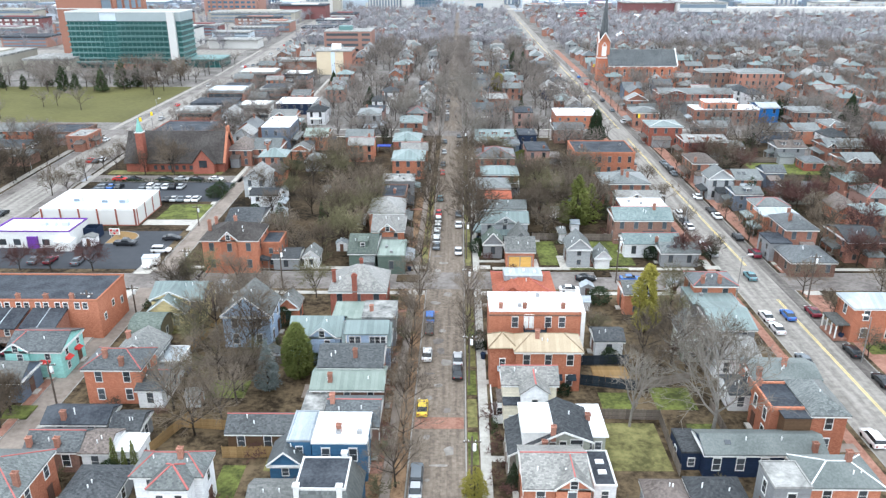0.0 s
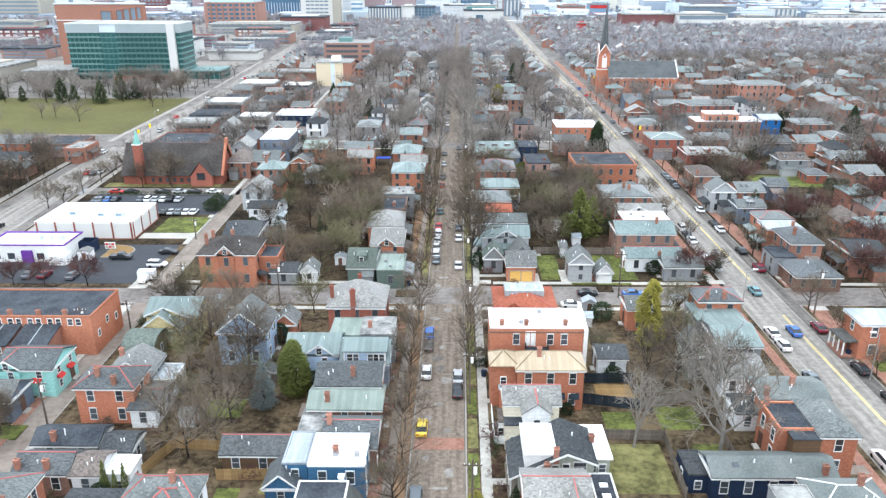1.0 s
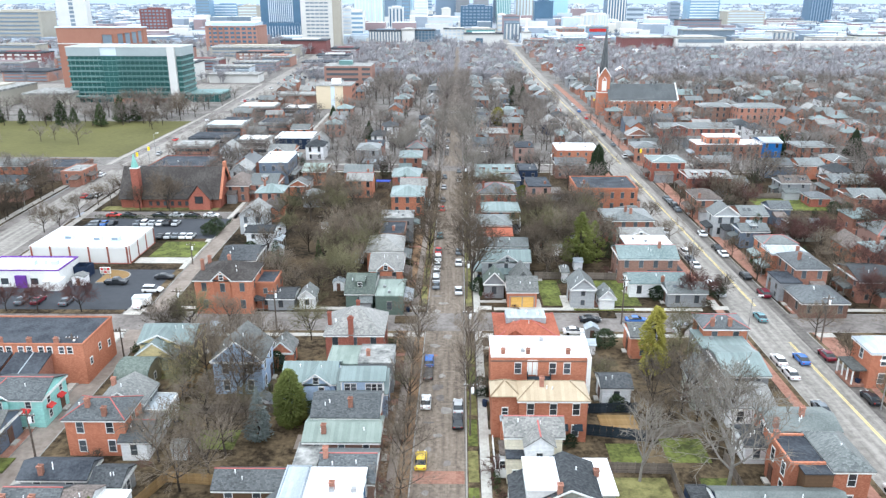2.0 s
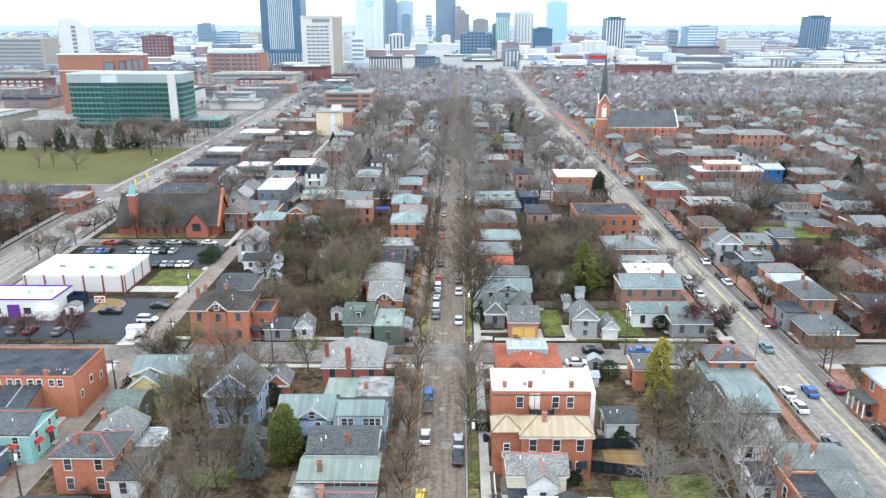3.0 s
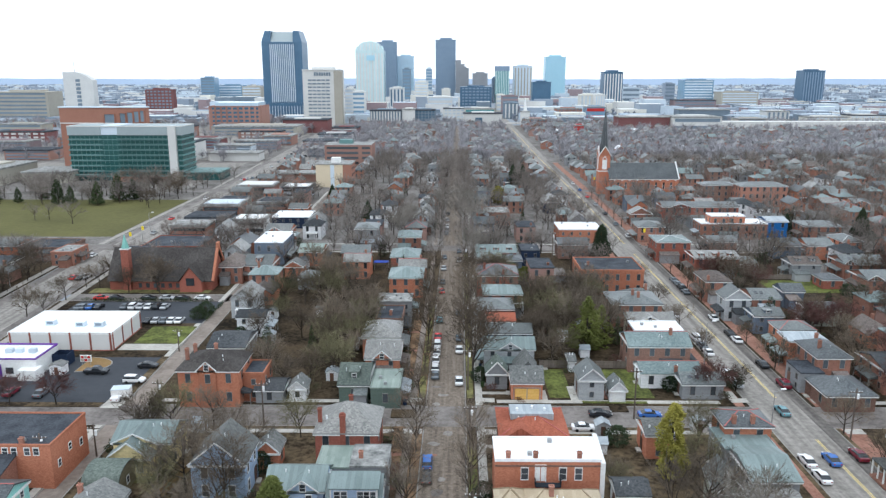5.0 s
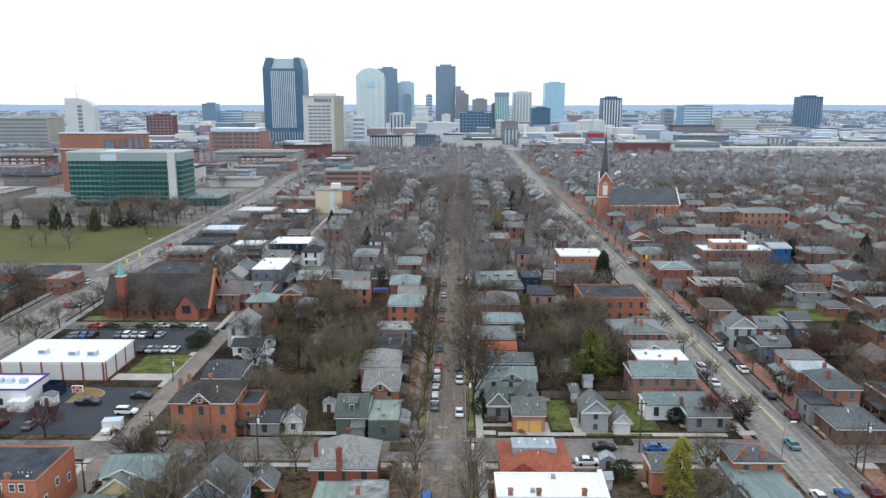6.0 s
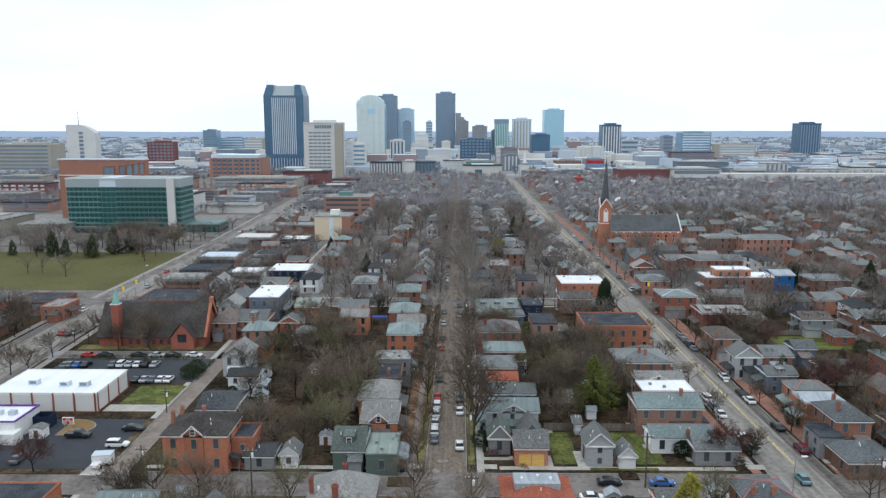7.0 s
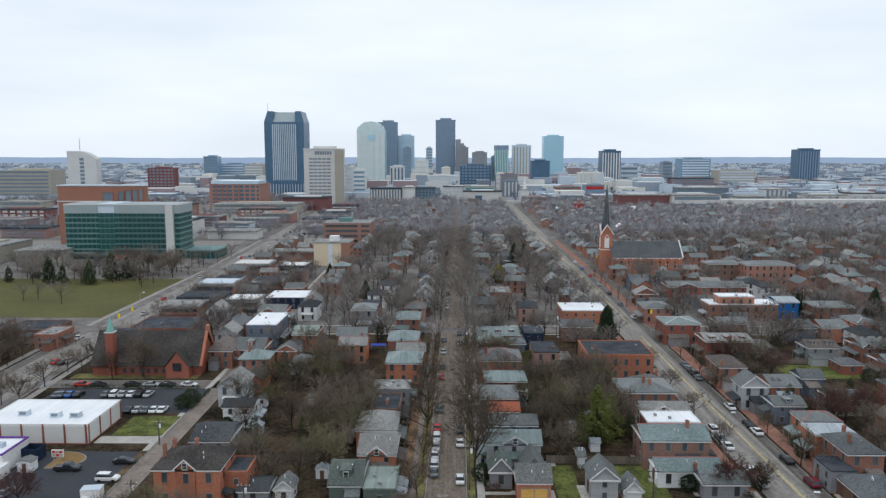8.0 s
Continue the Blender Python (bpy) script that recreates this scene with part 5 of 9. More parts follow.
house(28.6, 214.2, 36.6, 222.5, 4.0, 0, "flat", "brick_brown", "tar_dark")
house(89.9, 205.4, 95.6, 211.5, 4.6, 1.5, "gable_x", "wood_slateblue", "slate_dark")
FOOTPRINTS.append((48.6, 236, 57.5, 261))
lawn(23.0, 226.0, 36.8, 247.5, "asphalt", "dark asphalt yard behind the houses")
house(23.2, 249.8, 29.4, 259.7, 5.2, 0, "flat", "wood_navy", "tar_dark")
house(45.5, 318.5, 52.3, 329.3, 5, 1.48, "hip", "brick_orange", "metal_teal")
house(10.2, 319.2, 25.0, 334.9, 5, 0, "flat", "brick_orange", "tar_pale")
house(42.3, 347.8, 50.5, 358.6, 5, 2.4, "gable_y", "wood_navy", "slate_pale")
# east of the wide street
house(68.6, 112.5, 77.2, 118.4, 6.6, 1.48, "hip", "brick_orange", "metal_grey", porch='W')
house(70.4, 140.9, 79.6, 150.0, 3.3, 2.0, "hip", "brick_brown", "slate_dark")
house(73.7, 152.2, 80.4, 161.8, 6.4, 1.78, "hip", "brick_dull", "slate_dark", chimneys=((75.3, 155.2),))
house(69.3, 149.3, 73.9, 155.9, 4.2, 0, "flat", "wood_grey", "tar_dark")
house(73.0, 162.9, 81.0, 168.8, 6, 1.04, "hip", "brick_orange", "metal_grey", chimneys=((78.6, 163.3),))
house(74.2, 170.7, 82.0, 176.6, 5.8, 1.2, "hip", "brick_orange", "slate_grey", cap='red')
house(90.0, 189.8, 97.2, 197.1, 4.2, 1.18, "gable_x", "wood_sage", "slate_dark")
house(70.1, 193.6, 76.4, 199.7, 6, 2.6, "gable_y", "wood_pale", "slate_grey")
house(79.3, 198.6, 86.4, 208.3, 4.6, 1.48, "gable_x", "brick_orange", "slate_grey", skylights=2)
house(74.0, 184.2, 80.9, 191.0, 4.6, 1.18, "gable_x", "wood_slateblue", "slate_grey", dormer=True)
house(70.8, 210.2, 77.6, 221.0, 6, 1.33, "hip", "brick_orange", "shingle_brown", chimneys=((71.3, 210.6),))
house(76.4, 237.3, 90.0, 247.7, 6, 1.18, "gable_x", "brick_red", "slate_pale", chimneys=((83.5, 237.7),), dormer=True)
house(91.1, 238.0, 96.0, 247.7, 4, 1.04, "gable_x", "wood_grey", "slate_grey")
house(95.6, 291.0, 120.9, 300.6, 6.2, 0, "flat", "brick_orange", "metal_white")
house(99.4, 291.4, 112.2, 298.0, 9, 0, "flat", "brick_orange", "metal_white")
house(122.6, 295.2, 130.4, 306.0, 6.4, 1.04, "gable_x", "wood_bright_blue", "metal_grey")
house(133.9, 288.2, 147.6, 299.0, 6, 1.18, "hip", "brick_orange", "slate_grey")
house(90.3, 324.3, 122.3, 335.1, 7, 1.48, "gable_x", "brick_red", "slate_grey", cross=(93.3, 101.9))
house(75.2, 318.9, 84.1, 324.8, 5, 2.4, "gable_y", "brick_orange", "slate_pale")
house(70.6, 286.3, 80.4, 297.1, 6, 1.33, "hip", "brick_orange", "slate_grey")
house(69.5, 255.9, 80.6, 266.7, 7, 1.04, "hip", "brick_red", "metal_teal", cap='white')
house(91.0, 267.4, 100.5, 277.3, 4.6, 1.18, "gable_x", "brick_brown", "slate_grey")
house(111.0, 261.0, 120.3, 271.8, 4.6, 1.63, "gable_x", "wood_slateblue", "slate_dark")
house(121.7, 259.3, 130.4, 270.1, 5, 1.63, "gable_x", "brick_orange", "slate_grey")
house(105.0, 234.0, 113.9, 241.5, 5, 1.63, "gable_x", "wood_grey", "shingle_brown", dormer=True)
house(109.6, 223.3, 115.4, 229.8, 3, 1.04, "hip", "brick_red", "slate_dark")
house(121.4, 234.2, 134.2, 245.0, 5, 1.63, "gable_x", "brick_orange", "slate_grey", cross=(121.1, 124.0), skylights=2)
house(118.5, 215.8, 127.9, 226.6, 5, 1.63, "gable_x", "brick_orange", "slate_grey", cross=(118.2, 122.4))
house(136.7, 266.0, 143.6, 276.8, 5, 1.33, "hip", "brick_orange", "slate_grey", cap='white')
house(123.8, 375.1, 139.9, 385.3, 9, 1.18, "hip", "brick_brown", "slate_grey")
house(138.2, 364.4, 160.3, 375.2, 10, 1.48, "hip", "brick_orange", "slate_grey")
house(179.4, 340.0, 186.4, 350.8, 6, 1.48, "gable_x", "brick_orange", "slate_grey", cross=(179.1, 185.5))
house(85.4, 148.4, 92.9, 159.2, 5, 1.48, "gable_x", "brick_dull", "shingle_dark")
# red awnings of the aqua house
for ax, ay, az, turn in ((4.16, -1.9, 2.6, 90), (4.16, 1.2, 2.6, 90), (1.6, -3.66, 2.7, 0)):
    part("awning", ([(-0.75, 0, 0.45), (0.75, 0, 0.45), (0.75, -0.8, 0), (-0.75, -0.8, 0), (-0.75, 0, 0), (0.75, 0, 0)], [(3, 2, 1, 0), (0, 4, 3), (1, 2, 5), (2, 3, 4, 5)]), "red_paint", aqua_house, "red fabric window awning", at=(ax, ay, az), rz=turn)

# fallen leaves along the kerb of the brick street
for y0, y1 in ((62, 134), (144, 200)):
    setting("verge", slab(off(main_x, -5.65), off(main_x, -3.95), y0, y1, 0.05, GROUND + 0.02, 3), "leaf_litter", "verge under brown fallen leaves", "ground")
    setting("verge", slab(off(main_x, -9.0), off(main_x, -7.05), y0, y1, 0.05, GROUND + 0.0165, 3), "leaf_litter", "garden edge under brown fallen leaves", "ground")
# worn and mended places of the brick street
prnd = random.Random(17)
for i in range(26):
    py = 66 + (i / 26) ** 1.2 * 90
    pw, pl = prnd.uniform(0.8, 2.6), prnd.uniform(0.6, 2.6)
    px = float(main_x(py)) + prnd.uniform(-2.4, 2.4 - pw * 0.5)
    mt, tx = prnd.choice((("brick_walk", "reddish patch of newer paving bricks"), ("asphalt_pale", "pale worn patch in the brick street"), ("asphalt", "grey asphalt patch in the brick street"), ("asphalt_pale", "pale worn patch in the brick street")))
    n, jag = 9, []
    for k in range(n):
        an = 2 * math.pi * k / n
        rr = prnd.uniform(0.7, 1.1)
        jag.append((px + pw / 2 * rr * math.cos(an), py + pl / 2 * rr * math.sin(an)))
    z = 0.0165 + 0.0012 * (i % 5)
    setting("road_patch", ([(x, y, z) for x, y in jag] + [(x, y, -0.05) for x, y in jag], [tuple(range(n))] + [(k, n + k, n + (k + 1) % n, (k + 1) % n) for k in range(n)]), mt, tx, "road patch")
setting("road_patch", box(main_x(88) - 3.5, 86.6, -0.05, main_x(88) + 3.5, 89.4, 0.0232), "brick_walk", "band of redder bricks across the street", "road patch")
# garden paths and paved yards beside the houses
GARDEN = [h for h in HOMES if h[3] < 200]
for i, (x0, y0, x1, y1) in enumerate(GARDEN):
    ym, mx, tx = (y0 + y1) / 2, float(main_x(y0)), float(third_x(y0))
    z = GROUND + 0.040 + 0.0008 * (i % 9)
    if 6.5 < x0 - mx < 14:
        setting("path", box(mx + 7.1, ym - 0.6, 0.05, x0, ym + 0.6, z), "concrete", "concrete path to a house door", "path")
    elif -18 < x1 - mx < -7.5:
        setting("path", box(x1, ym - 0.6, 0.05, mx - 7.0, ym + 0.6, z), "brick_walk", "brick path to a house door", "path")
    if i % 3 == 0 and abs(x0) < 75:
        s = 1 if (x0 + x1) / 2 < mx else -1
        xa = x0 - 3.2 if s > 0 else x1 + 0.1
        setting("yard_paving", box(xa, y0 + 0.6, 0.05, xa + 3.0, y0 + prnd.uniform(2.5, 4.5), z + 0.009), ("brick_walk", "concrete", "lane_gravel")[i % 9 // 3], "small paved yard beside a house", "yard")
    if i % 4 == 1 and abs(x0) < 75:
        xa = prnd.uniform(x0 - 4, x1)
        setting("lawn", box(xa, y0 - 4.2, 0.05, xa + prnd.uniform(2.5, 4.5), y0 - 0.8, z + 0.018), prnd.choice(("lawn", "lawn_dry", "soil")), "patch of winter garden", "lawn")

# ---- larger buildings of the quarter ----
def block(name, x0, y0, x1, y1, h, wall, label, category="building"):
    ob = thing(name, (x0 + x1) / 2, (y0 + y1) / 2, 0.0, label, category)
    FOOTPRINTS.append((x0 - 1, y0 - 1, x1 + 1, y1 + 1))
    part("wall", box(-(x1 - x0) / 2, -(y1 - y0) / 2, 0, (x1 - x0) / 2, (y1 - y0) / 2, h), wall, ob)
    return ob, x1 - x0, y1 - y0


def rim(w, d, h, t=0.3, up=0.5, out=0.06):
    x, y = w / 2 + out, d / 2 + out
    return join(box(-x, -y, h - 0.3, x, -y + t, h + up), box(-x, y - t, h - 0.3, x, y, h + up), box(-x, -y + t, h - 0.3, -x + t, y - t, h + up), box(x - t, -y + t, h - 0.3, x, y - t, h + up))


def white_store():
    ob, w, d = block("store_building", -101, 171, -77.2, 187, 4.3, "stone_pale", "long white flat-roofed store with red brick pilasters", "store")
    part("roof", box(-w / 2 + 0.2, -d / 2 + 0.2, 4.25, w / 2 - 0.2, d / 2 - 0.2, 4.4), "metal_white", ob)
    part("parapet", rim(w, d, 4.3, 0.3, 0.25), "trim_white", ob)
    for i in range(6):
        part("pilaster", box(-0.2, -0.12, 0, 0.2, 0.1, 4.5), "brick_red", ob, "red brick pilaster", at=(-w / 2 + 0.4 + i * (w - 0.8) / 5, -d / 2, 0))
    for i in range(4):
        part("pilaster", box(-0.1, -0.2, 0, 0.13, 0.2, 4.5), "brick_red", ob, "red brick pilaster", at=(w / 2, -d / 2 + 0.4 + i * (d - 0.8) / 3, 0))
    for x, y in ((-4.9, -2), (2.6, -3), (7, -3)):
        unit = part("roof_unit", join(box(-1.0, -0.8, 0, 1.0, 0.8, 1.1), box(-1.15, -0.95, 0, 1.15, 0.95, 0.15)), "stone_grey", ob, "grey rooftop air unit", at=(x, y, 4.4))
        part("lid", box(-1.05, -0.85, 1.1, 1.05, 0.85, 1.2), "lamp_head", unit, "white lid")
        part("grille", box(-0.7, -0.83, 0.3, 0.7, -0.79, 0.9), "stone_dark", unit)
    part("plinth", box(-w / 2 - 0.08, -d / 2 - 0.1, 0, w / 2 + 0.1, d / 2 + 0.1, 0.35), "brick_red", ob)


def snack_bar():
    ob, w, d = block("restaurant", -104, 155.5, -86.2, 164.5, 3.9, "trim_white", "white fast food restaurant with a purple roof stripe", "restaurant")
    part("roof", box(-w / 2 + 0.3, -d / 2 + 0.3, 3.8, w / 2 - 0.3, d / 2 - 0.3, 3.95), "metal_white", ob)
    part("parapet", rim(w, d, 3.9, 0.3, 0.4), "trim_white", ob)
    part("stripe", rim(w, d, 4.35, 0.36, -0.02, 0.1), "purple_paint", ob, "purple stripe round the roof edge")
    part("entrance", box(-1.2, -0.5, 0, 1.2, 0.1, 3.0), "purple_paint", ob, "purple entrance bay", at=(w * 0.02, -d / 2, 0))
    for i in range(5):
        part("window", box(-0.8, -0.06, 0.9, 0.8, 0.02, 2.3), "pane", ob, at=(-w / 2 + 2.2 + i * 3.3, -d / 2 - 0.01, 0))
    for x in (1, 3.2, 6):
        part("roof_unit", box(-0.7, -0.6, 0, 0.7, 0.6, 0.9), "stone_grey", ob, "white rooftop air unit", at=(x, 0, 3.95))
    part("annex", box(w / 2 - 3, -d / 2 - 2, 0, w / 2 + 0.8, -d / 2 + 1, 2.4), "trim_white", ob)


def brick_church():
    x0, x1, y0, y1, h = -100, -69.8, 220.6, 233.4, 2.8
    ob = thing("church", (x0 + x1) / 2, (y0 + y1) / 2, GROUND, "brown-roofed brick church with a small green spire", "church")
    FOOTPRINTS.append((x0 - 1, y0 - 1, x1 + 1, y1 + 1))
    w, d = x1 - x0, y1 - y0
    part("wall", wall_shape(w, d, h, 8.6, "gable_x"), "brick_red", ob)
    part("end_parapet", join(bar((w / 2 + 0.35, -d / 2 - 0.5, h), (w / 2 + 0.35, 0, h + 9.3), 0.7, 0.7), bar((w / 2 + 0.35, d / 2 + 0.5, h), (w / 2 + 0.35, 0, h + 9.3), 0.7, 0.7), box(w / 2 + 0.05, -0.9, h + 8.2, w / 2 + 0.75, 0.9, h + 10.2)), "brick_orange", ob, "brick parapet of the east gable")
    (v, f), _ = roof_shape(w, d, h, 8.6, "gable_x", 0.5)
    part("roof", (v, f), "shingle_church", ob, "steep grey-brown shingle roof")
    tw = part("tower", box(-1.1, -1.1, 0, 1.1, 1.1, 12.5), "brick_red", ob, at=(-w / 2 + 5.4, -d / 2 + 0.4, 0))
    part("spire", tube(0, 0, 12.5, 16.6, 1.15, 0.05, 8), "copper_green", tw, "green copper spire")
    part("cornice", box(-1.25, -1.25, 12.2, 1.25, 1.25, 12.5), "trim_white", tw)
    gw = shift(wall_shape(6.4, 6, h + 0.4, 4.6, "gable_y"), w / 2 - 5.6, -d / 2 + 0.6, 0)
    part("transept", gw, "brick_red", ob)
    (v, f), _ = roof_shape(6.4, 6, h + 0.4, 4.6, "gable_y", 0.4)
    part("transept_roof", shift((v, f), w / 2 - 5.6, -d / 2 + 0.6, 0), "shingle_church", ob)
    part("window", box(-1.2, -0.1, 2.0, 1.2, 0.05, 4.2), "pane", ob, at=(w / 2 - 5.6, -d / 2 - 2.45, 0))
    for i in range(6):
        part("window", box(-0.5, -0.06, 0.7, 0.5, 0.02, 2.0), "pane", ob, at=(-w / 2 + 9 + i * 2.2, -d / 2 - 0.01, 0))


def steeple_church():
    x0, x1, y0, y1 = 83.0, 118.5, 398.5, 414.5
    w, d, h = x1 - x0, y1 - y0, 9.0
    ob = thing("church", (x0 + x1) / 2, (y0 + y1) / 2, 0, "orange brick church with grey slate roof and tall dark steeple", "church")
    FOOTPRINTS.append((x0 - 6, y0 - 1, x1 + 1, y1 + 1))
    part("wall", wall_shape(w, d, h, 7.4, "gable_x"), "brick_orange", ob)
    (v, f), _ = roof_shape(w, d, h, 7.4, "gable_x", 0.5)
    part("roof", (v, f), "slate_dark", ob, "steep grey slate roof")
    part("cornice", box(-w / 2 - 0.3, -d / 2 - 0.3, h - 0.6, w / 2 + 0.3, -d / 2 + 0.1, h - 0.1), "trim_white", ob)
    part("end_gable", join(bar((w / 2 + 0.2, -d / 2 - 0.6, h), (w / 2 + 0.2, 0, h + 7.9), 0.5, 0.5), bar((w / 2 + 0.2, d / 2 + 0.6, h), (w / 2 + 0.2, 0, h + 7.9), 0.5, 0.5)), "trim_white", ob, "white stone gable coping")
    for i in range(9):
        x = -w / 2 + 2.4 + i * (w - 4) / 8
        b = part("buttress", box(-0.35, -0.8, 0, 0.35, 0.1, h - 1), "brick_orange", ob, at=(x, -d / 2, 0))
        part("buttress_cap", box(-0.4, -0.85, h - 1, 0.4, 0.1, h - 0.7), "trim_white", b)
        if i < 8:
            add_window(ob, "tall", (x + 2.0, -d / 2 - 0.01, 4.6), 0)
            part("window_arch", box(-0.5, -0.06, 5.6, 0.5, 0.02, 7.0), "pane", ob, at=(x + 2.0, -d / 2 - 0.01, 0))
    tw = part("tower", box(-2.9, -2.9, 0, 2.9, 2.9, 20.5), "brick_orange", ob, at=(-w / 2 - 2.2, 0, 0))
    for s, rz in ((0, 0), (1, -90)):
        c = math.cos(radians(rz)), math.sin(radians(rz))
        at = (0, -2.92, 0) if rz == 0 else (-2.92, 0, 0)
        part("belfry_opening", join(box(-1.2, -0.1, 13.2, 1.2, 0.06, 18.2), bar((-1.2, -0.02, 18.2), (0, -0.02, 20.2), 0.16, 0.3), bar((1.2, -0.02, 18.2), (0, -0.02, 20.2), 0.16, 0.3)), "trim_white", tw, "white belfry louvre", at=at, rz=rz)
        part("gable", ([(-3.1, -0.15, 20.3), (3.1, -0.15, 20.3), (0, -0.15, 25.0), (-3.1, 0.3, 20.3), (3.1, 0.3, 20.3), (0, 0.3, 25.0)], [(0, 1, 2), (4, 3, 5), (0, 2, 5, 3), (1, 4, 5, 2), (0, 3, 4, 1)]), "brick_orange", tw, at=at, rz=rz)
        part("gable_coping", join(bar((-3.3, -0.12, 20.2), (0, -0.12, 25.2), 0.5, 0.35), bar((3.3, -0.12, 20.2), (0, -0.12, 25.2), 0.5, 0.35)), "trim_white", tw, "white gable coping", at=at, rz=rz)
    part("spire", tube(0, 0, 20.4, 46.5, 2.6, 0.05, 8), "slate_dark", tw, "tall dark slate spire")
    part("tower_band", box(-3.05, -3.05, 12.0, 3.05, 3.05, 12.5), "trim_white", tw)


def teal_office():
    x0, x1, y0, y1 = -225.5, -158.8, 452, 474
    ob, w, d = block("office_building", x0, y0, x1, y1, 27, "glass_teal", "teal glass office block with pale horizontal bands", "office building")
    left, right, half = -w / 2, w / 2, d / 2
    for i in range(8):
        z = 2.2 + i * 3.1
        part("floor_band", box(left - 0.5, -half - 0.7, z + 0.2, left + 19.4, half + 0.4, z + 1.1), "steel_teal", ob, "pale teal metal band")
        part("floor_band", box(left + 29.2, -half - 0.7, z + 0.2, right + 0.5, half + 0.4, z + 1.1), "steel_teal", ob, "pale teal metal band")
        part("ledge", box(left + 19.4, -half - 0.25, z + 0.3, left + 29.2, -half + 0.1, z + 0.75), "steel_teal", ob)
        part("sun_shade", box(left + 29.2, -half - 1.3, z + 1.15, right - 9.5, -half - 0.7, z + 1.3), "steel_teal", ob, "thin pale sun shade")
    for i in range(22):
        part("mullion", box(-0.06, -0.22, 1, 0.06, 0.1, 26.4), "steel_teal", ob, at=(left + 1.5 + i * (w - 10) / 21, -half, 0))
    part("glass_recess", box(left + 19.6, -half - 0.12, 1.5, left + 29.0, -half + 0.2, 26.6), "glass_teal", ob, "darker middle bay")
    part("top_screen", box(left - 0.4, -half - 0.6, 27.0, left + 19.4, half + 0.4, 32.2), "screen_grey", ob, "pale grey roof screen")
    part("top_screen", box(left + 19.42, -half - 0.2, 27.2, left + 29.18, half + 0.2, 32.6), "stone_grey", ob, "pale middle roof screen")
    part("top_screen", box(left + 29.2, -half - 0.6, 27.0, right + 0.4, half + 0.4, 32.2), "screen_grey", ob, "pale grey roof screen")
    part("screen_edge", rim(w + 1, d + 1.4, 32.2, 0.4, 0.25, 0), "stone_pale", ob)
    part("stair_tower", box(-2.2, -1.5, 0, 2.2, 3, 32.4), "stone_pale", ob, "pale vertical stair tower", at=(right - 5.0, -half - 0.7, 0))
    part("podium", box(right + 0.6, -half + 2, 0, right + 21, half, 4.6), "glass_teal", ob, "low glazed podium")
    part("podium_roof", box(right + 0.6, -half + 0.6, 4.6, right + 21.6, half + 0.4, 5.3), "steel_teal", ob)
    for i in range(7):
        part("podium_post", box(-0.15, -0.2, 0, 0.15, 0.1, 4.6), "steel_teal", ob, at=(right + 2 + i * 3, -half + 2, 0))
    part("garden_wall", box(left + 27, -half - 7, 0, right - 8, -half - 6.4, 3.4), "brick_office", ob, "low orange brick wall")
    part("entrance_roof", box(left - 1.5, -half - 4, 3.6, left + 17, -half - 0.8, 4.2), "steel_teal", ob)
    wl_, wr, wf = left - 31.5, left + 25.3, half + 31
    part("brick_wing", box(wl_, wf, 0, wr, wf + 6, 40.6), "brick_office", ob, "orange brick wing with openings in its parapet")
    part("wing_coping", box(wl_ - 0.4, wf - 0.5, 40.6, wr + 0.4, wf + 6.4, 41.4), "stone_grey", ob)
    part("wing_ledge", box(wl_ - 0.2, wf - 0.5, 30.4, left + 5, wf - 0.02, 31.0), "stone_pale", ob)
    # dark panels on the wall stand for the shade of open recesses
    for xa, xb, za, zb in ((-1.8, 4.6, 30.0, 36.4), (8.4, 11.8, 30.5, 37.0), (13.3, 16.6, 30.8, 37.6), (17.8, 20.7, 31.2, 38.2), (21.9, 24.2, 31.6, 38.8)):
        part("wing_opening", box(left + xa, wf - 0.15, za, left + xb, wf + 0.1, zb), "stone_dark", ob)
        part("opening_frame", join(box(left + xa - 0.5, wf - 0.6, za - 0.5, left + xb + 0.5, wf - 0.02, za), box(left + xa - 0.5, wf - 0.6, zb, left + xb + 0.5, wf - 0.02, zb + 0.5),
                                   box(left + xa - 0.5, wf - 0.6, za, left + xa, wf - 0.02, zb), box(left + xb, wf - 0.6, za, left + xb + 0.5, wf - 0.02, zb)), "brick_office", ob)


def beige_block():
    ob, w, d = block("office_building", -75.5, 426, -55.8, 444, 13, "plaster_tan", "square beige office block with an orange brick side", "office building")
    part("side_wall", box(w / 2 - 4.6, -d / 2 - 0.12, 0, w / 2 + 0.2, d / 2, 13), "brick_office", ob, "orange brick side wall")
    part("roof", box(-w / 2 - 0.3, -d / 2 - 0.3, 12.8, w / 2 + 0.4, d / 2 + 0.3, 13.3), "tar_pale", ob)
    part("penthouse", box(-2, -3, 13.3, 3, 2, 16), "trim_white", ob)
    part("recess", box(-1.2, -0.1, 0, 1.0, 0.1, 12.6), "stone_grey", ob, at=(-0.5, -d / 2, 0))
    for i in range(3):
        for j in range(4):
            part("window", box(-0.1, -0.8, 0, 0.1, 0.8, 1.6), "pane", ob, at=(w / 2 + 0.2, -d / 2 + 3 + j * 4, 2.2 + i * 3.6))


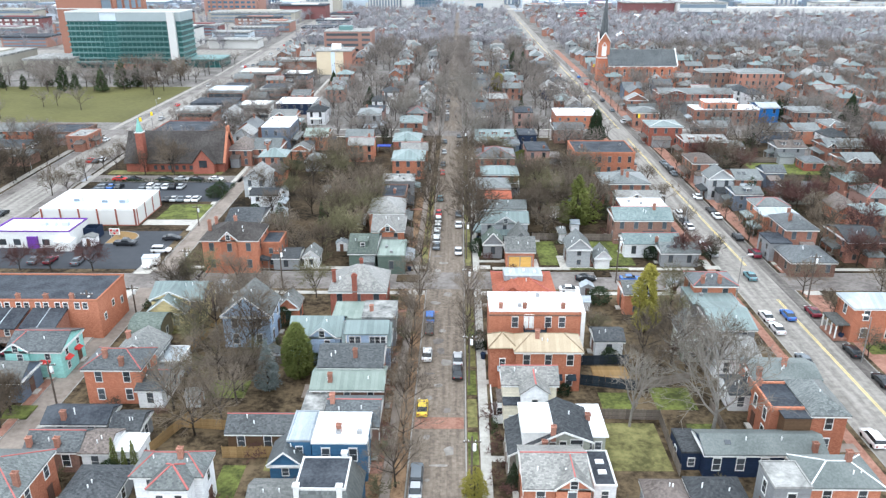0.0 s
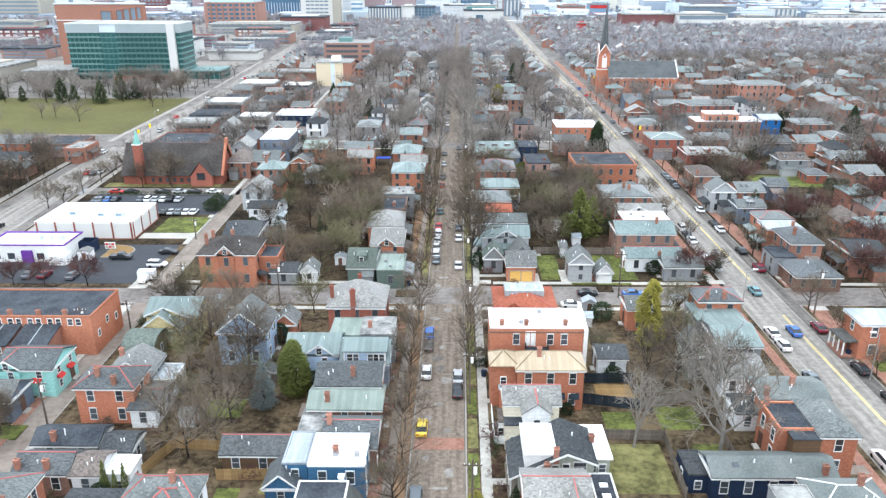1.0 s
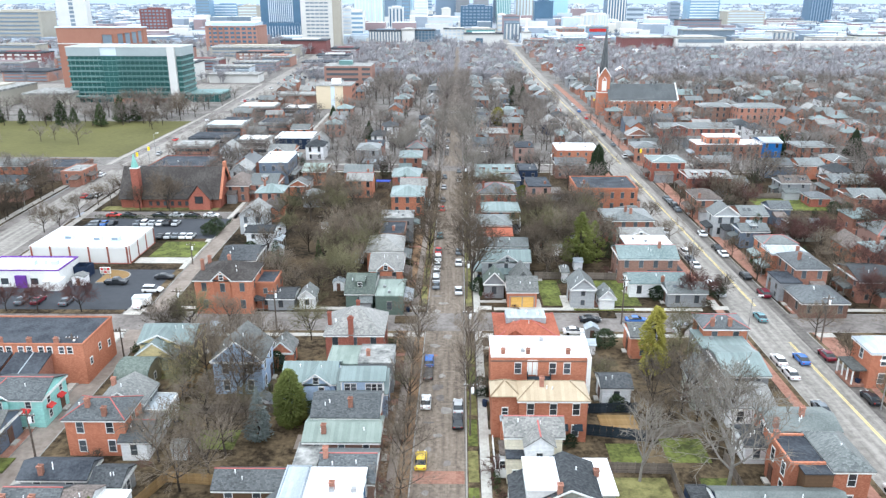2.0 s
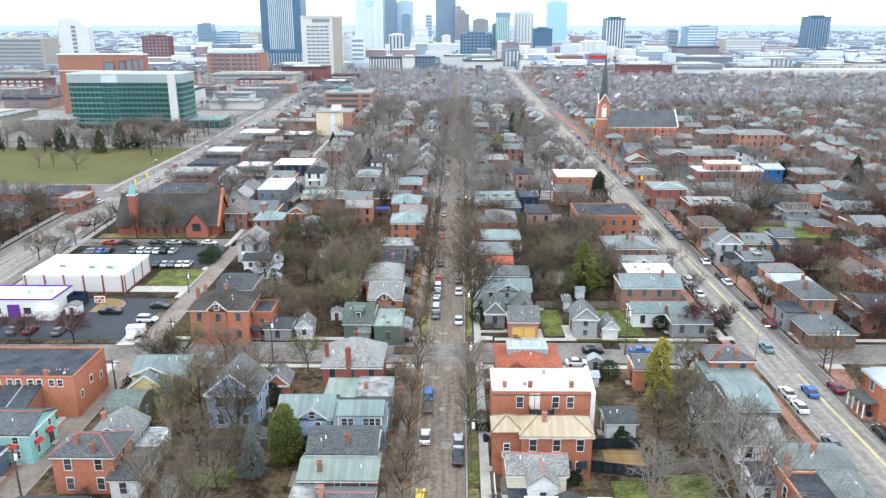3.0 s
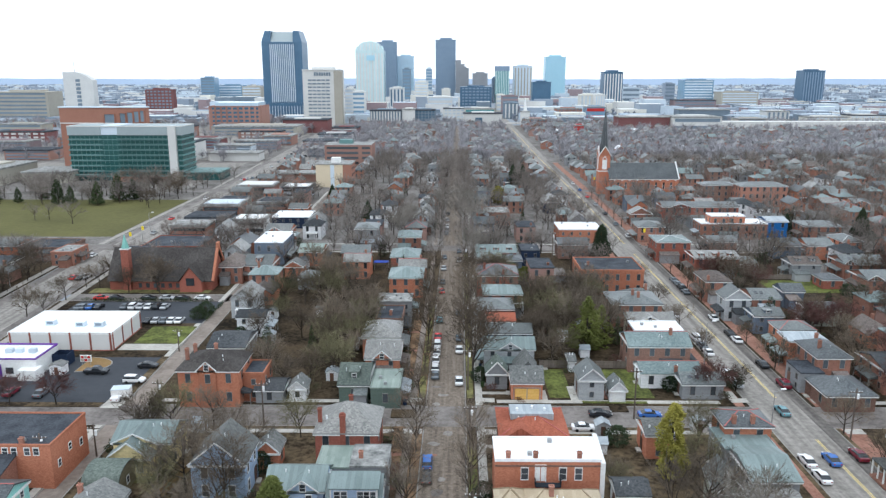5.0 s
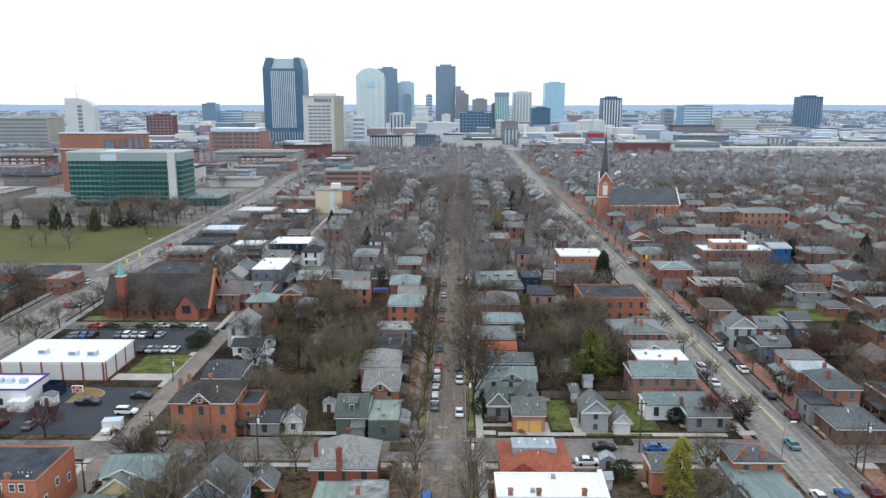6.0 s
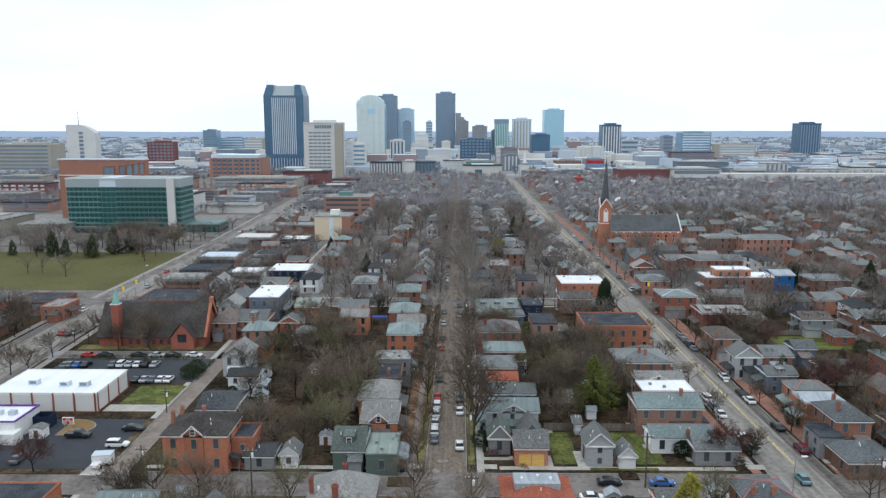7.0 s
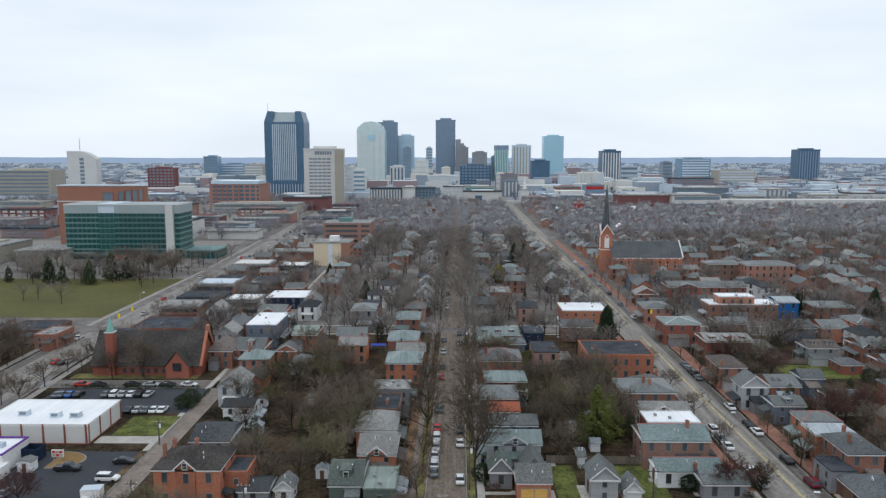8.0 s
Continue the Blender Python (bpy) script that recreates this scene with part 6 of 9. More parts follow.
def red_office():
    ob, w, d = block("office_building", -86, 520, -54, 545, 15, "far_brick", "red brick office block with dark window bands", "office building")
    for i in range(4):
        part("window_band", box(-w / 2 + 1.5, -0.15, 0, w / 2 - 9, 0.1, 1.6), "pane", ob, at=(0, -d / 2, 2.2 + i * 3.4))
        part("window_band", box(w / 2 - 6.5, -0.15, 0, w / 2 - 1, 0.1, 1.6), "pane", ob, at=(0, -d / 2, 2.2 + i * 3.4))
    part("roof", box(-w / 2, -d / 2, 15, w / 2, d / 2, 15.3), "tar_pale", ob)
    part("roof_unit", box(-7, -4, 15.3, 2, 3, 18), "steel_teal", ob)


white_store()
snack_bar()
brick_church()
steeple_church()
teal_office()
beige_block()
red_office()


# ---- the skyline ----
def tower(name, x0, x1, y, h, depth, wall, style, accent, label, floors=10, bays=8):
    """A far tower with its floors or fins as pieces."""
    ob, w, d = block(name, x0, y, x1, y + depth, h, wall, label, "tower" if h > 45 else "office building")
    if style == "bands":
        me = mesh_of("window_band", box(-w / 2 + w * 0.04, -0.4, 0, w / 2 - w * 0.04, 0.2, h / floors * 0.45), accent)
        for i in range(floors):
            part("window_band", me, parent=ob, at=(0, -d / 2, (i + 0.4) * h / floors))
    elif style == "fins":
        me = mesh_of("fin", box(-w / bays * 0.2, -0.8, 0, w / bays * 0.2, 0.2, h * 0.93), accent)
        for i in range(bays):
            part("fin", me, parent=ob, at=(-w / 2 + (i + 0.5) * w / bays, -d / 2, h * 0.03))
    elif style == "grid":
        me = mesh_of("window_band", box(-w / 2 + w * 0.05, -0.4, 0, w / 2 - w * 0.05, 0.2, h / floors * 0.5), accent)
        for i in range(floors):
            part("window_band", me, parent=ob, at=(0, -d / 2, (i + 0.35) * h / floors))
        me = mesh_of("pier", box(-w / bays * 0.16, -0.8, 0, w / bays * 0.16, 0.2, h), wall)
        for i in range(bays + 1):
            part("pier", me, parent=ob, at=(-w / 2 + i * w / bays, -d / 2, 0))
    part("roof", box(-w / 2 - 0.4, -d / 2 - 0.9, h, w / 2 + 0.4, d / 2 + 0.4, h + max(1.0, h * 0.012)), wall if h > 20 else ("tar_dark" if int(y + x1) % 4 == 0 else "tar_pale"), ob)
    if h > 7.5:
        part("plant_room", box(-w * 0.28, -d * 0.2, h, w * 0.3, d * 0.3, h + h * 0.035 + 1.5), accent if style == "plain" else wall, ob)
    return ob, w, d


def gabled_tower():
    x0, x1, y, h = -263, -207, 1080, 106
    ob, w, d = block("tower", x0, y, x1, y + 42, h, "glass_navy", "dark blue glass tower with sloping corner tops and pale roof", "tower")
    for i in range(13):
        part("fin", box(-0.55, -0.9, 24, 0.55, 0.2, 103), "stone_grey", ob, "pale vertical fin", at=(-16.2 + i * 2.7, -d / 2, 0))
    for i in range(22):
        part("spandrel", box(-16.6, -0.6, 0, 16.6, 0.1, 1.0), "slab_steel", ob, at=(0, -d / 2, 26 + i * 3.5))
    for s in (-1, 1):
        a, b, c = s * w / 2, s * (w / 2 - 4.5), s * (w / 2 - 12.5)
        g = [(a, -d / 2, h), (b, -d / 2 + 3, h + 15), (c, -d / 2 + 3, h + 15), (c, -d / 2, h), (a, d / 2, h), (b, d / 2 - 3, h + 15), (c, d / 2 - 3, h + 15), (c, d / 2, h)]
        f = [(0, 3, 2, 1), (4, 5, 6, 7), (0, 1, 5, 4), (1, 2, 6, 5), (2, 3, 7, 6), (0, 4, 7, 3)]
        part("corner_top", (g, f if s > 0 else [tuple(reversed(q)) for q in f]), "glass_navy", ob, "sloping glass corner top")
    r = [(-w / 2 + 12.6, -d / 2 + 0.1, h), (w / 2 - 12.6, -d / 2 + 0.1, h), (w / 2 - 12.6, -d / 2 + 14, h + 14), (-w / 2 + 12.6, -d / 2 + 14, h + 14),
         (-w / 2 + 12.6, d / 2 - 0.1, h), (w / 2 - 12.6, d / 2 - 0.1, h), (w / 2 - 12.6, d / 2 - 14, h + 14), (-w / 2 + 12.6, d / 2 - 14, h + 14)]
    part("roof", (r, [(0, 1, 2, 3), (3, 2, 6, 7), (7, 6, 5, 4), (0, 3, 7, 4), (1, 5, 6, 2), (0, 4, 5, 1)]), "screen_grey", ob, "pale sloping metal roof")
    part("podium", box(-w / 2 - 5, -d / 2 - 5, 0, w / 2 - 2, d / 2, 23), "glass_navy", ob, "dark glass podium")
    for i in range(16):
        part("podium_fin", box(-0.4, -0.7, 2, 0.4, 0.1, 19), "stone_grey", ob, at=(-w / 2 - 3.4 + i * 3.9, -d / 2 - 5, 0))
    part("mast", tube(-w / 2 + 5, -d / 2 + 4, h + 14, h + 27, 0.4, 0.15, 6), "pole_metal", ob)


def crowned_tower():
    ob, w, d = tower("tower", -210, -148, 1700, 112, 50, "glass_mint", "fins", "stone_pale", "pale mint tower with a rounded crown", 14, 9)
    n = 12
    v = [(26 * math.cos(math.pi * i / n), yy, 112 + 21 * math.sin(math.pi * i / n) ** 0.6) for yy in (-23, 21) for i in range(n + 1)]
    f = [tuple(range(n + 1)), tuple(range(2 * n + 1, n, -1))] + [(i + 1, i, n + 1 + i, n + 2 + i) for i in range(n)] + [(0, n, 2 * n + 1, n + 1)]
    part("crown", (v, f), "glass_mint", ob, "rounded barrel crown")
    part("crown_window", box(-9, -1.2, 92, 9, 0.1, 103), "glass_sky", ob, at=(2, -d / 2 - 0.3, 0))
    for i in range(7):
        x = -19.5 + i * 6.5
        part("crown_rib", box(-0.7, -0.8, 106, 0.7, 0.3, 112 + 19 * max(0.0, 1 - (x / 26) ** 2) ** 0.5), "stone_pale", ob, at=(x, -23.2, 0))
    for x in (-27.5, 27.5):
        part("shoulder", join(box(-3.4, -4, 112, 3.4, 4, 117), tube(0, 0, 117, 124, 3.2, 0.3, 4)), "glass_mint", ob, "pointed corner turret", at=(x, -d / 2 + 5, 0))


def curved_tower():
    x0, x1, y, h = -632, -584, 1250, 66
    ob = thing("tower", (x0 + x1) / 2, y + 20, 0, "white tower with a curved sloping top", "tower")
    w = x1 - x0
    n = 10
    v, f = [], []
    for i in range(n + 1):
        u = i / n
        x = -w / 2 + u * w
        z = h * (1.0 - 0.20 * max(0, (u - 0.35) / 0.65) ** 2)
        v += [(x, -20, 0), (x, -20, z), (x, -4, z), (x, -4, 0)]
    for i in range(n):
        for j in range(3):
            k = 4 * i + j
            f.append((k, k + 4, k + 5, k + 1))
    f += [(0, 1, 2, 3), (4 * n + 3, 4 * n + 2, 4 * n + 1, 4 * n)]
    part("wall", (v, f), "stone_pale", ob)
    for i in range(7):
        part("window", box(-3.5, -0.5, 0, 3.5, 0.3, 4.2), "stone_dark", ob, at=(-w / 2 + 24, -20, 12 + i * 6.4))


gabled_tower()
crowned_tower()
curved_tower()
t_white, w, d = tower("tower", -180.7, -136, 940, 67, 42, "stone_pale", "plain", "stone_pale", "broad white office tower with window rows", 13)
for i in range(13):
    for u in (-16, -10.5, -5, 0.5, 6):
        part("window_row", box(0, -0.4, 0, 4.6, 0.2, 1.7), "stone_dark", t_white, at=(u, -d / 2, 4 + i * 4.2))
part("top_openings", join(*[box(-w / 2 + 14 + i * 3, -0.5, 60.5, -w / 2 + 16.2 + i * 3, 0.2, 64.5) for i in range(7)]), "stone_dark", t_white, at=(0, -d / 2, 0))
part("side_pier", box(w / 2 - 6.5, -1.2, 0, w / 2 + 3, 10, 66), "stone_beige", t_white, at=(0, -d / 2, 0))
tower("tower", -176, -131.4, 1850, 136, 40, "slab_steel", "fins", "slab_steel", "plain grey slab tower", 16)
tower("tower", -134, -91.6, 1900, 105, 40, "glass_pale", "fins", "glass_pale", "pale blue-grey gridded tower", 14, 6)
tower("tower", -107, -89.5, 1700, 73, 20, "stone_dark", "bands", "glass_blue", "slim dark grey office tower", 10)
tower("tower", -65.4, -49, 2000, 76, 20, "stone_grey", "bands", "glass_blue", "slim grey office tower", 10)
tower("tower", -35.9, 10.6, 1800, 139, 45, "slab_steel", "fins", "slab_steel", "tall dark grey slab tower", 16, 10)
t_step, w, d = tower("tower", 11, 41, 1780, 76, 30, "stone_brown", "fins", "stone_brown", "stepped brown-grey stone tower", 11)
part("upper_step", box(-w / 2, -d / 2, 76, w / 2 - 10, d / 2, 86), "stone_brown", t_step)
part("top_step", box(-w / 2, -d / 2, 86, w / 2 - 18, d / 2, 95), "stone_brown", t_step)
tower("tower", 48, 80.8, 1700, 64, 30, "stone_brown", "fins", "stone_brown", "brown-beige stone office tower", 10)
t_sea, w, d = tower("tower", 98.3, 128.5, 1700, 76, 30, "glass_sea", "fins", "glass_mint", "green glass office tower", 12)
part("top_cap", box(-w / 2 - 0.5, -d / 2 - 1, 70, w / 2 + 0.5, d / 2, 80), "slab_steel", t_sea, "dark metal cap")
tower("tower", 142.7, 184.3, 1750, 80, 35, "stone_grey", "fins", "stone_beige", "grey tower with pale piers", 12, 6)
tower("tower", 244.5, 296.3, 2000, 106, 45, "glass_sky", "fins", "glass_sky", "pale blue glass tower", 14)
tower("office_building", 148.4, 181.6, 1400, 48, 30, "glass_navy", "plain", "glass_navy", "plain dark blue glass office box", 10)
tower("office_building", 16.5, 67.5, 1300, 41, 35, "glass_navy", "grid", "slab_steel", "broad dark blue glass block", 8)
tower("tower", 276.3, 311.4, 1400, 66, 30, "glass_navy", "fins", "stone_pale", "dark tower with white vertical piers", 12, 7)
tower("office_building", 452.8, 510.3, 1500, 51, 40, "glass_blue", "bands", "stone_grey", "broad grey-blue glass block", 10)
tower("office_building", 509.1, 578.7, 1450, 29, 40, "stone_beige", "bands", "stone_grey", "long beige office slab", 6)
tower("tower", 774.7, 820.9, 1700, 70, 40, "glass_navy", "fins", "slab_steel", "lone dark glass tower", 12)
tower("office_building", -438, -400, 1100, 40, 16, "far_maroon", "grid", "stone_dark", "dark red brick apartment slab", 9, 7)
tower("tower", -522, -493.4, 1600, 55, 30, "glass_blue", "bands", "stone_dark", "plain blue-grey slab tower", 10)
tower("office_building", -502, -450.3, 1650, 39, 40, "glass_blue", "bands", "stone_grey", "low blue-grey glass block", 7)
tower("office_building", -409, -372, 1500, 38, 35, "stone_beige", "bands", "stone_grey", "pale beige office block", 7)
tower("office_building", -600, -527.5, 1000, 39, 40, "stone_beige", "bands", "stone_dark", "long beige office block with dark window rows", 8)
t_or, w, d = tower("office_building", -268, -211, 850, 27, 40, "far_brick", "grid", "glass_dark", "orange brick office with pale glass roof", 6, 9)
part("glass_roof", box(-w / 2 + 6, -d / 2 + 2, 27, w / 2 - 4, d / 2, 31.5), "glass_pale", t_or)
tower("parking_garage", -245, -157.6, 780, 9.5, 40, "stone_beige", "bands", "stone_dark", "open concrete parking garage with three decks", 3)
tower("office_building", -183, -134, 830, 13.5, 30, "far_maroon", "plain", "stone_pale", "plain brown brick box", 3)
tower("office_building", -100.6, -61.8, 950, 18, 30, "stone_dark", "fins", "stone_pale", "low office with white columns", 3, 11)
tower("office_building", -61, -45, 955, 19, 30, "stone_pale", "plain", "stone_pale", "plain pale stone block", 3)
tower("office_building", -44.7, -19.8, 960, 18, 30, "stone_dark", "grid", "glass_dark", "dark brown gridded block", 5, 6)
t_bank, w, d = tower("office_building", 15.3, 62, 930, 15.5, 30, "stone_pale", "plain", "stone_pale", "white stone hall with a dark central window", 2)
part("centre_window", box(-9, -0.6, 0, -0.5, 0.2, 11), "glass_dark", t_bank, at=(0, -d / 2, 0))
tower("office_building", 188.6, 245, 860, 15, 30, "far_maroon", "plain", "stone_pale", "low brown brick hall", 2)
tower("office_building", 246, 300, 850, 15.5, 40, "stone_pale", "bands", "stone_dark", "long low white building", 2)
tower("office_building", 130, 139, 800, 9.5, 12, "red_paint", "plain", "red_paint", "small bright red pavilion", 2)
tower("office_building", -249, -222, 440, 6, 26, "stone_beige", "plain", "stone_pale", "low pale stone hall", 1)
tower("office_building", -300, -256, 430, 9, 40, "stone_beige", "bands", "stone_dark", "low tan office with window bands", 3)
tower("office_building", -262, -236, 520, 11, 22, "far_maroon", "fins", "stone_dark", "low maroon block with deep bays", 2, 7)
tower("office_building", -205, -188, 560, 13, 25, "stone_pale", "grid", "stone_dark", "white gridded office block", 4, 4)
tower("office_building", -176, -140, 555, 5.5, 16, "stone_pale", "plain", "glass_pale", "low white shop with a pale blue roof", 1)
tower("office_building", -168, -142, 680, 8, 26, "far_brick", "bands", "stone_dark", "low red brick shops", 2)
tower("office_building", -104, -78, 448, 4.6, 12, "far_brick", "plain", "trim_white", "low brick shop with white roof", 1)
tower("office_building", -108, -84, 585, 6, 16, "stone_dark", "plain", "stone_grey", "low dark roadside shop", 1)
for x0, x1, y, h, dp, wl_, st, ac, lab in ((-330, -296, 560, 7, 22, "far_brick", "bands", "stone_dark", "low red brick works beside the park"), (-292, -262, 600, 6, 18, "stone_pale", "plain", "trim_white", "low white shed with a flat roof"),
                                            (-390, -345, 620, 8, 20, "far_rose_hazed", "bands", "stone_dark", "long low brick row of workshops"), (-338, -300, 655, 9, 18, "far_brick", "grid", "stone_dark", "old brick warehouse with rows of windows"),
                                            (-300, -268, 690, 8, 20, "stone_grey", "bands", "stone_dark", "grey two-storey workshop with dark windows"), (-420, -372, 700, 10, 20, "far_maroon", "grid", "stone_pale", "dark red brick warehouse with pale windows"),
                                            (-360, -325, 750, 7, 18, "stone_pale", "plain", "trim_white", "low white depot with flat roof"), (-310, -262, 770, 10, 22, "far_brick", "bands", "stone_pale", "long brick office row with pale windows"),
                                            (-470, -425, 790, 11, 22, "stone_beige", "bands", "stone_dark", "tan office block with window bands"), (-415, -380, 830, 9, 20, "far_brick", "bands", "stone_dark", "low brick factory with long windows"),
                                            (-190, -160, 610, 6, 16, "stone_grey", "bands", "stone_dark", "grey roadside shop with flat roof"), (-182, -146, 640, 7, 14, "far_rose_hazed", "bands", "stone_dark", "haze-paled brick roadside shops"),
                                            (-200, -160, 720, 9, 18, "far_brick", "grid", "stone_pale", "brick corner block with pale windows"), (-230, -196, 650, 8, 18, "far_maroon", "bands", "stone_dark", "dark brick two-storey shop"),
                                            (-128, -100, 640, 7, 20, "far_brick", "bands", "stone_pale", "brick shops on the avenue"), (-126, -96, 700, 8, 20, "stone_pale", "bands", "stone_dark", "white shops on the avenue"),
                                            (-124, -98, 770, 9, 24, "far_maroon", "bands", "stone_pale", "dark brick shops on the avenue")):
    if y > 630 and x0 > -130:
        x0, x1 = x0 + 4, x1 + 4
    tower("commercial_building", x0, x1, y, h, dp, wl_, st, ac, lab, 3, 7)
# lower blocks between and before the towers
for x0, x1, y, h, wl_, st, ac, lab, fl in (
    (-159, -147, 1150, 40.1, "stone_pale", "bands", "stone_grey", "slim pale stone office block with window rows", 8),
    (-141, -124, 1100, 37.0, "stone_pale", "bands", "glass_blue", "white-framed blue glass office block", 6),
    (-100, -77, 1250, 40.0, "stone_pale", "fins", "glass_navy", "white office with dark window strips", 6),
    (-70, -45, 1500, 47.7, "stone_cream", "bands", "stone_grey", "cream stone office block", 9),
    (-35, 2, 1150, 28.4, "stone_pale", "bands", "stone_grey", "low pale stone office", 4),
    (-17, -1, 1400, 35.4, "stone_cream", "plain", "stone_cream", "small cream stone tower", 4),
    (-10, 24, 1020, 17.3, "stone_pale", "grid", "stone_grey", "white gridded town building", 4),
    (18, 58, 1000, 18.1, "stone_cream", "bands", "glass_sea", "cream and pale green glass hall", 3),
    (94, 109, 1760, 54.3, "slab_steel", "fins", "stone_dark", "slim dark steel-grey tower", 8),
    (77, 91, 1300, 27.8, "stone_cream", "bands", "stone_grey", "small cream stone block", 4),
    (81, 107, 1220, 28.1, "far_rose_hazed", "bands", "stone_dark", "dull red brick office block", 5),
    (76, 97, 1100, 21.8, "stone_dark", "fins", "stone_pale", "low dark hall with pale columns", 3),
    (91, 116, 930, 8.5, "far_brick", "grid", "stone_dark", "long red brick terrace", 3),
    (151, 187, 1100, 13.8, "brick_office", "grid", "stone_dark", "orange brick block with rows of windows", 5),
    (207, 231, 1230, 29.7, "stone_cream", "fins", "stone_grey", "cream office with pale piers", 5),
    (227, 243, 1210, 30.2, "stone_pale", "fins", "stone_grey", "white office with dark strips", 5),
    (185, 211, 1050, 18.3, "glass_blue", "bands", "red_paint", "low blue and red store", 2),
    (334, 368, 1500, 35.8, "stone_grey", "bands", "stone_dark", "low grey office block", 4),
    (445, 465, 1600, 43.3, "slab_blue", "bands", "stone_dark", "small blue-grey office tower", 6),
    (377, 448, 1300, 19.3, "far_rose_hazed", "bands", "stone_dark", "wide dull red stepped block", 4),
    (297, 363, 1000, 16.8, "stone_dark", "plain", "stone_pale", "low dark hall with a pale roof", 2),
    (348, 383, 930, 9.1, "stone_beige", "bands", "stone_dark", "low tan office with dark windows", 3),
    (407, 436, 990, 15.1, "stone_pale", "fins", "stone_dark", "white block with dark bays", 3),
    (445, 497, 960, 9.6, "stone_cream", "grid", "stone_grey", "long pale apartment row", 3),
    (501, 547, 965, 11.5, "stone_cream", "grid", "stone_grey", "long pale apartment row", 3),
    (601, 654, 1500, 13.9, "far_rose_hazed", "bands", "stone_pale", "haze-paled brick office block", 4),
    (656, 703, 1500, 9.5, "stone_cream", "bands", "stone_grey", "cream office block with window rows", 4),
    (714, 780, 1500, 8.5, "stone_grey", "grid", "stone_dark", "grey gridded apartment block", 4),
    (811, 866, 1500, 8.5, "stone_cream", "bands", "stone_grey", "cream apartment block with window rows", 4),
):
    tower("office_building", x0, x1, y, h, 24, wl_, st, ac, lab, fl, max(4, int((x1 - x0) / 5)))
mast = thing("radio_mast", -1130, 2300, 0, "slender far-off radio mast", "mast")
part("pole", tube(0, 0, 0, 112, 1.6, 0.5, 5), "pole_metal", mast)
t_stp, w, d = tower("office_building", 92, 103, 1000, 14, 18, "stone_pale", "plain", "stone_pale", "small white church with a pointed steeple", 2)
part("steeple", tube(0, 0, 14, 33, 2.6, 0.1, 8), "trim_white", t_stp, "white pointed steeple")


for x0, x1, y, h, dp, wl_, ac, lab in ((-108, -94, 291, 4.6, 11, "brick_dull", "tar_pale", "low brick shop with a grey flat roof"), (-107, -90, 306, 5.0, 12, "stone_dark", "tar_dark", "dark low shop with a tarred roof"),
                                        (-108, -92, 330, 6.0, 13, "brick_dull", "stone_grey", "two-storey brick shop on the avenue"), (-108, -95, 352, 4.5, 10, "stone_beige", "tar_dark", "tan one-storey shop with a black roof"),
                                        (-86, -74, 300, 5.2, 10, "stone_pale", "trim_white", "white-roofed workshop beside the lane"), (-88, -75, 345, 4.6, 14, "brick_dull", "tar_dark", "long brick workshop with a black roof"),
                                        (-108, -90, 384, 6.5, 14, "far_brick", "stone_pale", "brick corner shop with a pale roof"), (-86, -72, 388, 5.0, 12, "stone_grey", "trim_white", "grey workshop with a white roof")):
    shop = tower("shop", x0, x1, y, h, dp, wl_, "bands", "pane", lab, 2)
    part("roof_sheet", box(-(x1 - x0) / 2 + 0.6, -dp / 2 + 0.6, h + 1.0, (x1 - x0) / 2 - 0.6, dp / 2 - 0.6, h + 1.15), ac, shop[0])


# ---- repeated houses of the further blocks ----
COMBINED = {key: WIN[key][2] for key in WIN}


def simple_house(w, d, h, rise, kind, wall, roof, cap, chim, front_gable):
    shape = {"hip": "hipped", "gable_x": "gabled", "gable_y": "gabled", "flat": "flat"}[kind]
    ob = thing("house", 0, 0, 0, f"{'two' if h > 4 else 'one'}-storey {words(wall)} house with {words(roof)} {shape} roof", "house", "houses of the quarter")
    part("wall", wall_shape(w, d, h, rise, kind), wall, ob)
    if kind == "flat":
        part("roof", box(-w / 2 - 0.1, -d / 2 - 0.1, h, w / 2 + 0.1, d / 2 + 0.1, h + 0.3), roof, ob)
    else:
        rv, lines = roof_shape(w, d, h, rise, kind)
        rf = part("roof", rv, roof, ob)
        if cap:
            part("ridge_cap", join(*[bar((p[0], p[1], p[2] + 0.02), (q[0], q[1], q[2] + 0.02), 0.22, 0.1) for p, q in lines]), "cap_" + cap, rf)
    if front_gable:
        part("porch", join(box(-w * 0.3, -d / 2 - 1.6, 2.5, w * 0.3, -d / 2, 2.75), box(-w * 0.28, -d / 2 - 1.5, 0, -w * 0.28 + 0.2, -d / 2 - 1.3, 2.5), box(w * 0.28 - 0.2, -d / 2 - 1.5, 0, w * 0.28, -d / 2 - 1.3, 2.5)), "trim_white", ob)
    for cx, cy in chim:
        part("chimney", chimney_shape(2.4), "brick_dull", ob, at=(cx, cy, h + rise + 0.9))
    ns = 2 if h > 4 else 1
    for s in range(ns):
        for i in range(2 if w < 8 else 3):
            n = 2 if w < 8 else 3
            part("window", COMBINED["tall" if h > 5 else "small"], parent=ob, at=(((i + 0.5) / n - 0.5) * w, -d / 2 - 0.005, h / ns * (s + 0.55)))
    part("window", COMBINED["small"], parent=ob, at=(-w / 2 - 0.005, -d * 0.15, h * 0.55), rz=-90)
    return ob


